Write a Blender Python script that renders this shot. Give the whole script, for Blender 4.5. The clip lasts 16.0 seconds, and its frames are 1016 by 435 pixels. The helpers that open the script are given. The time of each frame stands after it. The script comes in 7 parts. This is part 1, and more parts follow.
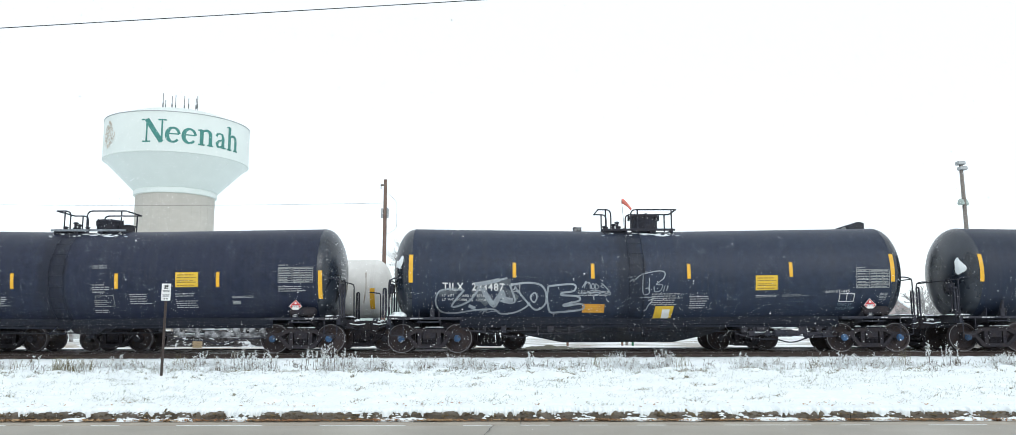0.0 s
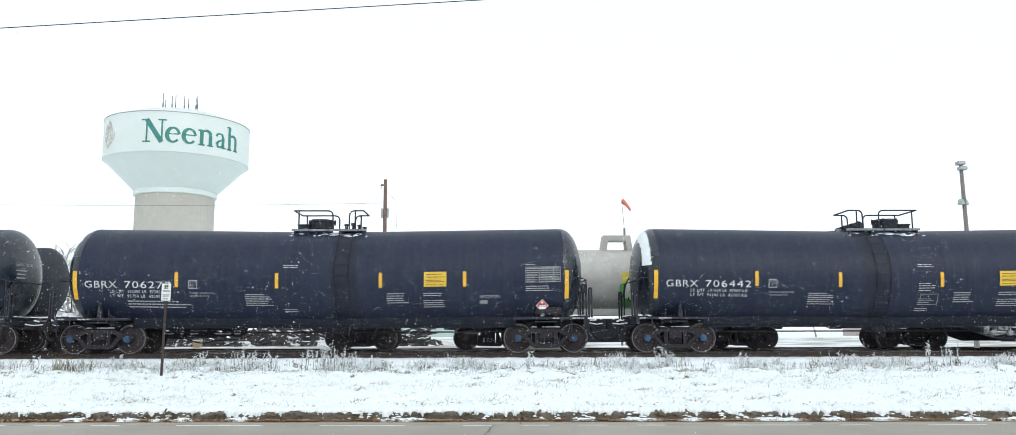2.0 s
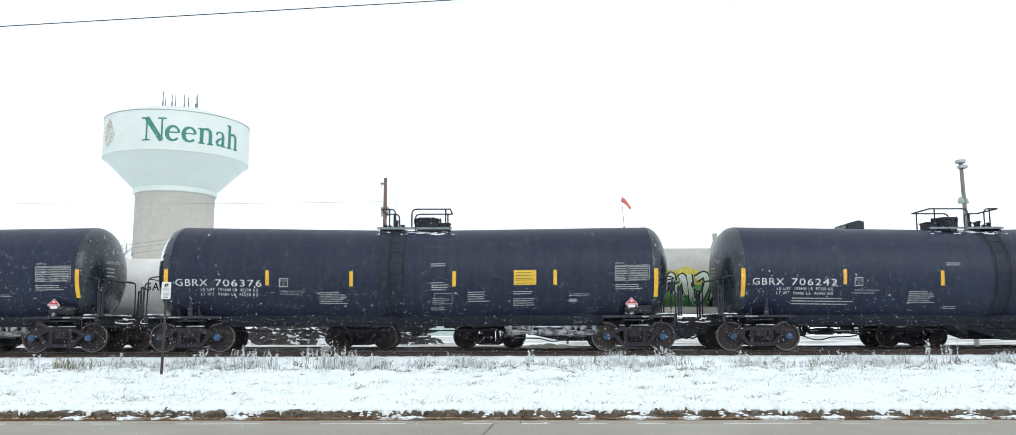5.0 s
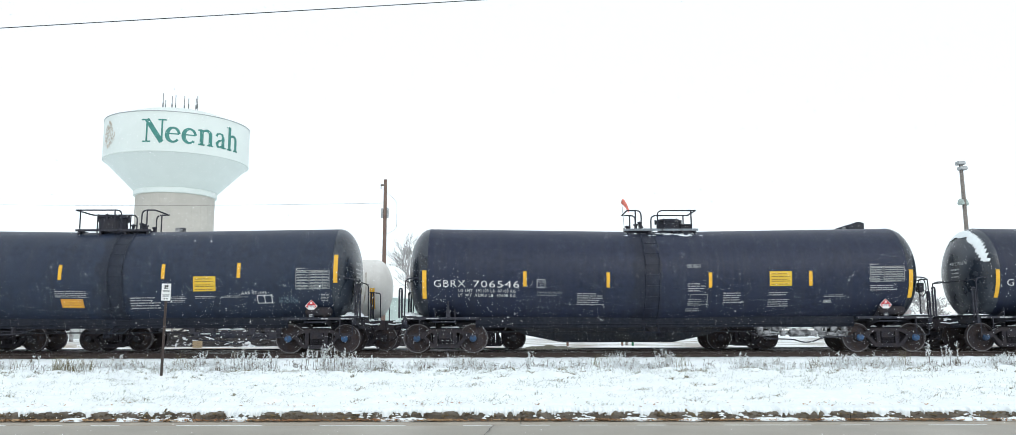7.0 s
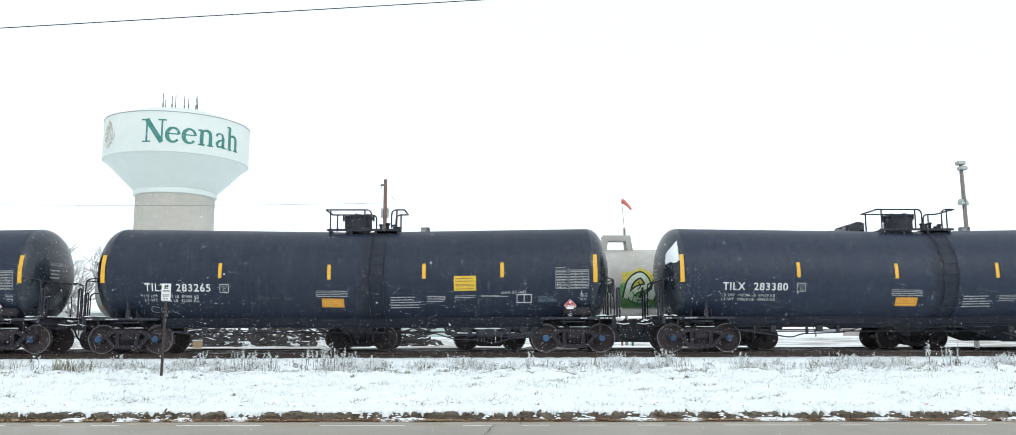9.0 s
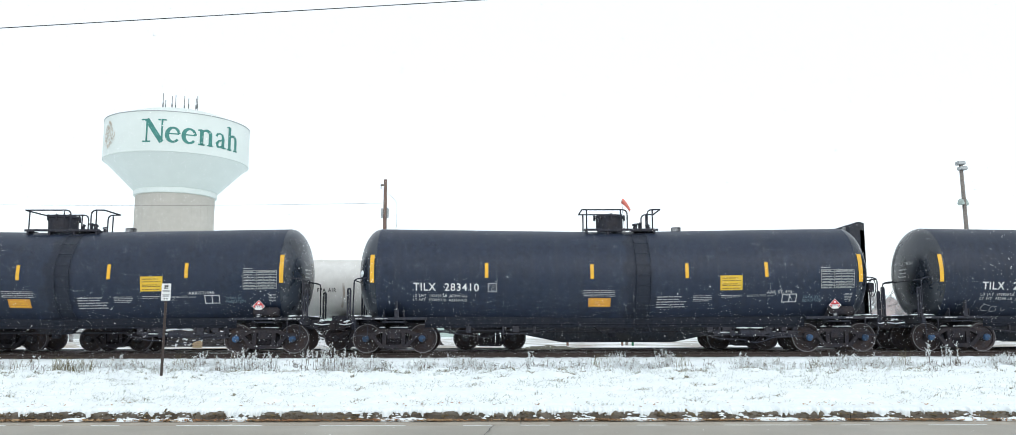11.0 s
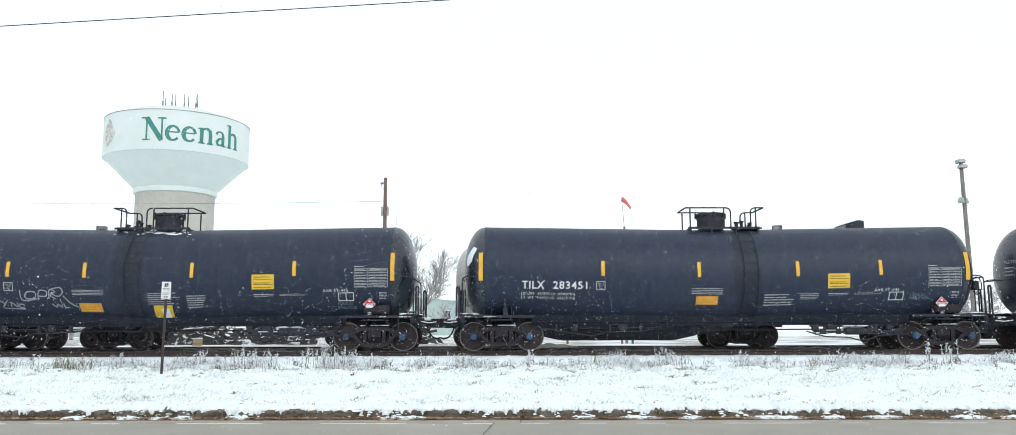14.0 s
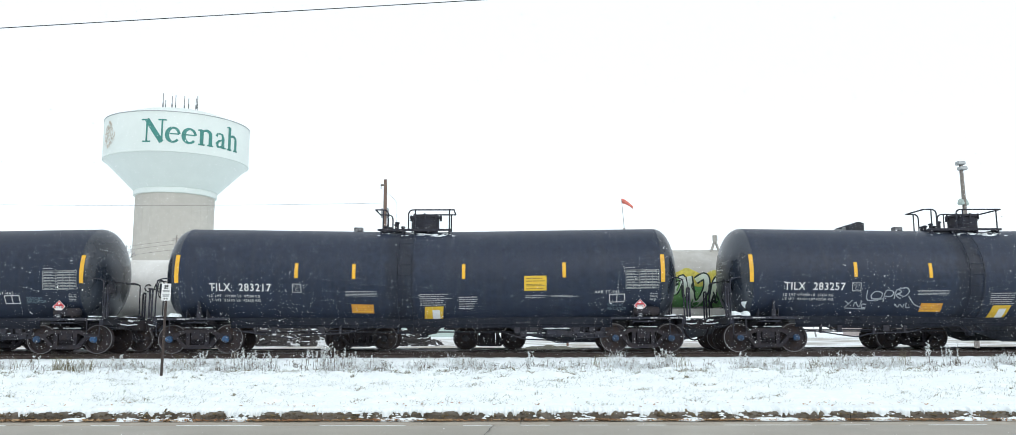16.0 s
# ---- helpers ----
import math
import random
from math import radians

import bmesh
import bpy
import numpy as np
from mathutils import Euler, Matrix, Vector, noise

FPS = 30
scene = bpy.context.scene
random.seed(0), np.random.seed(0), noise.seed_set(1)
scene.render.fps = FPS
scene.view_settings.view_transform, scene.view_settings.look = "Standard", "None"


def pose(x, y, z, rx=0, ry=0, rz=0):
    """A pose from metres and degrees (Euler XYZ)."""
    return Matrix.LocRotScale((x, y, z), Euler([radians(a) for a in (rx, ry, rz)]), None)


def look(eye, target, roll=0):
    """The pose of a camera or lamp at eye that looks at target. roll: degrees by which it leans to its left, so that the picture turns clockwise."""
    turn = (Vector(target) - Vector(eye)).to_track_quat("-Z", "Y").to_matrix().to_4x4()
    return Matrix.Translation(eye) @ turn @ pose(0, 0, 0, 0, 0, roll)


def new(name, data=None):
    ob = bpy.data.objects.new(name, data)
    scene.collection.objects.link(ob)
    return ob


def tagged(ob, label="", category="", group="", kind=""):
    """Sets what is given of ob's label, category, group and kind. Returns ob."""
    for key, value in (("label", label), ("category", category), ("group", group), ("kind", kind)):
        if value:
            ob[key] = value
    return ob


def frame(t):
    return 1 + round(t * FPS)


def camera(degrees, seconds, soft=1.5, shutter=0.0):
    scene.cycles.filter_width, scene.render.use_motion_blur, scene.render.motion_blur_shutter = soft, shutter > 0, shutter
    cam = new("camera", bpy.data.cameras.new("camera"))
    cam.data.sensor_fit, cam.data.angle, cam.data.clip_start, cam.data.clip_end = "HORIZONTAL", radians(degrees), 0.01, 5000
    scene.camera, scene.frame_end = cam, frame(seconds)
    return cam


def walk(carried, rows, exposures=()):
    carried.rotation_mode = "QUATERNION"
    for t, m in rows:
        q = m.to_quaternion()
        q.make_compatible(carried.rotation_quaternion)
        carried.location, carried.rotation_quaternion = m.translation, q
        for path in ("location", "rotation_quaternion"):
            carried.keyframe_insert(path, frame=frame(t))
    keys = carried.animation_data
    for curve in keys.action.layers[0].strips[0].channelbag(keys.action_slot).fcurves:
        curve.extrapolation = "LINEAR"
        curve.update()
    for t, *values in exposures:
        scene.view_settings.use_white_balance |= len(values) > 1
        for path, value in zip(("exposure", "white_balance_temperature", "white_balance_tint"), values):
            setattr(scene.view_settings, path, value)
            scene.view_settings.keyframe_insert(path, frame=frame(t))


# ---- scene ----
# ---- camera ----
EYE = (0, 0, 1.6)


def aim(tilt):
    return pose(*EYE, 90 + tilt, 0.15, -0.70)


cam = camera(62.2, 16.0, soft=0.7)
walk(cam, [(0, aim(7.753)), (2.6, aim(7.753)), (3.0, aim(7.71)), (3.5, aim(7.615)), (4.0, aim(7.57)), (4.6, aim(7.60)), (5.6, aim(7.72)), (6.3, aim(7.753)),
           (9.2, aim(7.753)), (12.6, aim(7.753)), (13.0, aim(7.70)), (13.5, aim(7.61)), (14.0, aim(7.63)), (14.5, aim(7.69)), (15.0, aim(7.71)), (15.5, aim(7.745)), (16.0, aim(7.753))])

# ---- overcast daylight ----
world = bpy.data.worlds.new("overcast_sky")
scene.world = world
world.use_nodes = True
wt = world.node_tree
wt.nodes.clear()
sky = wt.nodes.new("ShaderNodeTexSky")
sky.sky_type, sky.sun_disc = "NISHITA", False
sky.sun_elevation, sky.sun_rotation = radians(32), radians(150)
clear = wt.nodes.new("ShaderNodeBackground")
clear.inputs["Strength"].default_value = 0.02
cloud = wt.nodes.new("ShaderNodeBackground")
cloud.inputs["Color"].default_value = (0.957, 0.985, 0.982, 1)
cloud.inputs["Strength"].default_value = 1.05
both = wt.nodes.new("ShaderNodeAddShader")
wout = wt.nodes.new("ShaderNodeOutputWorld")
wt.links.new(sky.outputs[0], clear.inputs[0])
wt.links.new(clear.outputs[0], both.inputs[0])
wt.links.new(cloud.outputs[0], both.inputs[1])
wt.links.new(both.outputs[0], wout.inputs[0])
sun = new("sun", bpy.data.lights.new("sun", "SUN"))
sun.data.energy, sun.data.angle, sun.data.color = 0.7, radians(40), (1, 0.97, 0.93)
sun.matrix_world = look((34, -60, 60), (0, 28, 0))
scene.view_settings.exposure = 0.0
scene.view_settings.use_white_balance = True
scene.view_settings.white_balance_temperature, scene.view_settings.white_balance_tint = 6150, 8


# ---- materials ----
def mat(name, base, rough=0.6, metal=0.0, grain=25.0, vary=0.25, bump=0.15, patches=1.2, patch=None, amount=0.35, edge=0.08, gloss_vary=0.1, random_vary=0.0, coat=0.0, spec=0.5):
    """A surface with fine grain, and patches of a second colour (dirt, frost, wear)."""
    m = bpy.data.materials.new(name)
    m.use_nodes = True
    nt = m.node_tree
    bs = nt.nodes["Principled BSDF"]
    co = nt.nodes.new("ShaderNodeTexCoord")
    fine = nt.nodes.new("ShaderNodeTexNoise")
    fine.inputs["Scale"].default_value, fine.inputs["Detail"].default_value = grain, 6
    wide = nt.nodes.new("ShaderNodeTexNoise")
    wide.inputs["Scale"].default_value, wide.inputs["Detail"].default_value = patches, 8
    nt.links.new(co.outputs["Object"], fine.inputs["Vector"])
    nt.links.new(co.outputs["Object"], wide.inputs["Vector"])
    tone = nt.nodes.new("ShaderNodeValToRGB")
    tone.color_ramp.elements[0].position, tone.color_ramp.elements[1].position = 0.3, 0.7
    tone.color_ramp.elements[0].color = (*[c * (1 - vary) for c in base], 1)
    tone.color_ramp.elements[1].color = (*[min(1, c * (1 + vary)) for c in base], 1)
    nt.links.new(fine.outputs["Fac"], tone.inputs["Fac"])
    mask = nt.nodes.new("ShaderNodeValToRGB")
    mask.color_ramp.elements[0].position = max(0, 1 - amount - edge)
    mask.color_ramp.elements[1].position = min(1, 1 - amount + edge)
    nt.links.new(wide.outputs["Fac"], mask.inputs["Fac"])
    mix = nt.nodes.new("ShaderNodeMix")
    mix.data_type = "RGBA"
    second = patch or tuple(c * 0.7 for c in base)
    mix.inputs["B"].default_value = (*second, 1)
    nt.links.new(mask.outputs["Color"], mix.inputs["Factor"])
    nt.links.new(tone.outputs["Color"], mix.inputs["A"])
    last = mix.outputs["Result"]
    if random_vary:
        info = nt.nodes.new("ShaderNodeObjectInfo")
        span = nt.nodes.new("ShaderNodeMapRange")
        span.inputs["To Min"].default_value, span.inputs["To Max"].default_value = 1 - random_vary, 1 + random_vary
        nt.links.new(info.outputs["Random"], span.inputs["Value"])
        hsv = nt.nodes.new("ShaderNodeHueSaturation")
        nt.links.new(span.outputs["Result"], hsv.inputs["Value"])
        nt.links.new(last, hsv.inputs["Color"])
        last = hsv.outputs["Color"]
    nt.links.new(last, bs.inputs["Base Color"])
    gl = nt.nodes.new("ShaderNodeMapRange")
    gl.inputs["To Min"].default_value, gl.inputs["To Max"].default_value = max(0.02, rough - gloss_vary), min(1, rough + gloss_vary)
    nt.links.new(wide.outputs["Fac"], gl.inputs["Value"])
    nt.links.new(gl.outputs["Result"], bs.inputs["Roughness"])
    bs.inputs["Metallic"].default_value = metal
    bs.inputs["Specular IOR Level"].default_value = spec
    bs.inputs["Coat Weight"].default_value = coat
    if bump:
        bp = nt.nodes.new("ShaderNodeBump")
        bp.inputs["Strength"].default_value, bp.inputs["Distance"].default_value = bump, 0.02
        nt.links.new(fine.outputs["Fac"], bp.inputs["Height"])
        nt.links.new(bp.outputs["Normal"], bs.inputs["Normal"])
    return m


SNOW = mat("snow", (0.85, 0.895, 0.905), 0.75, grain=11, vary=0.06, bump=1.0, patches=3, patch=(0.775, 0.82, 0.84), amount=0.42, edge=0.2)
FROST = mat("frosted_stems", (0.70, 0.73, 0.74), 0.9, grain=30, vary=0.25, bump=0, patches=7, patch=(0.20, 0.17, 0.13), amount=0.42, edge=0.06)
DRYWEED = mat("dry_brown_weed", (0.085, 0.065, 0.048), 0.9, grain=30, vary=0.5, bump=0, patches=4, patch=(0.42, 0.42, 0.40), amount=0.42, edge=0.08)
STRAW = mat("dead_grass", (0.15, 0.135, 0.07), 0.9, grain=30, vary=0.5, bump=0, patches=2.5, patch=(0.36, 0.34, 0.26), amount=0.42, edge=0.1)
LAWN = mat("frosty_grass_blade", (0.40, 0.44, 0.40), 0.9, grain=30, vary=0.3, bump=0, patches=1.6, patch=(0.17, 0.18, 0.12), amount=0.40, edge=0.12)
ROAD = mat("wet_concrete_road", (0.35, 0.322, 0.268), 0.42, grain=40, vary=0.12, bump=0.12, patches=0.5, patch=(0.285, 0.263, 0.222), amount=0.45, edge=0.2, gloss_vary=0.15)
KERB = mat("kerb_concrete", (0.15, 0.128, 0.10), 0.7, grain=30, vary=0.3, bump=0.4, patches=2.5, patch=(0.06, 0.048, 0.034), amount=0.48, edge=0.15, random_vary=0.12)
GUTTER = mat("gutter_concrete", (0.36, 0.315, 0.255), 0.55, grain=35, vary=0.2, bump=0.2, patches=1.5, patch=(0.27, 0.23, 0.18), amount=0.45, edge=0.15)
LEAF = mat("brown_leaf", (0.27, 0.13, 0.055), 0.8, grain=8, vary=0.5, bump=0, patches=2, patch=(0.42, 0.27, 0.14), amount=0.5)
EARTH = mat("dark_earth", (0.075, 0.055, 0.035), 0.95, grain=18, vary=0.5, bump=0.8, patches=5, patch=(0.16, 0.12, 0.06), amount=0.45)
BALLAST = mat("ballast_stone", (0.07, 0.058, 0.054), 0.95, grain=20, vary=0.5, bump=1.0, patches=3.2, patch=(0.8, 0.83, 0.86), amount=0.50, edge=0.05)
RAIL = mat("rusty_rail", (0.05, 0.036, 0.031), 0.6, 0.5, grain=40, vary=0.4, bump=0.2, patches=3)
RAILTOP = mat("polished_rail_head", (0.30, 0.29, 0.30), 0.28, 1.0, grain=60, vary=0.2, bump=0.05, patches=5)
TIE = mat("creosoted_tie", (0.055, 0.042, 0.035), 0.9, grain=20, vary=0.4, bump=0.6, patches=3, patch=(0.75, 0.78, 0.80), amount=0.4)
STEEL = mat("black_underframe_steel", (0.036, 0.038, 0.050), 0.75, 0.0, spec=0.12, grain=15, vary=0.45, bump=0.3, patches=2.5, patch=(0.052, 0.049, 0.055), amount=0.45, edge=0.15)
CAST = mat("dirty_cast_steel", (0.033, 0.031, 0.037), 0.9, 0.0, spec=0.08, grain=20, vary=0.4, bump=0.35, patches=4, patch=(0.050, 0.042, 0.042), amount=0.42, edge=0.15)
WHEEL = mat("rusty_brown_wheel", (0.048, 0.042, 0.047), 0.8, 0.0, spec=0.15, grain=18, vary=0.35, bump=0.25, patches=5, patch=(0.052, 0.038, 0.034), amount=0.45, edge=0.15, random_vary=0.25)
TREAD = mat("bright_wheel_rim", (0.20, 0.195, 0.20), 0.45, 0.7, grain=40, vary=0.2, bump=0.05, patches=6)
HUB = mat("blue_bearing_cap", (0.022, 0.078, 0.18), 0.55, grain=20, vary=0.4, bump=0.1, patches=9, patch=(0.045, 0.05, 0.065), amount=0.46, random_vary=0.5)
PANELINK = mat("faded_black_ink", (0.20, 0.13, 0.025), 0.7, grain=30, vary=0.3, bump=0)
UNDER = mat("matt_sill_paint", (0.0175, 0.0205, 0.031), 0.75, spec=0.12, grain=12, vary=0.4, bump=0.2, patches=2, patch=(0.025, 0.027, 0.036), amount=0.45, edge=0.2)
MIST = mat("thin_silver_spray", (0.11, 0.125, 0.14), 0.6, grain=30, vary=0.4, bump=0.0, patches=4, patch=(0.035, 0.042, 0.06), amount=0.48, edge=0.2)
RIG = mat("frosted_brake_steel", (0.30, 0.305, 0.315), 0.8, 0.0, grain=14, vary=0.4, bump=0.3, patches=5, patch=(0.05, 0.05, 0.055), amount=0.46, edge=0.1)
YELLOW = mat("yellow_reflector", (0.78, 0.43, 0.02), 0.45, grain=12, vary=0.08, bump=0.02, patches=5, patch=(0.62, 0.34, 0.03), amount=0.4, edge=0.2)
PANEL = mat("yellow_panel", (0.72, 0.47, 0.03), 0.5, grain=10, vary=0.08, bump=0.02, patches=4, patch=(0.60, 0.38, 0.03), amount=0.4, edge=0.2)
ORANGE = mat("orange_panel", (0.62, 0.29, 0.03), 0.5, grain=10, vary=0.1, bump=0.02, patches=4, patch=(0.50, 0.22, 0.03), amount=0.4, edge=0.2)
STENCIL = mat("white_stencil", (0.70, 0.70, 0.68), 0.7, grain=30, vary=0.1, bump=0, patches=12, patch=(0.40, 0.40, 0.40), amount=0.38, edge=0.1)
DIM = mat("faded_stencil", (0.48, 0.49, 0.49), 0.7, grain=30, vary=0.2, bump=0, patches=20, patch=(0.16, 0.165, 0.17), amount=0.42, edge=0.1)
TABLE = mat("grey_table_stencil", (0.30, 0.31, 0.31), 0.7, grain=30, vary=0.2, bump=0, patches=25, patch=(0.15, 0.16, 0.16), amount=0.42, edge=0.1)
BLUETEXT = mat("blue_grey_stencil", (0.20, 0.28, 0.33), 0.7, grain=30, vary=0.2, bump=0, patches=20, patch=(0.06, 0.08, 0.09), amount=0.4)
INK = mat("black_ink", (0.02, 0.02, 0.02), 0.7, grain=30, vary=0.2, bump=0)
RED = mat("red_placard", (0.55, 0.03, 0.04), 0.5, grain=10, vary=0.1, bump=0, patches=5, patch=(0.42, 0.03, 0.04), amount=0.4)
WHITE = mat("white_vinyl", (0.78, 0.78, 0.77), 0.5, grain=12, vary=0.05, bump=0, patches=4, patch=(0.68, 0.68, 0.67), amount=0.4, edge=0.2)
SPRAY = mat("silver_spray_paint", (0.33, 0.36, 0.39), 0.6, grain=40, vary=0.3, bump=0.0, patches=3, patch=(0.17, 0.19, 0.21), amount=0.42, edge=0.2)
FLAKE = mat("snow_flake", (0.96, 0.97, 0.98), 0.9, grain=5, vary=0.02, bump=0)


def tank_paint(name, base, film, rough, spec):
    """Black tank enamel with road film, streaks running down the side and a spill of tar below the manway."""
    m = mat(name, base, rough, grain=6, vary=0.30, bump=0.04, patches=0.9, patch=film, amount=0.48, edge=0.2, gloss_vary=0.12, random_vary=0.12)
    nt = m.node_tree
    bs = nt.nodes["Principled BSDF"]
    col = bs.inputs["Base Color"].links[0].from_socket
    co = nt.nodes.new("ShaderNodeTexCoord")
    mp = nt.nodes.new("ShaderNodeMapping")
    mp.inputs["Scale"].default_value = (9, 0.4, 0.4)
    st = nt.nodes.new("ShaderNodeTexNoise")
    st.inputs["Scale"].default_value, st.inputs["Detail"].default_value = 1.0, 7
    nt.links.new(co.outputs["Object"], mp.inputs["Vector"])
    nt.links.new(mp.outputs["Vector"], st.inputs["Vector"])
    rp = nt.nodes.new("ShaderNodeValToRGB")
    rp.color_ramp.elements[0].position, rp.color_ramp.elements[1].position = 0.45, 0.8
    rp.color_ramp.elements[0].color, rp.color_ramp.elements[1].color = (0, 0, 0, 1), (0.6, 0.6, 0.6, 1)
    nt.links.new(st.outputs["Fac"], rp.inputs["Fac"])
    mx = nt.nodes.new("ShaderNodeMix")
    mx.data_type = "RGBA"
    mx.inputs["B"].default_value = (0.030, 0.034, 0.048, 1)
    nt.links.new(rp.outputs["Color"], mx.inputs["Factor"])
    nt.links.new(col, mx.inputs["A"])
    bs.inputs["Specular IOR Level"].default_value = spec
    # tar spill, a ragged upright band beside the ladder
    sep = nt.nodes.new("ShaderNodeSeparateXYZ")
    nt.links.new(co.outputs["Object"], sep.inputs[0])
    wob = nt.nodes.new("ShaderNodeTexNoise")
    wob.inputs["Scale"].default_value = 2.2
    nt.links.new(co.outputs["Object"], wob.inputs["Vector"])
    ab = nt.nodes.new("ShaderNodeMath")
    ab.operation = "ABSOLUTE"
    side = nt.nodes.new("ShaderNodeMath")
    side.operation = "SUBTRACT"
    side.inputs[1].default_value = 0.7
    nt.links.new(sep.outputs["X"], side.inputs[0])
    nt.links.new(side.outputs[0], ab.inputs[0])
    ad = nt.nodes.new("ShaderNodeMath")
    ad.operation = "ADD"
    nt.links.new(ab.outputs[0], ad.inputs[0])
    nt.links.new(wob.outputs["Fac"], ad.inputs[1])
    r2 = nt.nodes.new("ShaderNodeMapRange")
    r2.inputs["From Min"].default_value, r2.inputs["From Max"].default_value = 0.80, 1.0
    r2.inputs["To Min"].default_value, r2.inputs["To Max"].default_value = 0.45, 0.0
    nt.links.new(ad.outputs[0], r2.inputs["Value"])
    m2 = nt.nodes.new("ShaderNodeMix")
    m2.data_type = "RGBA"
    m2.inputs["B"].default_value = (0.008, 0.0085, 0.012, 1)
    nt.links.new(r2.outputs["Result"], m2.inputs["Factor"])
    nt.links.new(mx.outputs["Result"], m2.inputs["A"])
    nt.links.new(m2.outputs["Result"], bs.inputs["Base Color"])
    return m


TANK = tank_paint("black_tank_enamel", (0.0132, 0.0185, 0.0400), (0.0168, 0.0226, 0.0465), 0.45, 0.26)
# Lighter patches: frost film, and sky sheen painted into the colour.
HEADSHEEN = mat("black_tank_head_with_frost_and_sheen", (0.011, 0.0155, 0.024), 0.28, spec=0.6, grain=4, vary=0.3, bump=0.03, patches=1.1, patch=(0.030, 0.038, 0.054), amount=0.44, edge=0.16, gloss_vary=0.15, random_vary=0.2)
SLATE = tank_paint("slate_black_tank_enamel", (0.0146, 0.0228, 0.0440), (0.0185, 0.0270, 0.0505), 0.46, 0.30)


# ---- mesh helpers ----
def part(name, bm, material, parent=None, label="", smooth=0.0):
    """Links a bmesh as one mesh object, under a thing or a part."""
    me = bpy.data.meshes.new(name)
    bm.to_mesh(me)
    bm.free()
    return link(name, me, material, parent, label, smooth)


def link(name, me, material, parent=None, label="", smooth=0.0, m=None):
    if material and not me.materials:
        me.materials.append(material)
    if smooth:
        me.shade_smooth()
        me.set_sharp_from_angle(angle=radians(smooth))
    ob = new(name, me)
    if parent:
        ob.parent = parent
    if m is not None:
        ob.matrix_basis = m
    return tagged(ob, label, kind="stuff" if name.endswith("_writing") else "")


def empty(name, m, label="", category="", group="", kind=""):
    ob = new(name)
    ob.empty_display_size = 0.3
    ob.matrix_basis = m
    return tagged(ob, label, category, group, kind)


def box(bm, x0, x1, y0, y1, z0, z1, bevel=0.0):
    vs = [bm.verts.new((x, y, z)) for x in (x0, x1) for y in (y0, y1) for z in (z0, z1)]
    fs = [bm.faces.new([vs[i] for i in q]) for q in ((0, 1, 3, 2), (4, 6, 7, 5), (0, 4, 5, 1), (2, 3, 7, 6), (0, 2, 6, 4), (1, 5, 7, 3))]
    if bevel:
        es = list({e for f in fs for e in f.edges})
        bmesh.ops.bevel(bm, geom=es, offset=bevel, segments=1, affect="EDGES", profile=0.5)
    return bm


def prism(bm, outline, y0, y1, axis="y"):
    """A flat outline (u, z) given thickness between y0 and y1; axis x turns it across."""
    def at(u, z, d):
        return (u, d, z) if axis == "y" else (d, u, z) if axis == "x" else (u, z, d)
    a = [bm.verts.new(at(u, z, y0)) for u, z in outline]
    b = [bm.verts.new(at(u, z, y1)) for u, z in outline]
    bm.faces.new(a), bm.faces.new(b[::-1])
    n = len(a)
    for i in range(n):
        bm.faces.new((a[i], b[i], b[(i + 1) % n], a[(i + 1) % n]))
    bmesh.ops.recalc_face_normals(bm, faces=bm.faces[:])
    return bm


def ring_surface(bm, rings, closed=True, caps=False):
    """Joins rings of points, each of the same count, into a skin."""
    rows = [[bm.verts.new(p) for p in r] for r in rings]
    n = len(rows[0])
    for a, b in zip(rows, rows[1:]):
        for i in range(n if closed else n - 1):
            j = (i + 1) % n
            bm.faces.new((a[i], a[j], b[j], b[i]))
    if caps:
        bm.faces.new(rows[0][::-1]), bm.faces.new(rows[-1])
    return bm


def lathe(bm, profile, axis="z", segs=24, at=(0, 0, 0), caps=True):
    """Turns a profile of (radius, height) round an axis."""
    rings = []
    for r, h in profile:
        row = []
        for i in range(segs):
            a = 2 * math.pi * i / segs
            c, s = r * math.cos(a), r * math.sin(a)
            p = (c, s, h) if axis == "z" else (c, h, s) if axis == "y" else (h, c, s)
            row.append((p[0] + at[0], p[1] + at[1], p[2] + at[2]))
        rings.append(row)
    n0 = len(bm.faces)
    ring_surface(bm, rings, caps=caps)
    bm.faces.ensure_lookup_table()
    bmesh.ops.recalc_face_normals(bm, faces=bm.faces[n0:])
    return bm


def tube(bm, pts, r, segs=6, r_end=None):
    """A round bar along points."""
    pts = [Vector(p) for p in pts]
    rings = []
    for i, p in enumerate(pts):
        d = (pts[min(i + 1, len(pts) - 1)] - pts[max(i - 1, 0)]).normalized()
        u = d.cross(Vector((0, 0, 1)) if abs(d.z) < 0.95 else Vector((0, 1, 0))).normalized()
        v = d.cross(u)
        rr = r if r_end is None else r + (r_end - r) * i / (len(pts) - 1)
        rings.append([p + (u * math.cos(2 * math.pi * k / segs) + v * math.sin(2 * math.pi * k / segs)) * rr for k in range(segs)])
    n0 = len(bm.faces)
    ring_surface(bm, rings, caps=True)
    bm.faces.ensure_lookup_table()
    bmesh.ops.recalc_face_normals(bm, faces=bm.faces[n0:])
    return bm


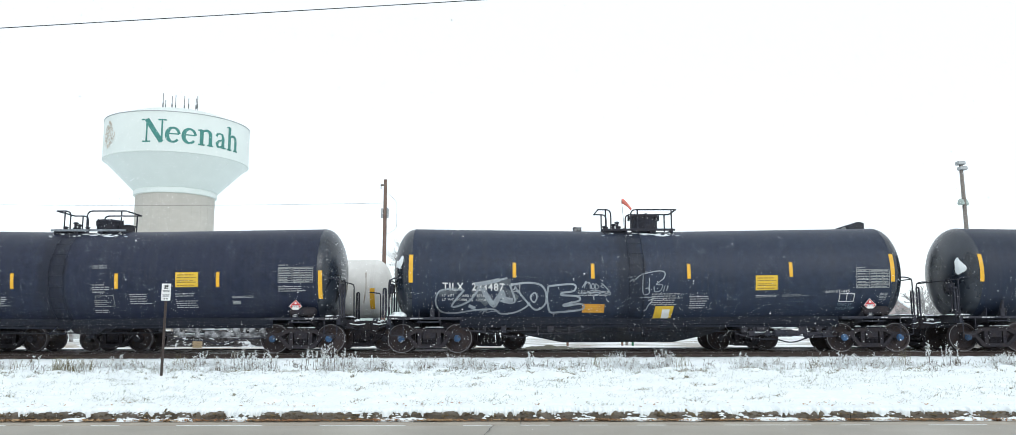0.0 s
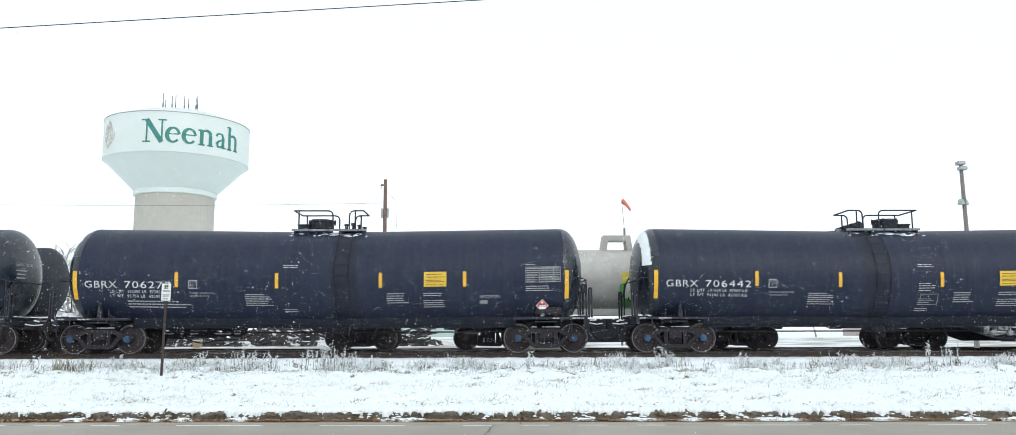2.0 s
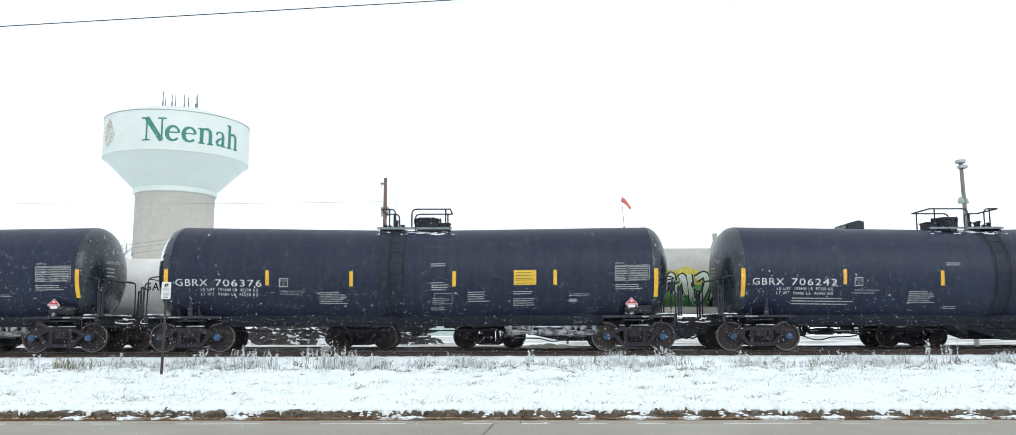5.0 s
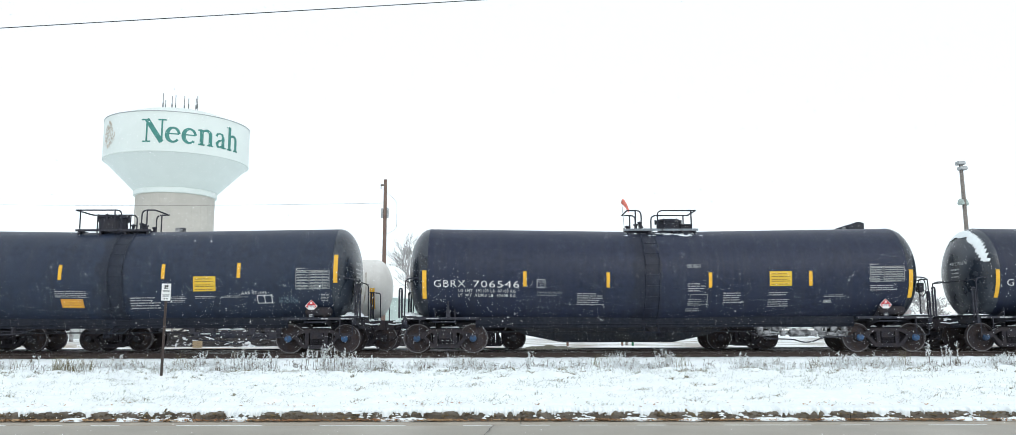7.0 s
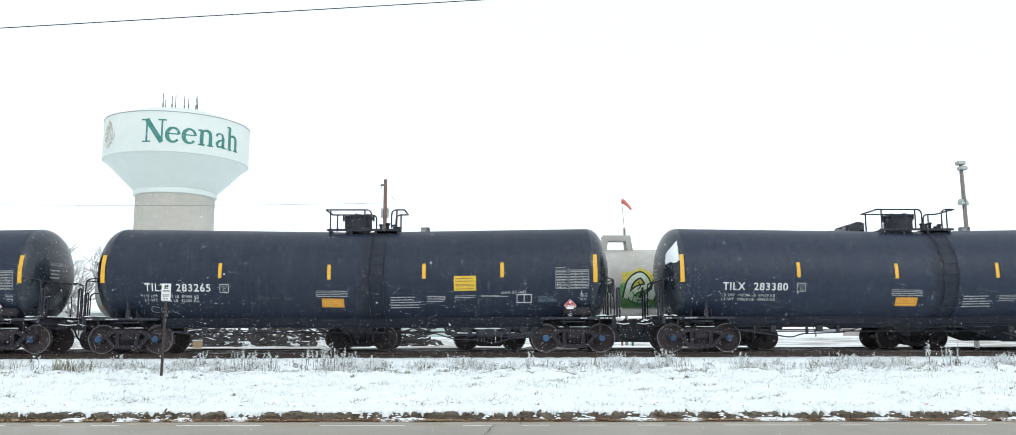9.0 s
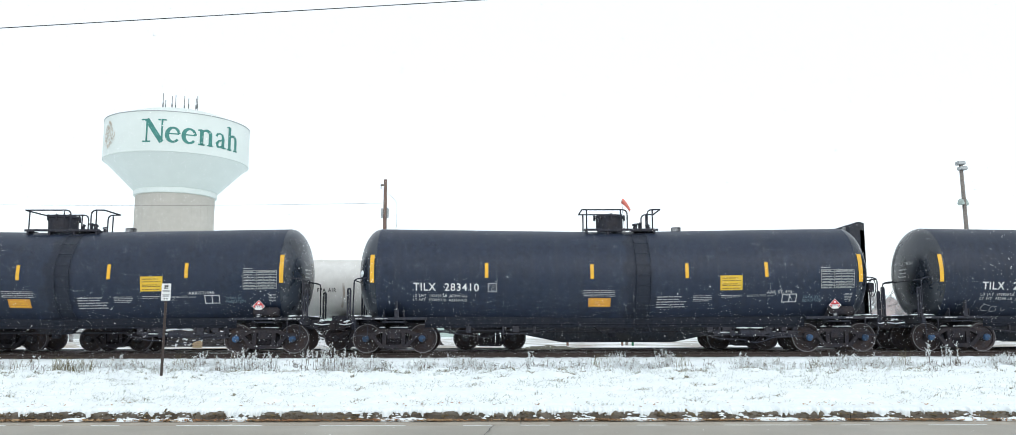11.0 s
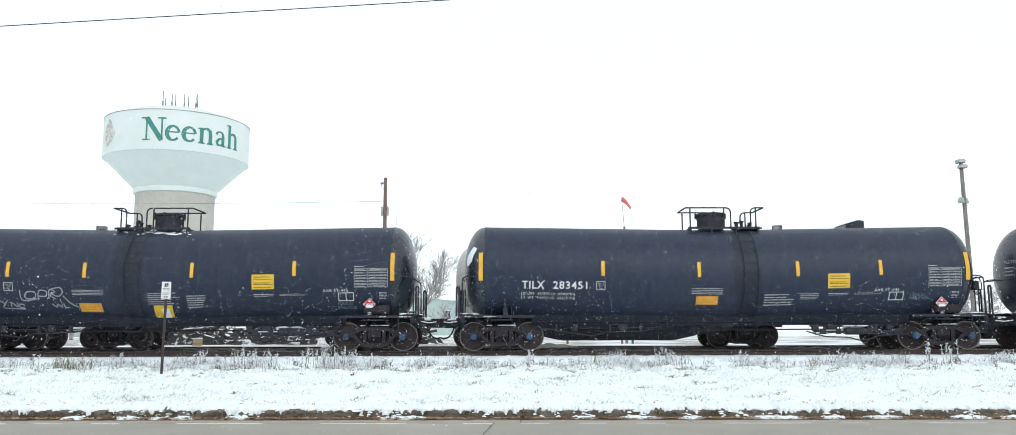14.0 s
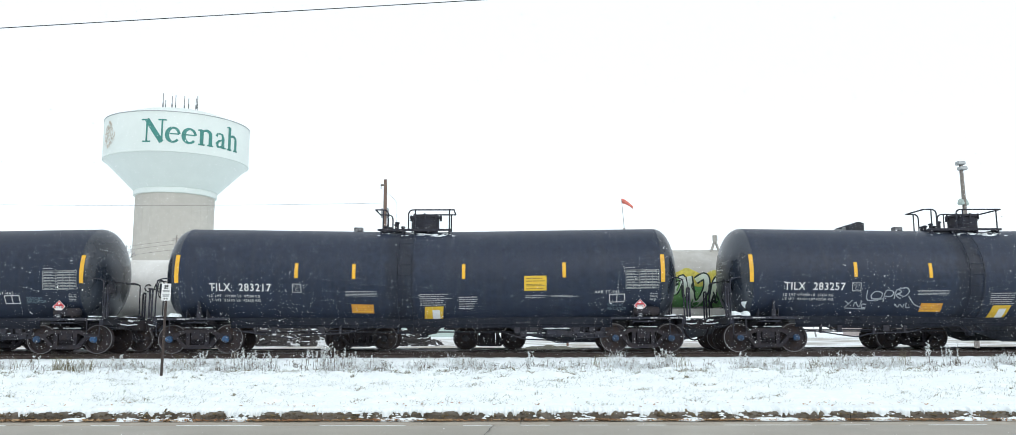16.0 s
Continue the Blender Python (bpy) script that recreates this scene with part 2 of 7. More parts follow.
def rounded(pts, r=0.12, n=4):
    """Rounds the inner corners of a line of points."""
    pts = [Vector(p) for p in pts]
    out = [pts[0]]
    for a, b, c in zip(pts, pts[1:], pts[2:]):
        p, q = b + (a - b).normalized() * min(r, (a - b).length / 2), b + (c - b).normalized() * min(r, (c - b).length / 2)
        for i in range(n + 1):
            t = i / n
            out.append(p * (1 - t) ** 2 + b * 2 * t * (1 - t) + q * t * t)
    return out + [pts[-1]]


def lettering(text, width, height, bold=0.014):
    """A flat mesh of letters in the x-z plane, stretched to that width and height, from the origin."""
    cu = bpy.data.curves.new("letters", "FONT")
    cu.body, cu.resolution_u, cu.offset = text, 3, bold
    cu.space_character = 1.25 if height < 0.15 else 1.12
    ob = new("letters", cu)
    bpy.context.view_layer.update()
    me = bpy.data.meshes.new_from_object(ob.evaluated_get(bpy.context.evaluated_depsgraph_get()))
    bpy.data.objects.remove(ob)
    bm = bmesh.new()
    bm.from_mesh(me)
    bpy.data.meshes.remove(me)
    xs, ys = [v.co.x for v in bm.verts], [v.co.y for v in bm.verts]
    x0, x1, y0, y1 = min(xs), max(xs), min(ys), max(ys)
    for v in bm.verts:
        v.co = ((v.co.x - x0) / (x1 - x0) * width, 0, (v.co.y - y0) / (y1 - y0) * height)
    return bm


# ---- ground, road, tracks ----
RAIL_TOP = 0.95
TRACK_Y, YARD_Y = 28.05, 32.6


def steps(a, b, d):
    n = max(1, round((b - a) / d))
    return [a + (b - a) * i / n for i in range(n)]


KERB_SLOPE = -0.027           # the road draws a little nearer towards +x


def kerb_shift(x, y):
    return KERB_SLOPE * max(-40, min(40, x)) * max(0, min(1, (26 - y) / 9))


def verge_height(x, y):
    """The bank between the kerb and the track."""
    y -= kerb_shift(x, y)
    prof = ((15.9, 0.15), (16.4, 0.20), (18, 0.31), (20, 0.45), (22, 0.61), (23.2, 0.70), (24.6, 0.77), (26, 0.80), (4000, 0.80))
    for (ya, za), (yb, zb) in zip(prof, prof[1:]):
        if y <= yb:
            z = za + (zb - za) * max(0, y - ya) / (yb - ya)
            break
    lump = 0.0
    if y < 26.2 and abs(x) < 30:
        v = Vector((x, y, 0))
        fade = min(1, (26.2 - y) / 1.0) * min(1, (y - 15.7) / 0.5)
        lump = (0.05 * noise.noise(v * 0.6) + 0.06 * noise.noise(v * 1.9) + 0.055 * noise.noise(v * 4.3) + 0.035 * noise.noise(v * 9)) * fade
    return z + lump


def build_ground():
    """One sheet of snowy ground: under the road, up the bank, across the yard and on to the horizon."""
    xs = [-3000, -900, -300, -120, -60, -35] + steps(-22, 22, 0.085) + [22, 35, 60, 120, 300, 900, 3000]
    ys = [-600, -120, -30, 0, 8, 14, 15.88] + steps(15.9, 26.2, 0.085) + [26.2, 26.6, 27, 29.5, 31, 34, 36, 40, 46, 54, 66, 84, 120, 180, 300, 600, 1500, 3800]
    verts, faces = [], []
    for y in ys:
        for x in xs:
            if y < 15.89:
                z = -0.06
            elif y > 36:
                z = 0.80 + 0.05 * noise.noise(Vector((x * 0.1, y * 0.1, 0)))
            else:
                z = verge_height(x, y + kerb_shift(x, y))
            verts.append((x, y + kerb_shift(x, y), z))
    n = len(xs)
    for j in range(len(ys) - 1):
        for i in range(n - 1):
            faces.append((j * n + i, j * n + i + 1, (j + 1) * n + i + 1, (j + 1) * n + i))
    me = bpy.data.meshes.new("ground")
    me.from_pydata(verts, [], faces)
    return tagged(link("ground", me, SNOW, smooth=60), "snow-covered ground rising from the kerb to the tracks", "ground", kind="structure")


def build_road():
    bm = bmesh.new()
    xs = [-300, -60] + steps(-24, 24, 1.0) + [24, 60, 300]
    ys = [-14, -6, 2, 8, 12, 13.4, 14.2, 14.93]
    rows = [[bm.verts.new((x, y, 0.006 * noise.noise(Vector((x * 0.4, y * 0.8, 3))))) for x in xs] for y in ys]
    for a, b in zip(rows, rows[1:]):
        for i in range(len(xs) - 1):
            bm.faces.new((a[i], a[i + 1], b[i + 1], b[i]))
    road = tagged(part("road", bm, ROAD, smooth=60), "wet grey concrete road with fine cracks", "road", kind="structure")
    # open cracks and the joint along the gutter, each a thin sunken strip
    dark = mat("tarred_crack", (0.05, 0.048, 0.045), 0.5, grain=30, vary=0.3, bump=0.2)
    for x, y0, y1, lean in ((-0.60, 13.0, 14.9, 0.12), (-12.2, 12.8, 14.9, 0.3), (9.7, 13.0, 14.9, -0.2)):
        bm = bmesh.new()
        pts = [(x + lean * k / 10 + random.uniform(-0.03, 0.03), y0 + (y1 - y0) * k / 10) for k in range(11)]
        a = [bm.verts.new((px - 0.006, py, 0.011)) for px, py in pts]
        b = [bm.verts.new((px + 0.006 + random.uniform(-0.006, 0.006), py, 0.011)) for px, py in pts]
        for i in range(10):
            bm.faces.new((a[i], b[i], b[i + 1], a[i + 1]))
        part("crack", bm, dark, road)
    bm = bmesh.new()
    for x0 in steps(-24, 24, 0.5):
        w = 0.0015 + 0.005 * max(0, noise.noise(Vector((x0 * 0.7, 0, 9))) + 0.25)
        if noise.noise(Vector((x0 * 1.3, 4, 9))) > 0.0:
            continue
        y = 14.93 + 0.02 * noise.noise(Vector((x0 * 0.4, 5, 0)))
        box(bm, x0, x0 + 0.5, y - w / 2, y + w / 2, 0.0, 0.008)
    part("snow_in_joint", bm, SNOW, road, "thin line of snow in the gutter joint")
    # gutter slabs and kerb stones
    gutter = tagged(new("gutter"), "tan concrete gutter with wet leaves", "gutter", kind="structure")
    for x in range(-24, 24, 3):
        bm = bmesh.new()
        box(bm, x + 0.006, x + 2.994, 14.95, 15.76, -0.05, 0.0, 0.004)
        bmesh.ops.translate(bm, verts=[v for v in bm.verts if v.co.y > 15.5], vec=(0, 0, -0.01))
        part("slab", bm, GUTTER, gutter)
    kerb = tagged(new("kerb"), "weathered brown concrete kerb half hidden by snow", "kerb", kind="structure")
    for x in range(-24, 24, 3):
        bm = bmesh.new()
        prism(bm, [(15.74, -0.05), (15.77, 0.10), (15.80, 0.135), (15.84, 0.15), (15.93, 0.15), (15.93, -0.05)], x + 0.006, x + 2.994, "x")
        part("kerb_stone", bm, KERB, kerb)
    return road


def clumps(name, spots, material, label, seed, flat=0.5):
    """Lumps of snow, one skin, over a row of spots (x, y, z, radius)."""
    rnd = random.Random(seed)
    verts, faces = [], []
    for x, y, z, r in spots:
        o = len(verts)
        turn, sx = rnd.uniform(0, 3), rnd.uniform(0.8, 1.7)
        for j in range(4):
            lat = j / 3 * math.pi / 2
            for i in range(8):
                a = i * math.pi / 4 + turn
                k = r * rnd.uniform(0.8, 1.2)
                verts.append((x + math.cos(a) * math.cos(lat) * k * sx, y + math.sin(a) * math.cos(lat) * k * 0.8, z + math.sin(lat) * r * flat * rnd.uniform(0.85, 1.15)))
        for j in range(3):
            for i in range(8):
                faces.append((o + j * 8 + i, o + j * 8 + (i + 1) % 8, o + j * 8 + 8 + (i + 1) % 8, o + j * 8 + 8 + i))
    me = bpy.data.meshes.new(name)
    me.from_pydata(verts, [], faces)
    return tagged(link(name, me, material, smooth=80), label, "snow", kind="stuff")


def build_kerb_edge():
    rnd = random.Random(4)
    # brown soil and matted grass along the back of the kerb
    bm = bmesh.new()
    xs = steps(-22, 22, 0.1)
    rows = []
    for y, z in ((15.86, 0.145), (15.92, 0.175), (16.0, 0.19), (16.1, 0.16)):
        rows.append([bm.verts.new((x, y + 0.04 * noise.noise(Vector((x * 3, y, 1))), z + 0.04 * noise.noise(Vector((x * 4, y * 9, 2))))) for x in xs])
    for a, b in zip(rows, rows[1:]):
        for i in range(len(xs) - 1):
            bm.faces.new((a[i], a[i + 1], b[i + 1], b[i]))
    tagged(part("soil_edge", bm, EARTH, smooth=60), "brown soil and matted grass behind the kerb", "soil", kind="stuff")
    # overhanging snow lip: one frilled sheet of small teeth that breaks back to the soil in places
    xs = steps(-22, -14, 0.04) + steps(-14, 14, 0.013) + steps(14, 22, 0.04)
    rows = []
    for x in xs:
        n2 = noise.noise(Vector((x * 1.1, 3, 7)))
        n3 = noise.noise(Vector((x * 13.0, 5, 7)))
        n4 = noise.noise(Vector((x * 31.0, 5, 3)))
        h = 0.45 * n2 + 0.75 * noise.noise(Vector((x * 4.2, 0, 7))) + 0.50 * n3 + 0.30 * n4
        out = max(0.02, min(1, 0.50 + 1.2 * h))
        edge = 15.91 - 0.185 * out + 0.02 * n4
        droop = 0.01 + 0.085 * max(0, min(1.2, 0.42 + 1.1 * h)) * out
        rows.append([(x, 16.6, 0.205), (x, 16.3, 0.225 + 0.02 * n2), (x, edge + 0.17 + 0.03 * n3, 0.225 + 0.03 * n3), (x, edge + 0.07, 0.212 + 0.025 * n4 + 0.02 * n3), (x, edge + 0.012, 0.185), (x, edge - 0.01, 0.155), (x, edge - 0.005, 0.155 - droop), (x, edge + 0.035, 0.15 - droop * 0.6), (x, edge + 0.12, 0.14)])
    bm = bmesh.new()
    ring_surface(bm, rows, closed=False)
    bmesh.ops.recalc_face_normals(bm, faces=bm.faces[:])
    tagged(part("snow_lip", bm, SNOW, smooth=70), "soft frilled snow hanging over the kerb edge", "snow", kind="stuff")
    spots, clods = [], []
    for _ in range(3400):
        x = rnd.uniform(-18, 18)
        k = noise.noise(Vector((x * 0.9, 2, 17)))
        if k > rnd.uniform(0.0, 0.7):
            u = rnd.random() ** 1.6
            spots.append((x, 15.80 - 0.09 * u + rnd.uniform(-0.03, 0.08), 0.165 - 0.15 * u, rnd.uniform(0.012, 0.038)))
        elif rnd.random() < 0.5:
            clods.append((x, rnd.uniform(15.73, 15.79), rnd.uniform(0.02, 0.13), rnd.uniform(0.010, 0.028)))
    clumps("kerb_snow", spots, SNOW, "small clumps of snow sliding down the kerb face", 5, 1.0)
    clumps("soil_clods", clods, EARTH, "dark clods of soil and turf between the snow", 8, 0.9)
    # tongues of snow lying on the kerb face and in the gutter
    spots = []
    for cx, length in ((-11.7, 1.0), (-10.3, 0.6), (-8.2, 0.45), (-7.2, 0.65), (-6.62, 0.35), (-6.2, 0.45), (-5.2, 0.5), (-2.15, 1.05), (1.2, 0.4), (2.1, 0.9), (3.1, 0.45), (4.65, 1.2), (5.65, 0.55), (6.58, 0.9), (8.1, 0.85), (8.9, 0.65), (10.6, 1.0), (12.2, 0.8), (-13.5, 1.2), (13.6, 1.2)):
        n = int(length / 0.035)
        for i in range(n):
            u = abs(2 * i / n - 1)
            spots.append((cx - length / 2 + i * 0.035, 15.68 + rnd.uniform(-0.05, 0.04) + 0.03 * u, 0.0, rnd.uniform(0.06, 0.12) * (1.1 - 0.75 * u * u)))
        for i in range(7):
            spots.append((cx + rnd.uniform(-0.18, 0.18), 15.74 + 0.012 * i, 0.02 * i, rnd.uniform(0.03, 0.06)))
    clumps("gutter_snow", spots, SNOW, "strips of snow lying in the gutter", 6)
    # leaves
    verts, faces = [], []
    for _ in range(15000):
        x = rnd.uniform(-20, 20)
        if noise.noise(Vector((x * 0.8, 1, 3))) < rnd.uniform(-0.9, 0.2):
            continue
        y = 15.70 - abs(rnd.gauss(0, 0.07))
        z = 0.004 + rnd.uniform(0, 0.02)
        if rnd.random() < 0.03:
            y, z = 15.82 + abs(rnd.gauss(0, 0.5)), 0.235 + 0.02 * rnd.random()
        s, a, up = rnd.uniform(0.012, 0.038), rnd.uniform(0, 6.3), rnd.uniform(0.004, 0.03)
        o = len(verts)
        for k, (u, v, w) in enumerate(((-1, 0, 0), (-0.3, -0.6, 0.5), (0.5, -0.5, 0.7), (1.1, 0, 1), (0.5, 0.5, 0.4), (-0.3, 0.6, 0.3))):
            verts.append((x + s * (u * math.cos(a) - v * math.sin(a)), y + s * (u * math.sin(a) + v * math.cos(a)), z + w * up))
        faces.append(tuple(range(o, o + 6)))
    me = bpy.data.meshes.new("fallen_leaves")
    me.from_pydata(verts, [], faces)
    tagged(link("fallen_leaves", me, LEAF), "brown dead leaves along the kerb and gutter", "leaves", kind="stuff")


def blades(name, tufts, material, label, seed, thick=0.004, category="grass", lean=0.28, flecks=0):
    """Thin stems in tufts (x, y, height, count, spread)."""
    rnd = random.Random(seed)
    verts, faces = [], []
    for x, y, h, count, spread in tufts:
        for _ in range(count):
            bx, by = x + rnd.gauss(0, spread), y + rnd.gauss(0, spread * 0.6)
            bz = verge_height(bx, by) - 0.02
            hh = h * rnd.uniform(0.45, 1.1)
            lx, ly = rnd.gauss(0.3 if lean > 0.5 else 0, lean) * hh, rnd.gauss(0, 0.2) * hh
            o = len(verts)
            t = thick * rnd.uniform(0.7, 1.6)
            for k in range(3):
                u = k / 2
                w = t * (1 - 0.6 * u)
                px, py, pz = bx + lx * u * u, by + ly * u * u, bz + hh * u
                verts.extend(((px - w, py, pz), (px + w, py - w * 0.4, pz), (px, py + w, pz)))
            for k in range(2):
                for i in range(3):
                    j = (i + 1) % 3
                    faces.append((o + k * 3 + i, o + k * 3 + j, o + k * 3 + 3 + j, o + k * 3 + 3 + i))
            for _ in range(flecks):
                u = rnd.uniform(0.15, 1.05)
                q = (bx + lx * u * u, by + ly * u * u, bz + hh * u)
                dx, dz, f = rnd.gauss(0, 0.02), rnd.uniform(-0.004, 0.022), rnd.uniform(0.004, 0.010)
                o = len(verts)
                verts.extend(((q[0] - f * 0.5, q[1], q[2]), (q[0] + f * 0.5, q[1] - f * 0.5, q[2] + f * 0.3), (q[0] + dx, q[1] - f, q[2] + dz + f), (q[0] + dx, q[1] + f * 0.5, q[2] + dz - f)))
                faces.extend(((o, o + 1, o + 2), (o, o + 2, o + 3), (o, o + 3, o + 1), (o + 1, o + 3, o + 2)))
    me = bpy.data.meshes.new(name)
    me.from_pydata(verts, [], faces)
    return tagged(link(name, me, material), label, category, kind="stuff")


def build_weeds():
    rnd = random.Random(11)
    short, pale, green = [], [], []
    x = -16.5
    while x < 16.5:
        d = noise.noise(Vector((x * 0.45, 2, 0))) + 0.6 * noise.noise(Vector((x * 1.7, 6, 0)))
        for _ in range(6 if d > 0.0 else 2):
            h = rnd.uniform(0.04, 0.25) * max(0.25, 0.9 + 1.5 * d)
            pale.append((x + rnd.uniform(-0.15, 0.15), rnd.gauss(22.7, 0.45), h, rnd.randint(3, 8), 0.09))
        if rnd.random() < 0.5 + 0.5 * d:
            short.append((x, rnd.gauss(22.6, 0.4), rnd.uniform(0.10, 0.27), rnd.randint(4, 10), 0.09))
        x += 0.13
    for gx in (-11.4, -11.0, -11.7):
        green.append((gx + 0.27, 22.3, 0.36, 40, 0.13))
    for gx, h in ((-14.2, 0.5), (-9.9, 0.35), (-8.6, 0.4), (10.6, 0.45), (8.2, 0.3), (4.6, 0.35), (-13.0, 0.3), (2.4, 0.3)):
        green.append((gx + 0.27, 22.7, h, 16, 0.12))
    blades("frosted_weeds", pale, FROST, "frost-covered pale weed stems beside the track", 21, 0.0055, "weeds", 0.24, 6)
    blades("dry_weeds", short, DRYWEED, "dry straw-coloured weeds poking through snow", 22, 0.005, "weeds", 0.34, 3)
    blades("grass_tufts", green, STRAW, "yellow-green grass tufts in snow", 23, 0.005)
    lawn = []
    for _ in range(11500):
        y = 16.2 + 6.3 * rnd.random() ** 0.8
        gx = rnd.uniform(-16, 16)
        if noise.noise(Vector((gx * 0.5, y * 0.9, 4))) > rnd.uniform(-0.35, 0.5):
            lawn.append((gx, y, rnd.uniform(0.03, 0.10), rnd.randint(1, 4), 0.08))
    blades("lawn_blades", lawn, LAWN, "short grass blades sticking out of the snow", 24, 0.004, lean=0.8)
    dark = [(rnd.uniform(-16, 16), rnd.choice((rnd.gauss(21.9, 0.3), rnd.gauss(21.9, 0.3), rnd.uniform(16.6, 22))), rnd.uniform(0.05, 0.10), rnd.randint(10, 26), rnd.uniform(0.03, 0.12)) for _ in range(190)]
    blades("dark_tussocks", dark, STRAW, "dark flattened grass tussocks in hollows of the snow", 25, 0.005, lean=0.9)
    # tall goldenrod-like stalks, each with frosted plumes
    def stalk(gx, gy, h, seed):
        r2 = random.Random(seed)
        ob = tagged(new("weed_stalk"), "tall dead weed with frosted feathery plumes", "weed", "tall weeds by the track")
        bz = verge_height(gx, gy) - 0.03
        ob.location = (gx, gy, bz)
        bm, bm2 = bmesh.new(), bmesh.new()
        for _ in range(r2.randint(4, 8)):
            foot = Vector((r2.gauss(0, 0.10), r2.gauss(0, 0.08), 0))
            tip = foot + Vector((r2.gauss(0, 0.09), r2.gauss(0, 0.06), 1)) * h * r2.uniform(0.55, 1)
            bow = Vector((0.04 * r2.uniform(-1, 1), 0, 0))
            pts = [foot.lerp(tip, t) + bow * math.sin(math.pi * t) for t in (0, 0.35, 0.7, 1)]
            tube(bm, pts, 0.006, 4, 0.004)
            for _ in range(26):
                t = r2.uniform(0.40, 1.03)
                b = foot.lerp(tip, t) + bow * math.sin(math.pi * min(1, t))
                e = b + Vector((r2.gauss(0, 0.022), r2.gauss(0, 0.02), r2.uniform(0.01, 0.045)))
                tube(bm2, [b, e], 0.006, 3, 0.010)
        tagged(part("stem", bm, DRYWEED, ob), kind="stuff")
        tagged(part("plume", bm2, FROST, ob), kind="stuff")
    for i, (gx, h) in enumerate(((-5.35, 0.85), (-5.1, 0.95), (-4.85, 0.95), (-4.6, 0.8), (-4.3, 0.6), (-7.0, 0.75), (-6.7, 0.7), (-6.3, 0.5), (-14.3, 0.8), (-14.0, 0.65), (-8.3, 0.6), (-7.6, 0.55), (-3.6, 0.5),
                                  (11.2, 0.85), (11.6, 0.85), (3.9, 0.7), (4.2, 0.55), (0.4, 0.55), (6.2, 0.5), (8.9, 0.55), (-1.2, 0.5), (-10.4, 0.55), (13.2, 0.5), (-12.4, 0.5))):
        stalk(gx + 0.40, 22.6 + 0.25 * math.sin(i * 2.1), 0.78 * h, 100 + i)


def build_track(name, y, label, x0=-70, x1=70, top=RAIL_TOP, snowy=True):
    track = tagged(new(name), label, "railway track", kind="structure")
    # ballast bed
    bm = bmesh.new()
    xs = steps(x0, x1, 0.5 if snowy else 2)
    prof = ((-1.75, -0.17), (-1.3, -0.155), (-0.9, -0.15), (-0.3, -0.14), (0.3, -0.14), (0.9, -0.15), (1.3, -0.155), (1.75, -0.17))
    rows = [[bm.verts.new((x, y + u, top + w + 0.02 * noise.noise(Vector((x * 2, u * 5, y))))) for u, w in prof] for x in xs]
    for a, b in zip(rows, rows[1:]):
        for i in range(len(prof) - 1):
            bm.faces.new((a[i], b[i], b[i + 1], a[i + 1]))
    part("ballast_bed", bm, BALLAST, track, "dark ballast with snow between the stones", smooth=70)
    web = [(-0.07, -0.172), (0.07, -0.172), (0.07, -0.16), (0.015, -0.135), (0.009, -0.05), (0.036, -0.035), (0.036, -0.006), (-0.036, -0.006), (-0.036, -0.035), (-0.009, -0.05), (-0.015, -0.135), (-0.07, -0.16)]
    for s in (-0.752, 0.752):
        bm = bmesh.new()
        prism(bm, [(y + s + u, top + w) for u, w in web], x0, x1, "x")
        rail = part("rail", bm, RAIL, track)
        bm = bmesh.new()
        box(bm, x0, x1, y + s - 0.033, y + s + 0.033, top - 0.006, top, 0.002)
        part("rail_head", bm, RAILTOP, rail, "polished bright rail head")
    me = None
    n = int(min(x1 - x0, 60) / 0.55)
    for i in range(n):
        if me is None:
            bm = bmesh.new()
            box(bm, -0.115, 0.115, -1.28, 1.28, -0.17, 0.0, 0.012)
            me = bpy.data.meshes.new("tie")
            bm.to_mesh(me)
            bm.free()
        link("tie", me, TIE, track, m=pose(-n * 0.275 + i * 0.55, y, top - 0.15 + 0.01, 0, 0, random.uniform(-1, 1)))
    return track


build_ground()
build_road()
build_kerb_edge()
for ob in list(scene.objects):
    if ob.parent is None and ob.name in ("road", "gutter", "kerb", "soil_edge", "snow_lip", "soil_clods", "kerb_snow", "gutter_snow", "fallen_leaves"):
        ob.rotation_euler = (0, 0, math.atan(KERB_SLOPE))
build_weeds()
build_track("track_main", TRACK_Y, "main railway track with dark rusty rails")
build_track("track_siding", YARD_Y, "siding track partly covered by snow", top=0.93)


# ---- tank cars of the moving train ----
R, AXIS = 1.55, 2.514          # tank radius, and the height of its axis over the rails at the ends
HALF, HEAD, SAG = 7.60, 0.68, 0.11
PITCH = 18.1
MESH = {}
EDGE = mat("frosted_walkway_edge", (0.22, 0.25, 0.28), 0.6, 0.2, grain=20, vary=0.3, bump=0.1, patches=5, patch=(0.05, 0.05, 0.055), amount=0.42)


def mesh(key, make):
    """Meshes shared by all the cars."""
    if key not in MESH:
        bm = make()
        me = bpy.data.meshes.new(key)
        bm.to_mesh(me)
        bm.free()
        MESH[key] = me
    return MESH[key]


def axis_z(x):
    return AXIS - SAG * (1 - min(1, abs(x) / HALF))


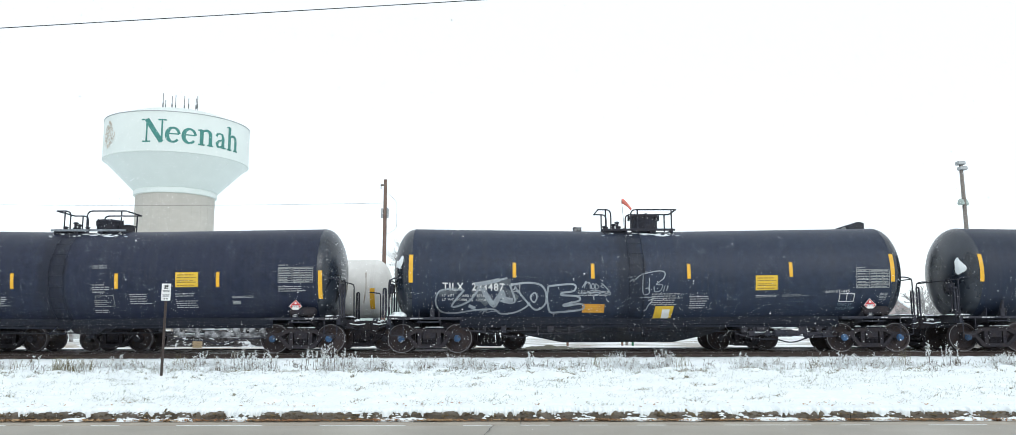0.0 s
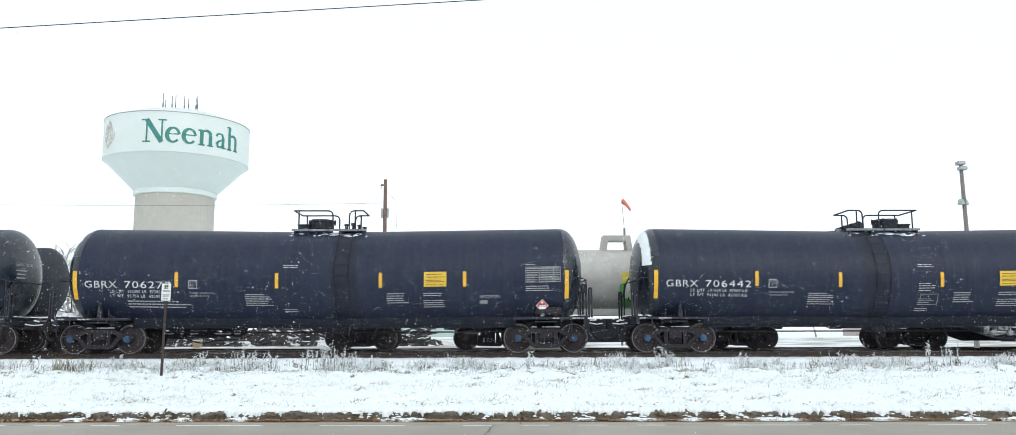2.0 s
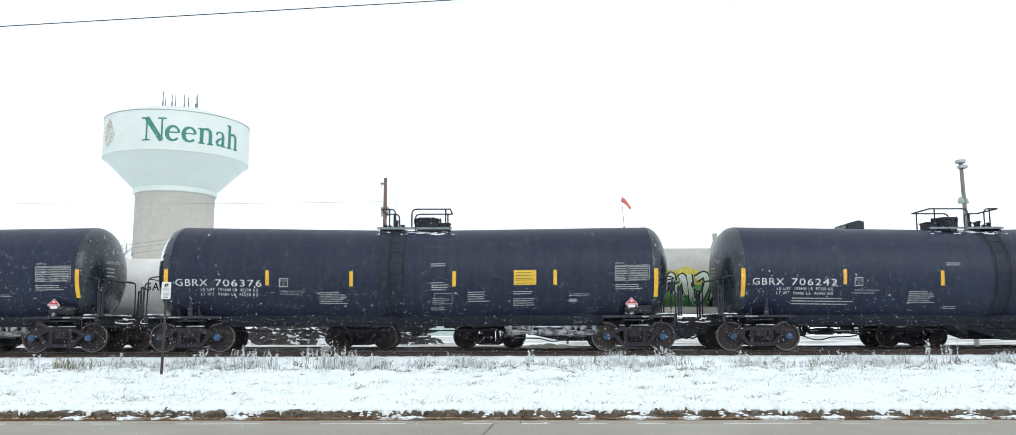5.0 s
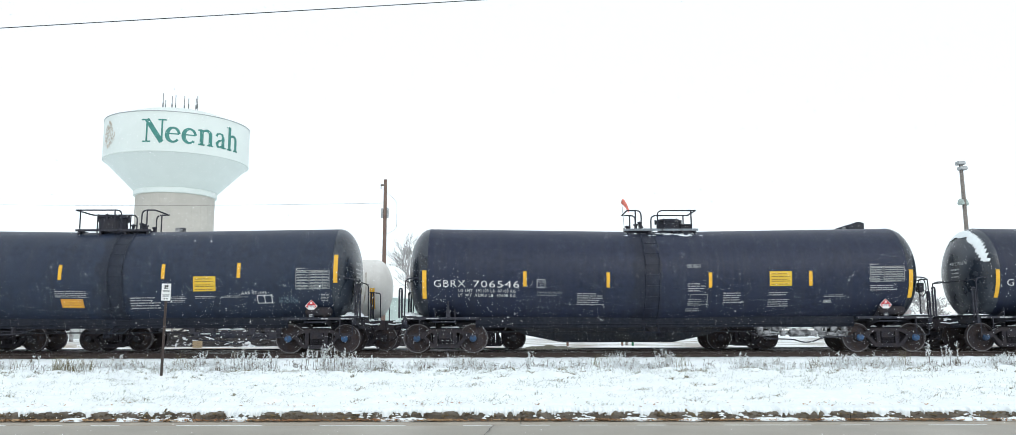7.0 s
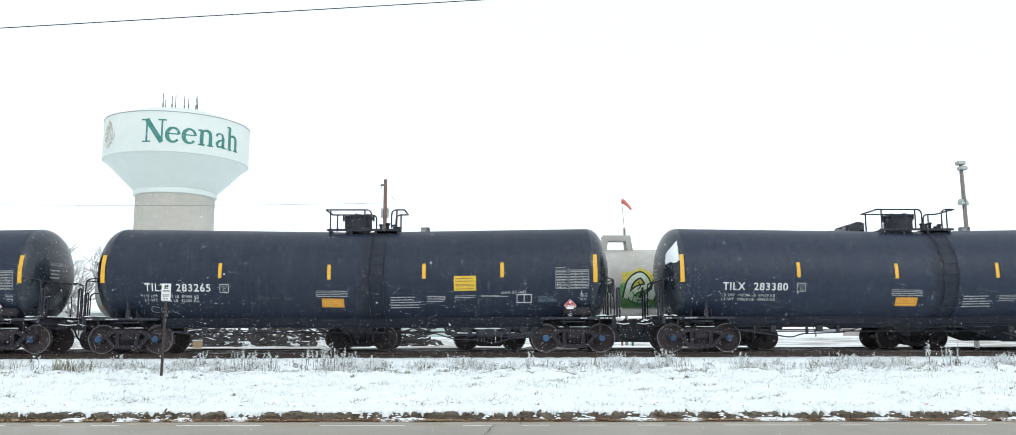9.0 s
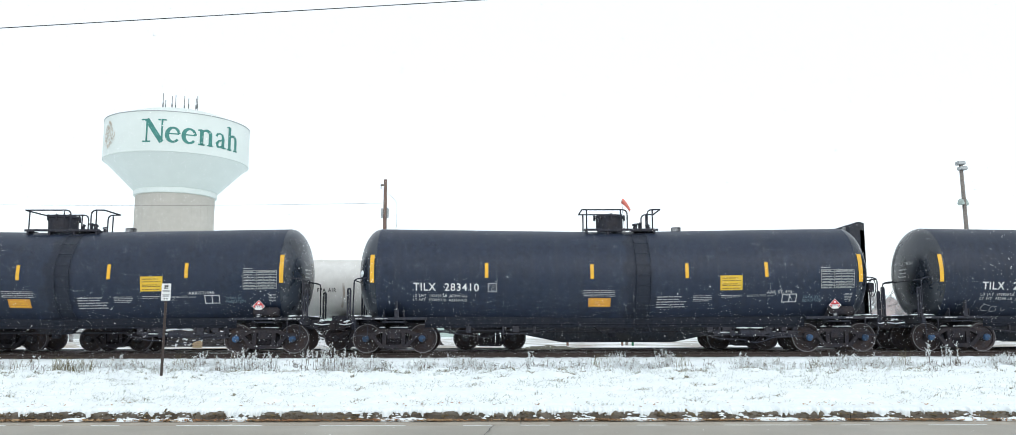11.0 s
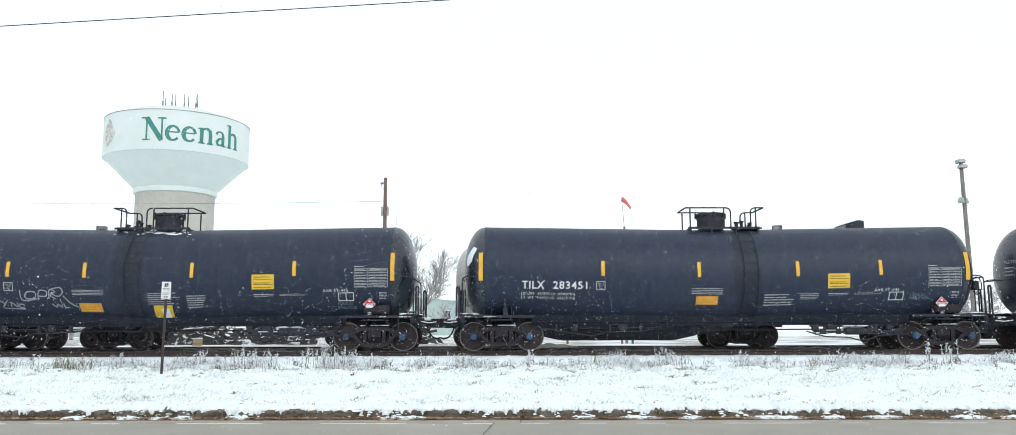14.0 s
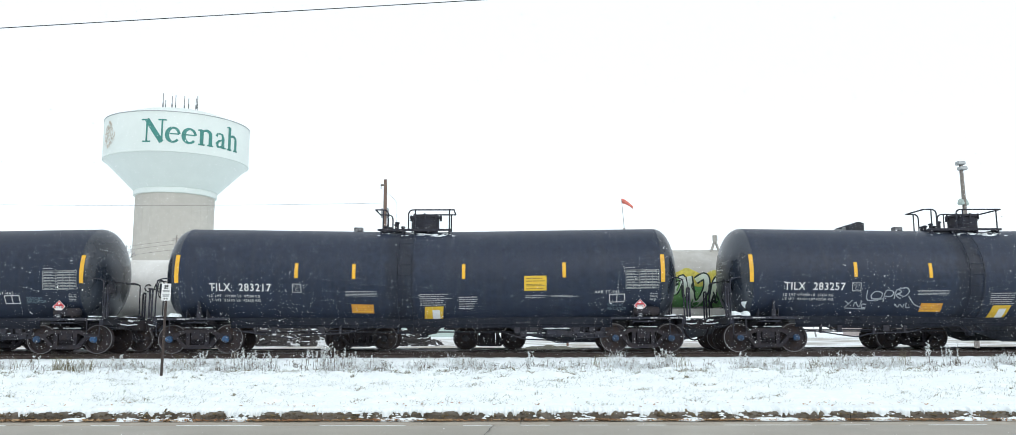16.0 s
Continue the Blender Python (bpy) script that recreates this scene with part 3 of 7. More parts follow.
def on_tank(x, z, lift=0.005):
    """The point of the near tank side at x along the car and z over the rails."""
    s = max(-0.999, min(0.999, (z - AXIS + SAG * 0.5) / R))
    a = math.asin(s)
    return Vector((x, -(R + lift) * math.cos(a), axis_z(x) + (R + lift) * math.sin(a)))


def shell_mesh():
    """The long barrel, bent a little downwards at the middle."""
    bm = bmesh.new()
    segs = 72
    ring_surface(bm, [[(x, -R * math.cos(2 * math.pi * i / segs), axis_z(x) + R * math.sin(2 * math.pi * i / segs)) for i in range(segs)] for x in np.linspace(-HALF, HALF, 25)])
    bmesh.ops.recalc_face_normals(bm, faces=bm.faces[:])
    return bm


def head_mesh(s):
    """A dished tank end."""
    bm = bmesh.new()
    segs = 72
    rings = []
    for k in range(11):
        c = math.cos(k / 10 * math.pi / 2)
        r = R * max(0.02, c) ** 0.9
        rings.append([(s * (HALF + HEAD * math.sin(k / 10 * math.pi / 2)), -r * math.cos(2 * math.pi * i / segs), AXIS + r * math.sin(2 * math.pi * i / segs)) for i in range(segs)])
    ring_surface(bm, rings)
    bm.faces.new([v for v in bm.verts][-segs:])
    bmesh.ops.recalc_face_normals(bm, faces=bm.faces[:])
    return bm


def hoop_mesh(x, width=0.035, lift=0.006):
    """A thin lap seam round the jacket."""
    bm = bmesh.new()
    rings = []
    for dx, l in ((-width / 2, -0.01), (-width / 2, lift), (width / 2, lift), (width / 2, -0.01)):
        rings.append([(x + dx, -(R + l) * math.cos(2 * math.pi * i / 72), axis_z(x) + (R + l) * math.sin(2 * math.pi * i / 72)) for i in range(72)])
    ring_surface(bm, rings)
    bmesh.ops.recalc_face_normals(bm, faces=bm.faces[:])
    return bm


def wheel_mesh():
    bm = bmesh.new()
    for s in (-1, 1):
        y = 0.72 * s
        prof = [(0.10, -0.02), (0.17, -0.035), (0.20, -0.015), (0.30, 0.012), (0.37, 0.0), (0.385, -0.055), (0.447, -0.06), (0.457, -0.05), (0.460, 0.04), (0.474, 0.055), (0.472, 0.08), (0.38, 0.085), (0.36, 0.03), (0.17, 0.04), (0.10, 0.06)]
        lathe(bm, [(r, -s * h) for r, h in prof], "y", 32, (0, y, 0))
    lathe(bm, [(0.08, -0.85), (0.085, -0.5), (0.085, 0.5), (0.08, 0.85)], "y", 12)
    return bm


def rim_mesh():
    """The bright worn outer edge of a tread, facing -y."""
    bm = bmesh.new()
    lathe(bm, [(0.436, -0.061), (0.448, -0.064), (0.459, -0.055)], "y", 40, caps=False)
    return bm


def cap_mesh():
    """A bearing end cap with three bolts, facing -y."""
    bm = bmesh.new()
    lathe(bm, [(0.11, 0.0), (0.112, -0.03), (0.10, -0.09), (0.07, -0.10), (0.055, -0.115), (0.01, -0.118)], "y", 16)
    for k in range(3):
        a = k * 2.094 + 0.5
        lathe(bm, [(0.018, -0.09), (0.018, -0.125), (0.004, -0.127)], "y", 6, (0.078 * math.cos(a), 0, 0.078 * math.sin(a)))
    return bm


def side_frame_mesh():
    """One cast truck side frame: pedestals over the bearings, arched top, sprung window, dropped belly."""
    bm = bmesh.new()
    top = [(-1.06, 0.44), (-1.05, 0.58), (-0.97, 0.63), (-0.72, 0.63), (-0.44, 0.76), (0.44, 0.76), (0.72, 0.63), (0.97, 0.63), (1.05, 0.58), (1.06, 0.44),
           (1.01, 0.44), (0.98, 0.56), (0.80, 0.56), (0.77, 0.44), (0.69, 0.44), (0.62, 0.53), (0.42, 0.64), (-0.42, 0.64), (-0.62, 0.53), (-0.69, 0.44), (-0.77, 0.44), (-0.80, 0.56), (-0.98, 0.56), (-1.01, 0.44)]
    prism(bm, top, -0.09, 0.09)
    belly = [(-0.70, 0.50), (-0.62, 0.54), (-0.36, 0.27), (0.36, 0.27), (0.62, 0.54), (0.70, 0.50), (0.45, 0.18), (0.36, 0.15), (-0.36, 0.15), (-0.45, 0.18)]
    prism(bm, belly, -0.10, 0.10)
    for s in (-1, 1):
        prism(bm, [(s * 0.24, 0.25), (s * 0.24, 0.70), (s * 0.36, 0.70), (s * 0.36, 0.25)], -0.085, 0.085)
    return bm


def spring_mesh():
    bm = bmesh.new()
    pts = [(0.06 * math.cos(a), 0.06 * math.sin(a), 0.27 + a * 0.0083) for a in np.linspace(0, 6 * math.pi, 31)]
    return tube(bm, pts, 0.017, 4)


def bolster_mesh():
    bm = bmesh.new()
    box(bm, -0.21, 0.21, -1.06, 1.06, 0.44, 0.66, 0.02)
    box(bm, -0.16, 0.16, -0.3, 0.3, 0.66, 0.76, 0.02)
    return bm


def brake_beam_mesh():
    bm = bmesh.new()
    for s in (-1, 1):
        tube(bm, [(s * 0.33, -0.75, 0.38), (s * 0.26, 0, 0.42), (s * 0.33, 0.75, 0.38)], 0.035, 6)
        for y in (-0.72, 0.72):
            prism(bm, [(s * 0.30, 0.25), (s * 0.38, 0.24), (s * 0.42, 0.40), (s * 0.39, 0.56), (s * 0.33, 0.54)], y - 0.045, y + 0.045)
    tube(bm, [(-0.3, -0.30, 0.33), (0.3, -0.22, 0.36)], 0.022, 6)
    return bm


def adapter_mesh():
    bm = bmesh.new()
    box(bm, -0.12, 0.12, -0.09, 0.09, 0.10, 0.15, 0.01)
    lathe(bm, [(0.125, -0.12), (0.135, 0.0), (0.125, 0.12)], "y", 14)
    return bm


def add_truck(car, x, cap=None):
    """A four-wheel truck under a car, as a part: side frames, bolster, springs and two wheelsets that turn."""
    truck = link("truck", mesh("bolster", bolster_mesh), CAST, car, m=pose(x, 0, 0))
    for s in (-1, 1):
        y = s * 0.98
        link("side_frame", mesh("side_frame", side_frame_mesh), CAST, truck, m=pose(0, y, 0))
        for u in (-0.14, 0, 0.14):
            link("spring", mesh("spring", spring_mesh), CAST, truck, m=pose(u, y + s * 0.03, 0))
        for u in (-0.89, 0.89):
            link("bearing_adapter", mesh("adapter", adapter_mesh), CAST, truck, m=pose(u, s * 0.93, 0.457))
    link("brake_beam", mesh("brake_beam", brake_beam_mesh), STEEL, truck)
    out = []
    for u in (-0.89, 0.89):
        w = link("wheelset", mesh("wheelset", wheel_mesh), WHEEL, car, "brown wheels with a worn bright rim", 40, pose(x + u, 0, 0.457))
        for y, turn in ((-0.72, 0), (0.72, 180)):
            link("wheel_rim", mesh("wheel_rim", rim_mesh), TREAD, w, m=pose(0, y, 0, 0, 0, turn))
        for y, turn in ((-1.03, 0), (1.03, 180)):
            link("bearing_cap", mesh("bearing_cap_dark" if cap else "bearing_cap", cap_mesh), cap or HUB, w, "" if cap else "blue bearing cap", m=pose(0, y, 0, 0, 0, turn))
        out.append(w)
    return out


def stub_sill_mesh(s):
    """The draft sill, bolster cradle and end platform at one end; s is the side of the car."""
    bm = bmesh.new()
    box(bm, *sorted((s * 6.1, s * 8.55)), -0.22, 0.22, 0.76, 1.06, 0.02)
    # saddle that carries the tank over the truck
    for x in (s * 6.75, s * 7.38):
        prism(bm, [(-1.20, 0.98), (-1.20, 1.38), (-0.95, 1.20), (-0.5, 1.02), (0, 0.96), (0.5, 1.02), (0.95, 1.20), (1.20, 1.38), (1.20, 0.98), (0.35, 0.80), (-0.35, 0.80)], x - 0.015, x + 0.015, "x")
    box(bm, *sorted((s * 6.70, s * 7.42)), -1.30, 1.30, 0.955, 1.0, 0.008)
    # end sill and running board
    box(bm, *sorted((s * 8.27, s * 8.36)), -1.38, 1.38, 0.90, 1.14, 0.012)
    for y in (-1.30, 1.30):
        box(bm, *sorted((s * 6.0, s * 8.36)), y - 0.06, y + 0.06, 1.045, 1.12, 0.006)
    return bm


def deck_mesh(s):
    bm = bmesh.new()
    for k in range(7):
        y = -1.35 + k * 0.42
        box(bm, *sorted((s * 7.98, s * 8.42)), y, y + 0.20, 1.145, 1.165)
    box(bm, *sorted((s * 7.96, s * 8.44)), -1.38, 1.38, 1.135, 1.146)
    return bm


def end_rail_mesh(s, side):
    """Grab irons over one corner of an end platform: a bent bar from the tank, a step and a post."""
    bm = bmesh.new()
    for y in (1.36 * side,):
        tube(bm, rounded([(s * 8.32, y, 1.14), (s * 8.30, y, 2.30), (s * 8.12, y * 0.97, 2.36), (s * 7.55, y * 1.05, 2.34)], 0.1), 0.022, 6)
        tube(bm, rounded([(s * 8.25, y, 1.12), (s * 8.25, y, 0.55), (s * 7.85, y, 0.55), (s * 7.85, y, 1.10)], 0.06), 0.018, 6)
    for y in (1.42 * side,):
        tube(bm, rounded([(s * 8.48, y, 1.1), (s * 8.48, y, 2.02), (s * 8.40, y, 2.02), (s * 8.40, y, 1.1)], 0.04), 0.032, 6)
    tube(bm, [(s * 8.30, 1.36 * side, 2.29), (s * 8.30, 0.02 * side, 2.29)], 0.018, 6)
    tube(bm, [(s * 8.42, 1.35 * side, 0.86), (s * 8.62, 0.9 * side, 0.80), (s * 8.66, 0.05 * side, 0.90)], 0.016, 6)
    return bm


def coupler_mesh(s):
    bm = bmesh.new()
    box(bm, *sorted((s * 8.5, s * 8.80)), -0.09, 0.09, 0.80, 0.98, 0.02)
    prism(bm, [(s * 8.78, -0.16), (s * 9.00, -0.20), (s * 9.10, -0.10), (s * 8.98, -0.02), (s * 9.12, 0.10), (s * 9.02, 0.18), (s * 8.78, 0.14)], 0.74, 1.04, "z")
    # air hose
    tube(bm, rounded([(s * 8.6, 0.28, 0.85), (s * 8.75, 0.30, 0.45), (s * 9.0, 0.20, 0.36), (s * 9.06, 0.1, 0.42)], 0.2), 0.028, 6)
    return bm


def coupler_snow_mesh(s):
    """Snow caked on the coupler, cut levers and hoses."""
    rnd = random.Random(73 + s)
    bm = bmesh.new()
    for _ in range(8):
        x, y, z, r = s * rnd.uniform(8.5, 9.0), rnd.uniform(-0.5, 0.3), rnd.uniform(0.82, 1.06), rnd.uniform(0.015, 0.045)
        if abs(y) < 0.2:
            z = 1.04
        rings = [[(x + rr * 1.6 * math.cos(a * math.pi / 3), y + rr * math.sin(a * math.pi / 3), z + h) for a in range(6)] for rr, h in ((r, -0.02), (r * 0.8, 0.014), (r * 0.3, 0.026))]
        ring_surface(bm, rings, caps=True)
    tube(bm, [(s * 8.5, -0.5, 0.94), (s * 8.75, -0.45, 0.90), (s * 8.95, -0.25, 0.93)], 0.018, 5)
    return bm


def brake_wheel_mesh():
    bm = bmesh.new()
    n = 20
    ring = [(0, 0.28 * math.cos(2 * math.pi * k / n), 0.28 * math.sin(2 * math.pi * k / n)) for k in range(n + 1)]
    tube(bm, ring, 0.017, 5)
    for k in range(5):
        a = 2 * math.pi * k / 5
        tube(bm, [(0, 0, 0), (0, 0.27 * math.cos(a), 0.27 * math.sin(a))], 0.012, 4)
    box(bm, -0.16, 0.02, -0.13, 0.13, -0.15, 0.15, 0.03)
    tube(bm, [(-0.08, 0, -0.1), (-0.08, 0, -0.95)], 0.022, 6)
    return bm


def cylinder_rig_mesh():
    """Brake cylinder, reservoir and rodding slung below the tank."""
    bm = bmesh.new()
    tube(bm, [(3.0, -0.75, 0.78), (5.9, -0.75, 0.80)], 0.03, 6)
    box(bm, 2.9, 5.95, -0.72, -0.69, 0.94, 1.05)
    for x, w, z in ((3.05, 0.10, 0.80), (3.6, 0.16, 0.86), (4.95, 0.12, 0.76), (5.45, 0.10, 0.84), (5.8, 0.08, 0.70)):
        box(bm, x - w, x + w, -0.84, -0.70, z, 1.0, 0.02)
    lathe(bm, [(0.05, 3.95), (0.12, 4.0), (0.12, 4.55), (0.08, 4.65), (0.05, 4.9)], "x", 14, (0, -0.85, 0.80))
    lathe(bm, [(0.06, 4.95), (0.10, 5.0), (0.10, 5.5), (0.05, 5.55)], "x", 14, (0, -0.80, 0.74))
    for x in (3.4, 4.2, 5.2, 5.8):
        box(bm, x - 0.03, x + 0.03, -0.77, -0.6, 0.78, 1.3)
    for x, w in ((3.25, 0.10), (3.75, 0.08), (4.75, 0.06), (5.65, 0.12)):
        box(bm, x - w, x + w, -0.93, -0.88, 0.70, 0.88, 0.01)
        tube(bm, [(x, -0.90, 0.72), (x + w, -0.86, 1.0)], 0.018, 6)
    tube(bm, [(3.0, -0.92, 0.70), (3.6, -0.92, 0.76), (5.0, -0.92, 0.70), (5.95, -0.92, 0.86)], 0.02, 6)
    return bm


def hose_mesh():
    bm = bmesh.new()
    tube(bm, rounded([(2.7, -0.95, 0.80), (3.3, -0.95, 0.62), (4.1, -0.95, 0.60), (4.35, -0.95, 0.50), (4.7, -0.95, 0.52), (5.0, -0.95, 0.66), (6.0, -0.95, 0.70)], 0.2), 0.022, 6)
    tube(bm, [(-6.0, -0.3, 0.86), (6.0, -0.3, 0.86)], 0.025, 6)
    return bm


def train_pipe_mesh():
    """Sagging air pipe with hangers and a cut-out cock, near the first truck."""
    bm = bmesh.new()
    tube(bm, rounded([(-6.0, -0.9, 0.74), (-5.2, -0.9, 0.62), (-4.4, -0.9, 0.50), (-4.1, -0.9, 0.46), (-3.8, -0.9, 0.58), (-2.4, -0.9, 0.62), (-1.9, -0.9, 0.78)], 0.2), 0.022, 6)
    tube(bm, [(-5.9, -0.8, 0.70), (-2.2, -0.8, 0.72)], 0.018, 6)
    for x, w, z in ((-5.3, 0.03, 0.60), (-4.7, 0.08, 0.62), (-3.6, 0.03, 0.56), (-3.2, 0.10, 0.64), (-2.6, 0.04, 0.60)):
        box(bm, x - w, x + w, -0.92, -0.79, z, 0.84, 0.01)
    return bm


def rig_snow_mesh():
    """Snow lying along the brake cylinder and rods."""
    rnd = random.Random(14)
    bm = bmesh.new()
    for k in range(16):
        x, w = rnd.uniform(3.0, 5.8), rnd.uniform(0.06, 0.28)
        y, z = (-0.85, 0.965) if 4.0 < x < 4.6 else (-0.75, 0.825)
        rings = [[(x + u * w, y + rr * math.cos(a * math.pi / 3), z + rr * 0.6 * math.sin(a * math.pi / 3)) for a in range(6)] for u, rr in ((-1, 0.01), (-0.5, 0.04), (0.4, 0.05), (1, 0.01))]
        ring_surface(bm, rings, caps=True)
    return bm


def reservoir_mesh():
    """A stubby air tank on the platform beside one tank end."""
    bm = bmesh.new()
    lathe(bm, [(0.03, 6.72), (0.11, 6.75), (0.15, 6.82), (0.15, 7.48), (0.11, 7.55), (0.03, 7.58)], "x", 14, (0, -1.20, 1.30))
    for x in (6.9, 7.35):
        box(bm, x - 0.03, x + 0.03, -1.3, -1.05, 1.10, 1.26)
    return bm


def bracket_mesh():
    """Upright gusset between the platform beam and the tank, at the other end."""
    bm = bmesh.new()
    prism(bm, [(-1.34, 1.10), (-1.44, 1.62), (-1.36, 1.62), (-1.10, 1.10)], -6.98, -6.92, "x")
    box(bm, -7.02, -6.88, -1.37, -1.33, 1.10, 1.36, 0.01)
    return bm


def belly_mesh():
    """Bottom outlet skid at the middle, and heater pipe flanges."""
    bm = bmesh.new()
    prism(bm, [(-0.75, 0.95), (-0.35, 0.62), (0.35, 0.62), (0.75, 0.95)], -0.35, 0.35)
    lathe(bm, [(0.10, 0.48), (0.14, 0.50), (0.14, 0.62)], "z", 12)
    return bm


def bottom_sill_mesh():
    """Angle irons and pipes that run below the tank from saddle to saddle."""
    bm = bmesh.new()
    for y in (-0.80, 0.80):
        box(bm, -6.1, 6.1, y - 0.012, y + 0.012, 0.80, 1.13)
        tube(bm, [(-6.1, y - 0.05, 0.90), (6.1, y - 0.05, 0.90)], 0.022, 6)
    for k in range(9):
        x = -5.6 + k * 1.4
        box(bm, x - 0.04, x + 0.04, -0.8, 0.8, 0.93, 1.06)
    return bm


def deck_snow_mesh(s):
    """Snow drifted on an end platform and hanging under its edge."""
    rnd = random.Random(55 + s)
    bm = bmesh.new()
    for _ in range(16):
        x, y, r = s * rnd.uniform(7.9, 8.42), rnd.uniform(-1.35, 1.3), rnd.uniform(0.06, 0.15)
        rings = [[(x + rr * math.cos(a * math.pi / 4) * rnd.uniform(0.8, 1.2), y + rr * 1.3 * math.sin(a * math.pi / 4), 1.155 + h) for a in range(8)] for rr, h in ((r, 0), (r * 0.8, 0.025), (r * 0.3, 0.04))]
        ring_surface(bm, rings, caps=True)
    return bm


def truck_snow_mesh():
    rnd = random.Random(91)
    bm = bmesh.new()
    for _ in range(14):
        x, y, r = rnd.uniform(-0.6, 0.6), rnd.choice((-1.08, -0.99, -0.93, -0.4)), rnd.uniform(0.02, 0.07)
        z = (0.81 if abs(x) < 0.42 else 0.70) if y < -0.9 else 0.66
        rings = [[(x + rr * 1.8 * math.cos(a * math.pi / 3), y + rr * 0.7 * math.sin(a * math.pi / 3), z + h) for a in range(6)] for rr, h in ((r, -0.01), (r * 0.8, 0.012), (r * 0.3, 0.02))]
        ring_surface(bm, rings, caps=True)
    return bm


def walkway_edge_mesh():
    bm = bmesh.new()
    top = AXIS - SAG + R
    return box(bm, -1.10, 1.34, -0.01, 0.01, top - 0.02, top + 0.05, 0.004)


def walkway_snow_mesh():
    """Ragged snow on the tank crown below the walkway."""
    rnd = random.Random(41)
    bm = bmesh.new()
    for k in range(26):
        x, y, w = rnd.uniform(-1.15, 1.4), rnd.uniform(-0.78, -0.50), rnd.uniform(0.05, 0.2)
        z = AXIS - SAG + math.sqrt(R * R - y * y) - 0.01
        rings = [[(x + u * w, y + rr * math.cos(a * math.pi / 3), z + rr * 0.7 * math.sin(a * math.pi / 3) - 0.012 * rr) for a in range(6)] for u, rr in ((-1, 0.01), (-0.4, 0.04), (0.3, 0.05), (1, 0.01))]
        ring_surface(bm, rings, caps=True)
    return bm


def walkway_mesh():
    """The platform about the fittings, carried on brackets off the tank crown."""
    bm = bmesh.new()
    top = AXIS - SAG + R
    box(bm, -1.05, 1.28, -0.64, -0.48, top + 0.02, top + 0.06, 0.006)
    box(bm, -1.05, 1.28, 0.48, 0.64, top + 0.02, top + 0.06, 0.006)
    for x in (-1.0, -0.3, 0.5, 1.22):
        box(bm, x - 0.03, x + 0.03, -0.66, 0.66, top - 0.16, top + 0.02)
    return bm


def add_railing(car, high, turn):
    """Safety rails: a long frame about the manway and a short arched one by the valves, each joined across its outer end."""
    z = AXIS - SAG + R + 0.06
    a0, a1, a2, b0, b1, b2 = (-1.15, 0.34, 0.12, 1.0, 1.17, 1.42) if high else (-1.04, 0.22, 0.02, 0.76, 0.95, 1.22)
    top = z + (0.63 if high else 0.60)
    bars = []
    for y in (-0.60, 0.60):
        bars.append(("safety_rail", rounded([(a0, y, top), (a1, y, top), (a1, y, z)], 0.18, 6)))
        bars.append(("safety_rail", rounded([(b0, y, z), (b0, y, top), (b2, y, top)], 0.18, 6)))
        for x in (a0 + 0.15, a2, b1) if high else (a0 + 0.15, b1):
            bars.append(("rail_post", [(x, y, z), (x, y, top)]))
    for x in (a0, b2):
        bars.append(("cross_rail", [(x, -0.60, top), (x, 0.60, top)]))
    for k, (name, pts) in enumerate(bars):
        link(name, mesh("bar%d%d" % (k, high), lambda: tube(bmesh.new(), pts, 0.024, 6)), STEEL, car, smooth=40, m=turn)


def manway_mesh(high):
    bm = bmesh.new()
    z = AXIS - SAG + R - 0.03
    if high:
        lathe(bm, [(0.40, 0), (0.41, 0.10), (0.45, 0.12), (0.45, 0.50), (0.49, 0.51), (0.49, 0.57), (0.44, 0.60), (0.1, 0.63)], "z", 24, (-0.18, 0, z))
        for k in range(8):
            a = k * math.pi / 4
            lathe(bm, [(0.035, 0.42), (0.035, 0.60), (0.01, 0.62)], "z", 6, (-0.18 + 0.50 * math.cos(a), 0.50 * math.sin(a), z))
    else:
        lathe(bm, [(0.36, 0), (0.36, 0.12), (0.39, 0.14), (0.39, 0.36), (0.42, 0.37), (0.42, 0.42), (0.37, 0.45), (0.05, 0.47)], "z", 24, (-0.25, 0, z))
        box(bm, -1.0, -0.62, -0.25, 0.2, z, z + 0.27, 0.03)
        box(bm, -1.02, -0.60, -0.27, 0.22, z + 0.24, z + 0.29, 0.01)
        for k in range(6):
            a = k * math.pi / 3
            lathe(bm, [(0.03, 0.28), (0.03, 0.44), (0.01, 0.46)], "z", 6, (-0.25 + 0.43 * math.cos(a), 0.43 * math.sin(a), z))
    return bm


def valve_mesh(h):
    bm = bmesh.new()
    return lathe(bm, [(0.10, 0), (0.10, 0.07), (0.05, 0.09), (0.05, h), (0.08, h + 0.01), (0.08, h + 0.05), (0.02, h + 0.07)], "z", 10)


def valve_plate_mesh():
    bm = bmesh.new()
    z = AXIS - SAG + R - 0.03
    return box(bm, 0.5, 1.25, -0.45, 0.4, z, z + 0.07, 0.01)


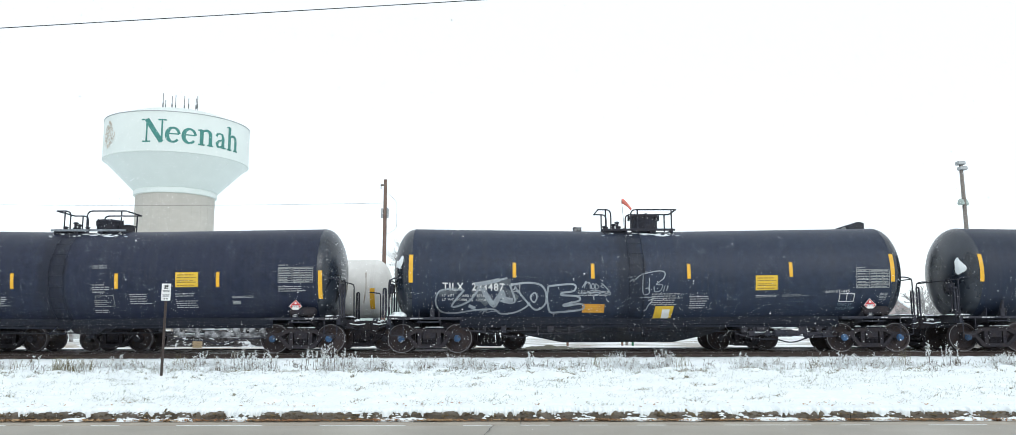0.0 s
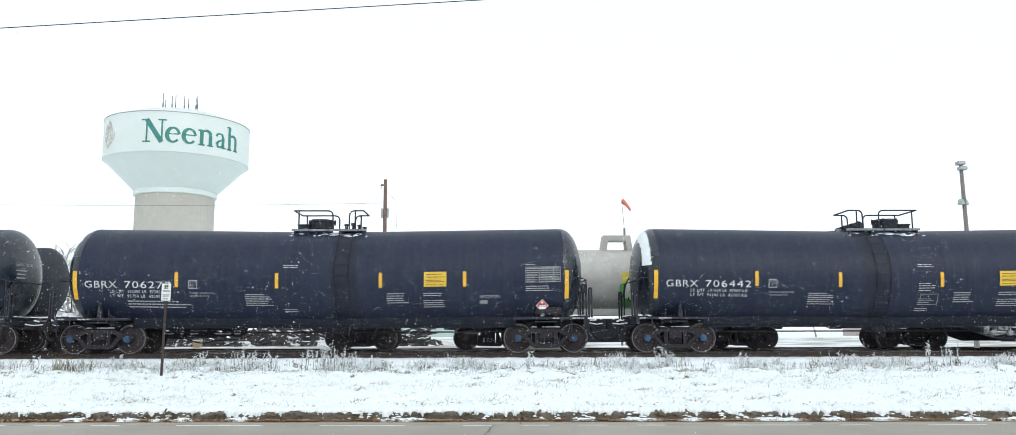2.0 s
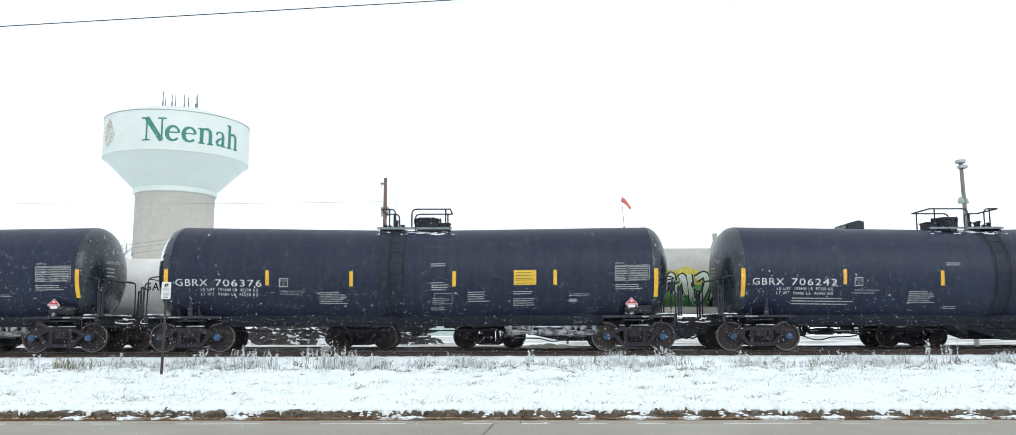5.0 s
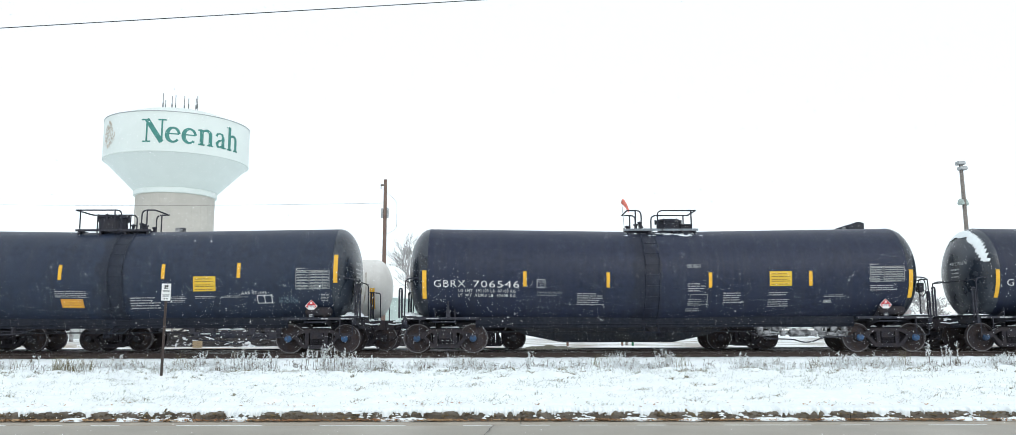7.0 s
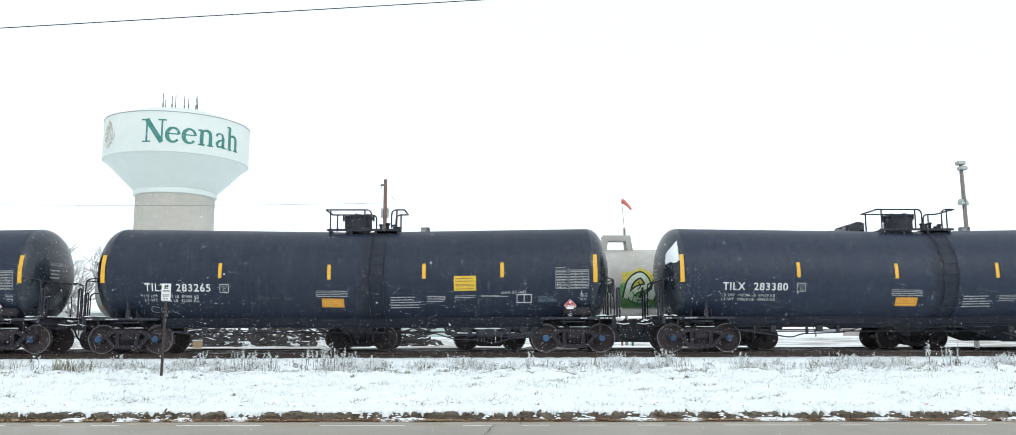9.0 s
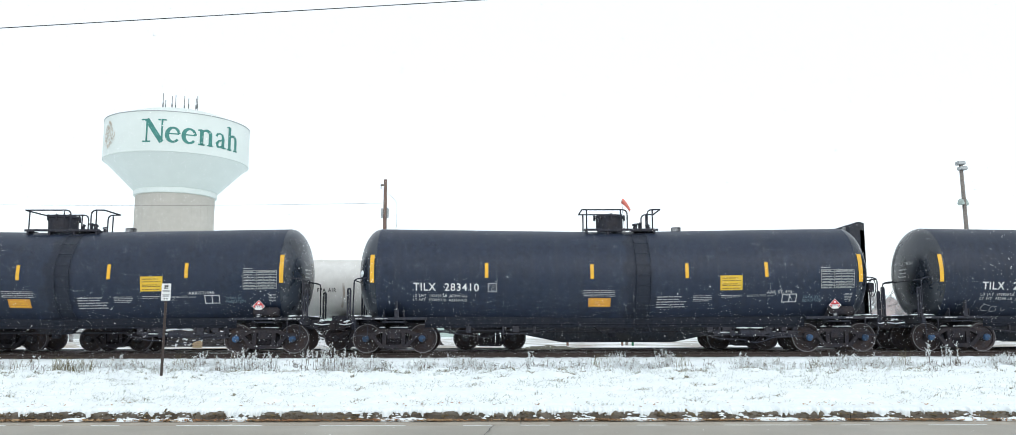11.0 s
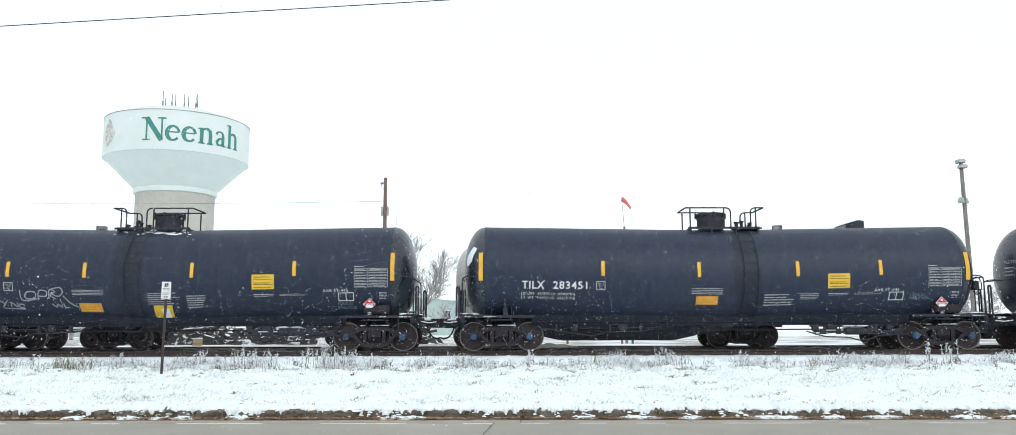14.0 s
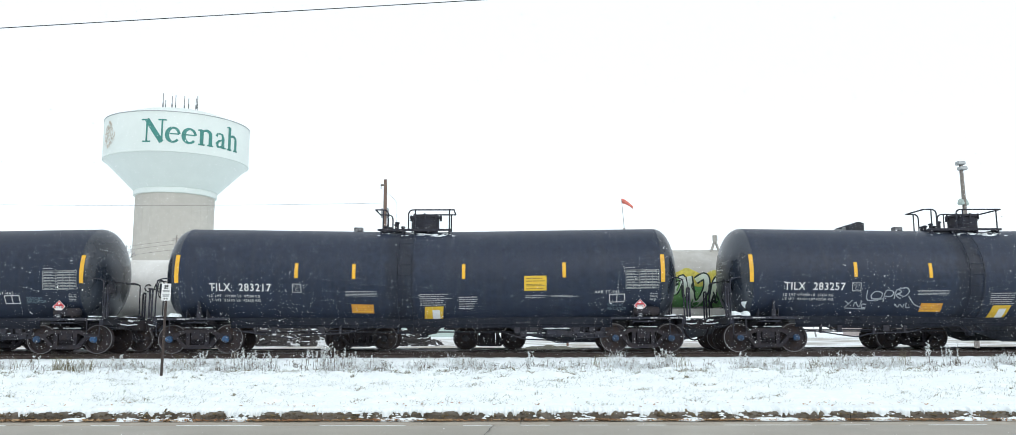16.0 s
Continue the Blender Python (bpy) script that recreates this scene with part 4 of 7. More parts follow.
def ladder_mesh():
    """The side ladder, its stiles following the tank."""
    bm = bmesh.new()
    for x in (0.45, 0.90):
        tube(bm, [on_tank(x, z, 0.07) for z in (1.05, 1.4, 1.9, 2.5, 3.0, 3.4, 3.75, 3.95)], 0.014, 5)
        tube(bm, [on_tank(x, 1.05, 0.07), (x, -1.28, 0.62)], 0.018, 5)
    for k in range(9):
        z = 1.15 + k * 0.33
        tube(bm, [on_tank(0.45, z, 0.07), on_tank(0.90, z, 0.07)], 0.008, 4)
    tube(bm, [(0.45, -1.28, 0.63), (0.90, -1.28, 0.63)], 0.014, 4)
    return bm


def wrap(bm, x, z):
    """Lays a flat mesh (x, -, z) on the near side of the tank, its lower corner at x, z."""
    zs = [v.co.z for v in bm.verts]
    lo, hi = min(zs), max(zs)
    k = 1
    while lo + k * 0.06 < hi:
        bmesh.ops.bisect_plane(bm, geom=bm.verts[:] + bm.edges[:] + bm.faces[:], plane_co=(0, 0, lo + k * 0.06), plane_no=(0, 0, 1))
        k += 1
    for v in bm.verts:
        v.co = on_tank(x + v.co.x, z + v.co.z, 0.006 - v.co.y)
    return bm


def plate(x0, x1, z0, z1, lift=0.0, skew=0.0):
    bm = bmesh.new()
    q = [bm.verts.new((u + (skew if w else 0), -lift, w)) for u, w in ((0, 0), (x1 - x0, 0), (x1 - x0, z1 - z0), (0, z1 - z0))]
    bm.faces.new(q)
    return wrap(bm, x0, z0)


def block(rows, x0, x1, z0, z1, seed, ragged=0.35):
    """Lines of writing too small to read, as plain bars."""
    rnd = random.Random(seed)
    bm = bmesh.new()
    step = (z1 - z0) / rows
    for k in range(rows):
        u, end = 0.0, (x1 - x0) * (1 - ragged * rnd.random())
        while u < end - 0.03:
            w = min(rnd.uniform(0.05, 0.22), end - u)
            zz = z1 - z0 - (k + 1) * step + step * 0.25
            bm.faces.new([bm.verts.new((a, 0, b)) for a, b in ((u, zz), (u + w, zz), (u + w, zz + step * 0.36), (u, zz + step * 0.36))])
            u += w + 0.024
    return wrap(bm, x0, z0)


def frame_lines(x0, x1, z0, z1, t, ups=(), alongs=()):
    """An outlined box with dividing lines."""
    bm = bmesh.new()
    w, h = x1 - x0, z1 - z0
    rects = [(0, w, 0, t), (0, w, h - t, h), (0, t, t, h - t), (w - t, w, t, h - t)]
    rects += [(u * w - t / 2, u * w + t / 2, t, h - t) for u in ups]
    for a in alongs:
        cuts = [0, *sorted(ups), 1]
        for c, d in zip(cuts, cuts[1:]):
            rects.append((c * w + t, d * w - t, a * h - t / 2, a * h + t / 2))
    for a, b, c, d in rects:
        bm.faces.new([bm.verts.new(p) for p in ((a, 0, c), (b, 0, c), (b, 0, d), (a, 0, d))])
    return wrap(bm, x0, z0)


def words(text, x0, x1, z0, z1, bold=0.014):
    return wrap(lettering(text, x1 - x0, z1 - z0, bold if z1 - z0 > 0.15 else 0.0), x0, z0)


def stroke(pts, w):
    """A sprayed line of that width, as a flat ribbon on the tank."""
    bm = bmesh.new()
    pts = [Vector((p[0], 0, p[1])) for p in pts]
    fine = [pts[0]]
    for a, b in zip(pts, pts[1:]):
        n = max(1, int((b - a).length / 0.07))
        fine += [a.lerp(b, k / n) for k in range(1, n + 1)]
    rows = []
    for i, p in enumerate(fine):
        d = (fine[min(i + 1, len(fine) - 1)] - fine[max(i - 1, 0)]).normalized()
        q = Vector((-d.z, 0, d.x)) * w / 2
        rows.append([bm.verts.new(p - q), bm.verts.new(p + q)])
    for a, b in zip(rows, rows[1:]):
        bm.faces.new((a[0], a[1], b[1], b[0]))
    for v in bm.verts:
        v.co = on_tank(v.co.x, v.co.z, 0.009)
    return bm


def smooth_line(pts, n=6):
    """A flowing line through points."""
    p = [Vector((*q, 0)) for q in pts]
    p = [p[0], *p, p[-1]]
    out = []
    for a, b, c, d in zip(p, p[1:], p[2:], p[3:]):
        for k in range(n):
            t = k / n
            out.append(0.5 * ((2 * b) + (c - a) * t + (2 * a - 5 * b + 4 * c - d) * t * t + (3 * b - a - 3 * c + d) * t ** 3))
    out.append(p[-1])
    return [(q.x, q.y) for q in out]


def add_bars(car, big, small, edge_z, small_z):
    for x in big:
        part("reflector", plate(x - 0.065, x + 0.065, edge_z - 0.44, edge_z + 0.44), YELLOW, car, "yellow reflective strip")
    for x in small:
        part("reflector", plate(x - 0.055, x + 0.055, small_z - 0.235, small_z + 0.235), YELLOW, car, "yellow reflective strip")


def add_placard(car, x, z):
    """A hazard diamond in a holder that stands off the tank."""
    def flat(points, y):
        bm = bmesh.new()
        bm.faces.new([bm.verts.new((x + u, y, z + w)) for u, w in points])
        return bm
    y = -1.335
    bm = bmesh.new()
    prism(bm, [(x, z - 0.2), (x + 0.2, z), (x, z + 0.2), (x - 0.2, z)], y, y + 0.012)
    p = part("placard", bm, WHITE, car, "white and red hazard diamond")
    part("field", flat(((-0.165, 0.02), (0.165, 0.02), (0, 0.185)), y - 0.004), RED, p, "red field")
    for s in (-1, 1):
        part("field", flat(((s * 0.10, -0.075), (s * 0.178, -0.002), (s * 0.115, 0.02)), y - 0.004), RED, p, "red field")
    bm = lettering("1993", 0.19, 0.085)
    for v in bm.verts:
        v.co += Vector((x - 0.095, y - 0.006, z - 0.045))
    part("number", bm, INK, p)
    bm = bmesh.new()
    bm.faces.new([bm.verts.new((x + u, y - 0.006, z + w)) for u, w in ((-0.04, 0.07), (0.04, 0.07), (0.02, 0.13), (-0.02, 0.13))])
    part("flame", bm, WHITE, p)
    bm = bmesh.new()
    box(bm, x - 0.09, x + 0.09, y + 0.012, y + 0.03, z - 0.40, z - 0.12, 0.004)
    box(bm, x - 0.03, x + 0.03, y + 0.02, y + 0.25, z - 0.40, z - 0.34)
    part("placard_bracket", bm, STEEL, car)
    bm = bmesh.new()
    for k in range(2):
        box(bm, x - 0.05, x + 0.05, y + 0.006, y + 0.012, z - 0.27 - k * 0.06, z - 0.24 - k * 0.06)
    part("bracket_writing", bm, DIM, car)


def add_table(car, x0, x1, z0, z1):
    t = part("spec_table", frame_lines(x0, x1, z0, z1, 0.018, (0.40, 0.6, 0.8), (0.15, 0.3, 0.45, 0.6, 0.75, 0.88)), TABLE, car, "grey stencilled table")
    part("table_writing", block(7, x0 + 0.04, x0 + 0.38 * (x1 - x0), z0, z1, 3), TABLE, t)
    part("table_writing", block(7, x0 + 0.44 * (x1 - x0), x1 - 0.03, z0, z1, 5, 0.1), TABLE, t)
    part("table_heading", block(1, x0, x0 + 0.45, z1 + 0.04, z1 + 0.10, 2), DIM, t)


def add_yellow_panel(car, x0, x1, z0, z1):
    p = part("emergency_panel", plate(x0, x1, z0, z1), PANEL, car, "yellow emergency panel with black writing")
    h = z1 - z0
    for k, f in enumerate((0.80, 0.62, 0.40, 0.30, 0.10)):
        part("panel_writing", block(1, x0 + 0.06, x1 - 0.04, z0 + f * h - 0.02, z0 + f * h + 0.05, k, 0.2), PANELINK, p).location = (0, -0.005, 0)


def head_mark(car, number, s, x_side):
    """Small writing on the curved tank end (s -1 or 1), seen from the side."""
    me = lettering(number, 0.85, 0.11)
    for k, (u, w) in enumerate(((0.0, 0.5), (0.05, 0.4), (0.0, 0.45))):
        z = -0.16 - k * 0.12
        me.faces.new([me.verts.new(p) for p in ((u, 0, z), (u + w, 0, z), (u + w, 0, z + 0.04), (u, 0, z + 0.04))])
    for v in me.verts:
        y, z = -0.30 + (v.co.x - 0.42) * s, AXIS + 0.30 + v.co.z
        rr = min(0.98, math.hypot(y, z - AXIS) / R)
        k = rr ** (1 / 0.9)
        x = HALF + HEAD * math.sqrt(max(0, 1 - k * k)) + 0.012
        v.co = (s * x, y, z)
    bmesh.ops.recalc_face_normals(me, faces=me.faces[:])
    part("end_mark", me, DIM, car, "small white number on the tank end")


def snow_patch(car, s, y0, y1, z0, z1, seed, rim=None):
    """Snow stuck on a tank end: a thin skin with a ragged outline."""
    bm = bmesh.new()
    n = 34
    grid = {}
    for i in range(n + 1):
        for j in range(n + 1):
            y, z = y0 + (y1 - y0) * i / n, z0 + (z1 - z0) * j / n
            e = math.hypot((i / n - 0.5) * 2, (j / n - 0.5) * 2) + 0.55 * noise.noise(Vector((y * 3.1, z * 3.1, seed)))
            rr = math.hypot(y, z - AXIS) / R
            if rim:
                e = 0.0 if rim + 0.06 * noise.noise(Vector((y * 4, z * 4, seed))) < rr < 0.97 else 1.0
            if e < 0.8 and rr < 0.985:
                k = rr ** (1 / 0.9)
                x = HALF + HEAD * math.sqrt(max(0, 1 - k * k)) + 0.006 + 0.05 * max(0, 0.8 - e) * (0.4 if rim else 1) + 0.01 * noise.noise(Vector((y * 9, z * 9, seed)))
                grid[i, j] = bm.verts.new((s * x, y, z))
    for (i, j), v in list(grid.items()):
        q = [grid.get(k) for k in ((i, j), (i + 1, j), (i + 1, j + 1), (i, j + 1))]
        if all(q):
            bm.faces.new(q)
    bmesh.ops.delete(bm, geom=[v for v in bm.verts if not v.link_faces], context="VERTS")
    if bm.faces:
        bmesh.ops.recalc_face_normals(bm, faces=bm.faces[:])
        part("stuck_snow", bm, SNOW, car, "snow stuck to the tank end", 70)
    else:
        bm.free()


CARS = []


def tank_car(first_x, owner, number, flip, bars, load, tare, label):
    """One tank car. first_x: where its middle stands at the start; flip: manway fittings the other way round."""
    car = empty("tank_car", pose(first_x, TRACK_Y, RAIL_TOP), label, "tank car", "tank cars of the passing train")
    tilx = owner == "TILX"
    paint = SLATE if tilx else TANK
    link("tank", mesh("tank%d" % tilx, shell_mesh), paint, car, "black cylindrical tank", 40, pose(0, 0, 0, 0, 0, 180 if flip else 0))
    for s in (-1, 1):
        link("head_seam", mesh("head%d%d" % (s, tilx), lambda: hoop_mesh(s * (HALF - 0.02), 0.03, 0.004)), paint, car, smooth=40)
        link("tank_head", mesh("tank_head%d" % s, lambda: head_mesh(s)), HEADSHEEN, car, "dished black tank end with frosty film and painted sheen", 50)
        link("stub_sill", mesh("sill%d" % s, lambda: stub_sill_mesh(s)), STEEL, car)
        link("end_platform", mesh("deck%d" % s, lambda: deck_mesh(s)), STEEL, car)
        tagged(link("deck_snow", mesh("deck_snow%d" % s, lambda: deck_snow_mesh(s)), SNOW, car, "snow on the end platform", 60), kind="stuff")
        tagged(link("truck_snow", mesh("truck_snow", truck_snow_mesh), SNOW, car, "specks of snow on the truck", 60, pose(s * 7.06, 0, 0)), kind="stuff")
        for side in (-1, 1):
            link("grab_iron", mesh("grab%d%d" % (s, side), lambda: end_rail_mesh(s, side)), STEEL, car, smooth=40)
        link("coupler", mesh("coupler%d" % s, lambda: coupler_mesh(s)), CAST, car)
        tagged(link("coupler_snow", mesh("coupler_snow%d" % s, lambda: coupler_snow_mesh(s)), SNOW, car, "snow caked on the coupler", 60), kind="stuff")
    link("brake_wheel", mesh("brake_wheel", brake_wheel_mesh), STEEL, car, smooth=40, m=pose((-8.36 if flip and tilx else 8.36), -0.85, 2.05, 0, 0, 180 if flip and tilx else 0))
    frosted = flip and not tilx
    rigged = pose(0, 0, -0.20) if tilx or flip else pose(0, 0, -0.20, 0, 0, 180)
    link("brake_rigging", mesh("rig%d" % frosted, cylinder_rig_mesh), RIG if frosted else STEEL, car, "brake cylinder and rods grey with frost" if frosted else "", 40, rigged)
    link("brake_hose", mesh("hose", hose_mesh), STEEL, car, smooth=40, m=rigged)
    if tilx:
        link("train_pipe", mesh("train_pipe", train_pipe_mesh), STEEL, car, smooth=40)
    tagged(link("rig_snow", mesh("rig_snow", rig_snow_mesh), SNOW, car, "snow on the brake rods", 60, rigged), kind="stuff")
    link("bottom_sill", mesh("bottom_sill", bottom_sill_mesh), UNDER, car)
    link("bottom_outlet", mesh("belly", belly_mesh), STEEL, car)
    link("air_reservoir", mesh("reservoir", reservoir_mesh), CAST, car, "dark air reservoir dusted with frost", 40)
    link("bolster_bracket", mesh("bracket", bracket_mesh), STEEL, car)
    turn = pose(0, 0, 0, 0, 0, 180 if flip else 0) @ pose((0.16 if tilx else -0.1), 0, 0)
    link("walkway", mesh("walkway", walkway_mesh), STEEL, car, m=turn)
    for y in (-0.67, 0.67):
        link("walkway_edge", mesh("walkway_edge%d" % tilx, walkway_edge_mesh), STEEL if tilx else EDGE, car, m=turn @ pose(0, y, 0))
    if flip or not tilx:
        tagged(link("walkway_snow", mesh("walkway_snow", walkway_snow_mesh), SNOW, car, "snow below the walkway", 60, turn if not flip else turn @ pose(0, 0, 0, 0, 0, 180) @ pose(-0.2, 0, 0)), kind="stuff")
    add_railing(car, tilx, turn)
    link("manway", mesh("manway%d" % tilx, lambda: manway_mesh(tilx)), STEEL, car, "black manway housing with bolted lid", 40, turn)
    link("valve_plate", mesh("valve_plate", valve_plate_mesh), STEEL, car, m=turn)
    for k, (x, y, h) in enumerate(((0.62, -0.3, 0.22), (0.82, -0.15, 0.28), (1.05, -0.32, 0.2), (0.75, 0.25, 0.3), (1.15, 0.1, 0.18))):
        link("valve", mesh("valve%d" % k, lambda: valve_mesh(h)), STEEL, car, smooth=40, m=turn @ pose(x, y, AXIS - SAG + R - 0.03))
    link("ladder", mesh("ladder%d" % tilx, ladder_mesh), paint, car, smooth=40, m=pose(-1.175 if flip else 0.155 if tilx else -0.075, 0, 0))
    if tilx:
        def valve_box():
            bm = bmesh.new()
            box(bm, 1.92, 2.2, -0.12, 0.12, AXIS + R - 0.12, AXIS + R + 0.06, 0.015)
            return bm
        link("relief_valve", mesh("relief", valve_box), RIG, car, "small relief valve housing grey with frost", m=turn)
    car["axles"] = 4
    wheels = add_truck(car, -7.06) + add_truck(car, 7.06)
    CARS.append((car, first_x, wheels))
    # reflectors and writing
    mid = (bars[0] + bars[-1]) / 2
    xs = [b - mid for b in bars]
    if tilx:
        add_bars(car, (xs[0], xs[-1]), xs[1:-1], 2.59, 2.58)
    else:
        add_bars(car, (xs[0], xs[-1]), xs[1:-1], 2.09, 2.30)
    for s in (-1, 1):
        bm = bmesh.new()
        for u, w in ((0.0, 0.10), (0.12, 0.09), (0.62, 0.13), (0.77, 0.10), (0.90, 0.12)):
            box(bm, s * 7.75 - 0.5 + u, s * 7.75 - 0.5 + u + w, -1.366, -1.362, 1.065, 1.10)
        part("step_writing", bm, DIM, car)
    if tilx:
        if number:
            o, k, p = (-6.62, 0.94, -4.03 if number == "283217" else -4.47) if flip else (-6.42, 1.0, -4.08)
            part("owner_mark", words("TILX", o, o + 0.71 * k, 1.92, 2.16), STENCIL, car, "white lettering TILX")
            part("car_number", words(number, o + 0.98 * k, o + 2.06 * k, 1.92, 2.16), STENCIL, car, "white car number")
            part("load_writing", words("LD LMT  " + load, o - 0.02, o + 1.67 * k, 1.73, 1.81), STENCIL, car)
            part("tare_writing", words("LT WT  " + tare, o - 0.02, o + 1.67 * k, 1.60, 1.68), STENCIL, car)
            part("plate_mark", frame_lines(p, p + 0.29, 1.90, 2.17, 0.022), DIM, car)
            part("plate_letter", words("C", p + 0.10, p + 0.20, 1.94, 2.04), DIM, car)
            part("plate_writing", words("PLATE", p + 0.05, p + 0.24, 2.06, 2.12), DIM, car)
        o = -0.90 if not flip else -2.20
        part("instruction_writing", block(4, o - 0.16, o + 0.88, 1.80, 2.02 if not flip else 1.98, 7, 0.1), DIM, car)
        dz = 0.0 if not flip else -0.20
        part("instruction_panel", plate(o, o + 0.70, 1.49 + dz, 1.76 + dz), ORANGE, car, "orange panel")
        part("panel_writing", block(3, o + 0.06, o + 0.63, 1.51 + dz, 1.72 + dz, 9, 0.1), YELLOW, car)
        if flip:
            tag = part("notice", plate(0.08, 0.67, 1.07, 1.51, 0, 0.04), PANEL, car, "yellow notice with a white field")
            part("notice_field", plate(0.35, 0.59, 1.13, 1.41, 0.006), WHITE, tag)
            part("instruction_writing", block(6, -0.02, 1.04, 1.53, 1.92, 12), DIM, car)
            part("instruction_writing", block(6, 1.20, 1.88, 1.41, 1.82, 13), DIM, car)
        else:
            part("instruction_writing", block(5, 1.26, 2.26, 1.43, 1.82, 12), DIM, car)
            part("instruction_writing", block(4, 2.41, 3.10, 1.61, 1.82, 13), DIM, car)
        add_yellow_panel(car, 3.26, 3.96, 1.95, 2.41)
        part("instruction_writing", block(2, 3.30, 3.97, 1.72, 1.82, 14), DIM, car)
        part("instruction_writing", block(2, 4.12, 5.03, 1.74, 1.81, 15), DIM, car)
        part("standard_writing", words("AAR ST-445", 4.75 if not flip else 5.48, 5.54 if not flip else 6.26, 1.83, 1.925), STENCIL, car)
        part("test_box", frame_lines(5.24 if not flip else 5.95, 5.71 if not flip else 6.44, 1.55, 1.81, 0.022, (0.5,)), STENCIL, car)
        part("hazard_writing", words("TOXIC BY", 5.91, 6.40, 1.67 if not flip else 1.43, 1.74 if not flip else 1.51), BLUETEXT, car)
        part("hazard_writing", words("INHALATION", 5.91, 6.50, 1.56 if not flip else 1.31, 1.65 if not flip else 1.40), BLUETEXT, car)
        part("instruction_writing", block(5, 7.24, 7.52, 1.59, 1.82, 16), DIM, car)
        add_table(car, 6.46, 7.52, 1.96, 2.55)
    else:
        if number:
            part("owner_mark", words("GBRX", -7.40, -6.40, 2.02, 2.23, -0.004), STENCIL, car, "white lettering GBRX")
            part("car_number", words(number, -6.16, -4.71, 2.02, 2.23, -0.004), STENCIL, car, "white car number")
            part("load_writing", words("LD LMT  " + load, -6.62, -4.83, 1.87, 1.96), STENCIL, car)
            part("tare_writing", words("LT WT  " + tare, -6.62, -4.83, 1.73, 1.82), STENCIL, car)
            part("plate_mark", frame_lines(-4.16, -3.89, 2.02, 2.29, 0.022), DIM, car)
            part("plate_letter", words("C", -4.06, -3.97, 2.06, 2.15), DIM, car)
            part("plate_writing", words("PLATE", -4.12, -3.93, 2.18, 2.25), DIM, car)
            part("thermal_writing", words("THERMAL PROTECTION", -4.14, -3.36, 1.86, 1.91), DIM, car)
            part("thermal_writing", words("SYSTEM EQUIPPED", -4.14, -3.53, 1.77, 1.82), DIM, car)
            if flip is False:
                part("instruction_writing", block(3, -6.11, -4.08, 1.41, 1.67, 19, 0.3), DIM, car)
        a = -2.89 if flip else -2.41
        part("instruction_writing", block(6, a, a + 0.90, 1.51, 1.90, 20), DIM, car)
        a = 0.59 if flip else -1.22
        part("instruction_writing", block(2, a, a + 0.49, 2.69, 2.82, 21), DIM, car)
        if flip:
            part("instruction_writing", block(4, 0.61, 1.18, 1.94, 2.23, 22), DIM, car)
            part("diagram", frame_lines(0.69, 1.26, 1.53, 1.86, 0.015), TABLE, car)
            part("diagram_writing", block(4, 0.63, 1.18, 1.51, 1.74, 24), TABLE, car)
        part("instruction_writing", block(2, a, a + 0.47, 1.33, 1.45, 25), DIM, car)
        a = 1.75 if flip else 2.04
        part("instruction_writing", block(5, a, a + 0.73, 1.57, 1.92, 26), DIM, car)
        add_yellow_panel(car, 3.20, 3.91, 2.08, 2.54)
        part("instruction_writing", block(2, 3.18, 4.02, 1.78, 1.91, 27), DIM, car)
        part("instruction_writing", block(4, 3.18, 3.89, 1.43, 1.69, 28), DIM, car)
        part("instruction_writing", block(2, 4.95, 5.71, 1.71, 1.80, 29), DIM, car)
        part("small_label", plate(4.95, 5.20, 1.53, 1.63), TABLE, car, "small grey label")
        part("instruction_writing", block(3, 6.40, 7.34, 1.88, 2.08, 30), DIM, car)
        add_table(car, 6.40, 7.50, 2.16, 2.65)
    add_placard(car, 6.93, 1.48)
    if number:
        head_mark(car, owner + " " + number, 1, 0)
        head_mark(car, owner + " " + number, -1, 0)
    return car


TILX_ONE = "matt black tank car with white TILX lettering and yellow strips"
GBRX_ONE = "black tank car with white GBRX lettering and yellow strips"



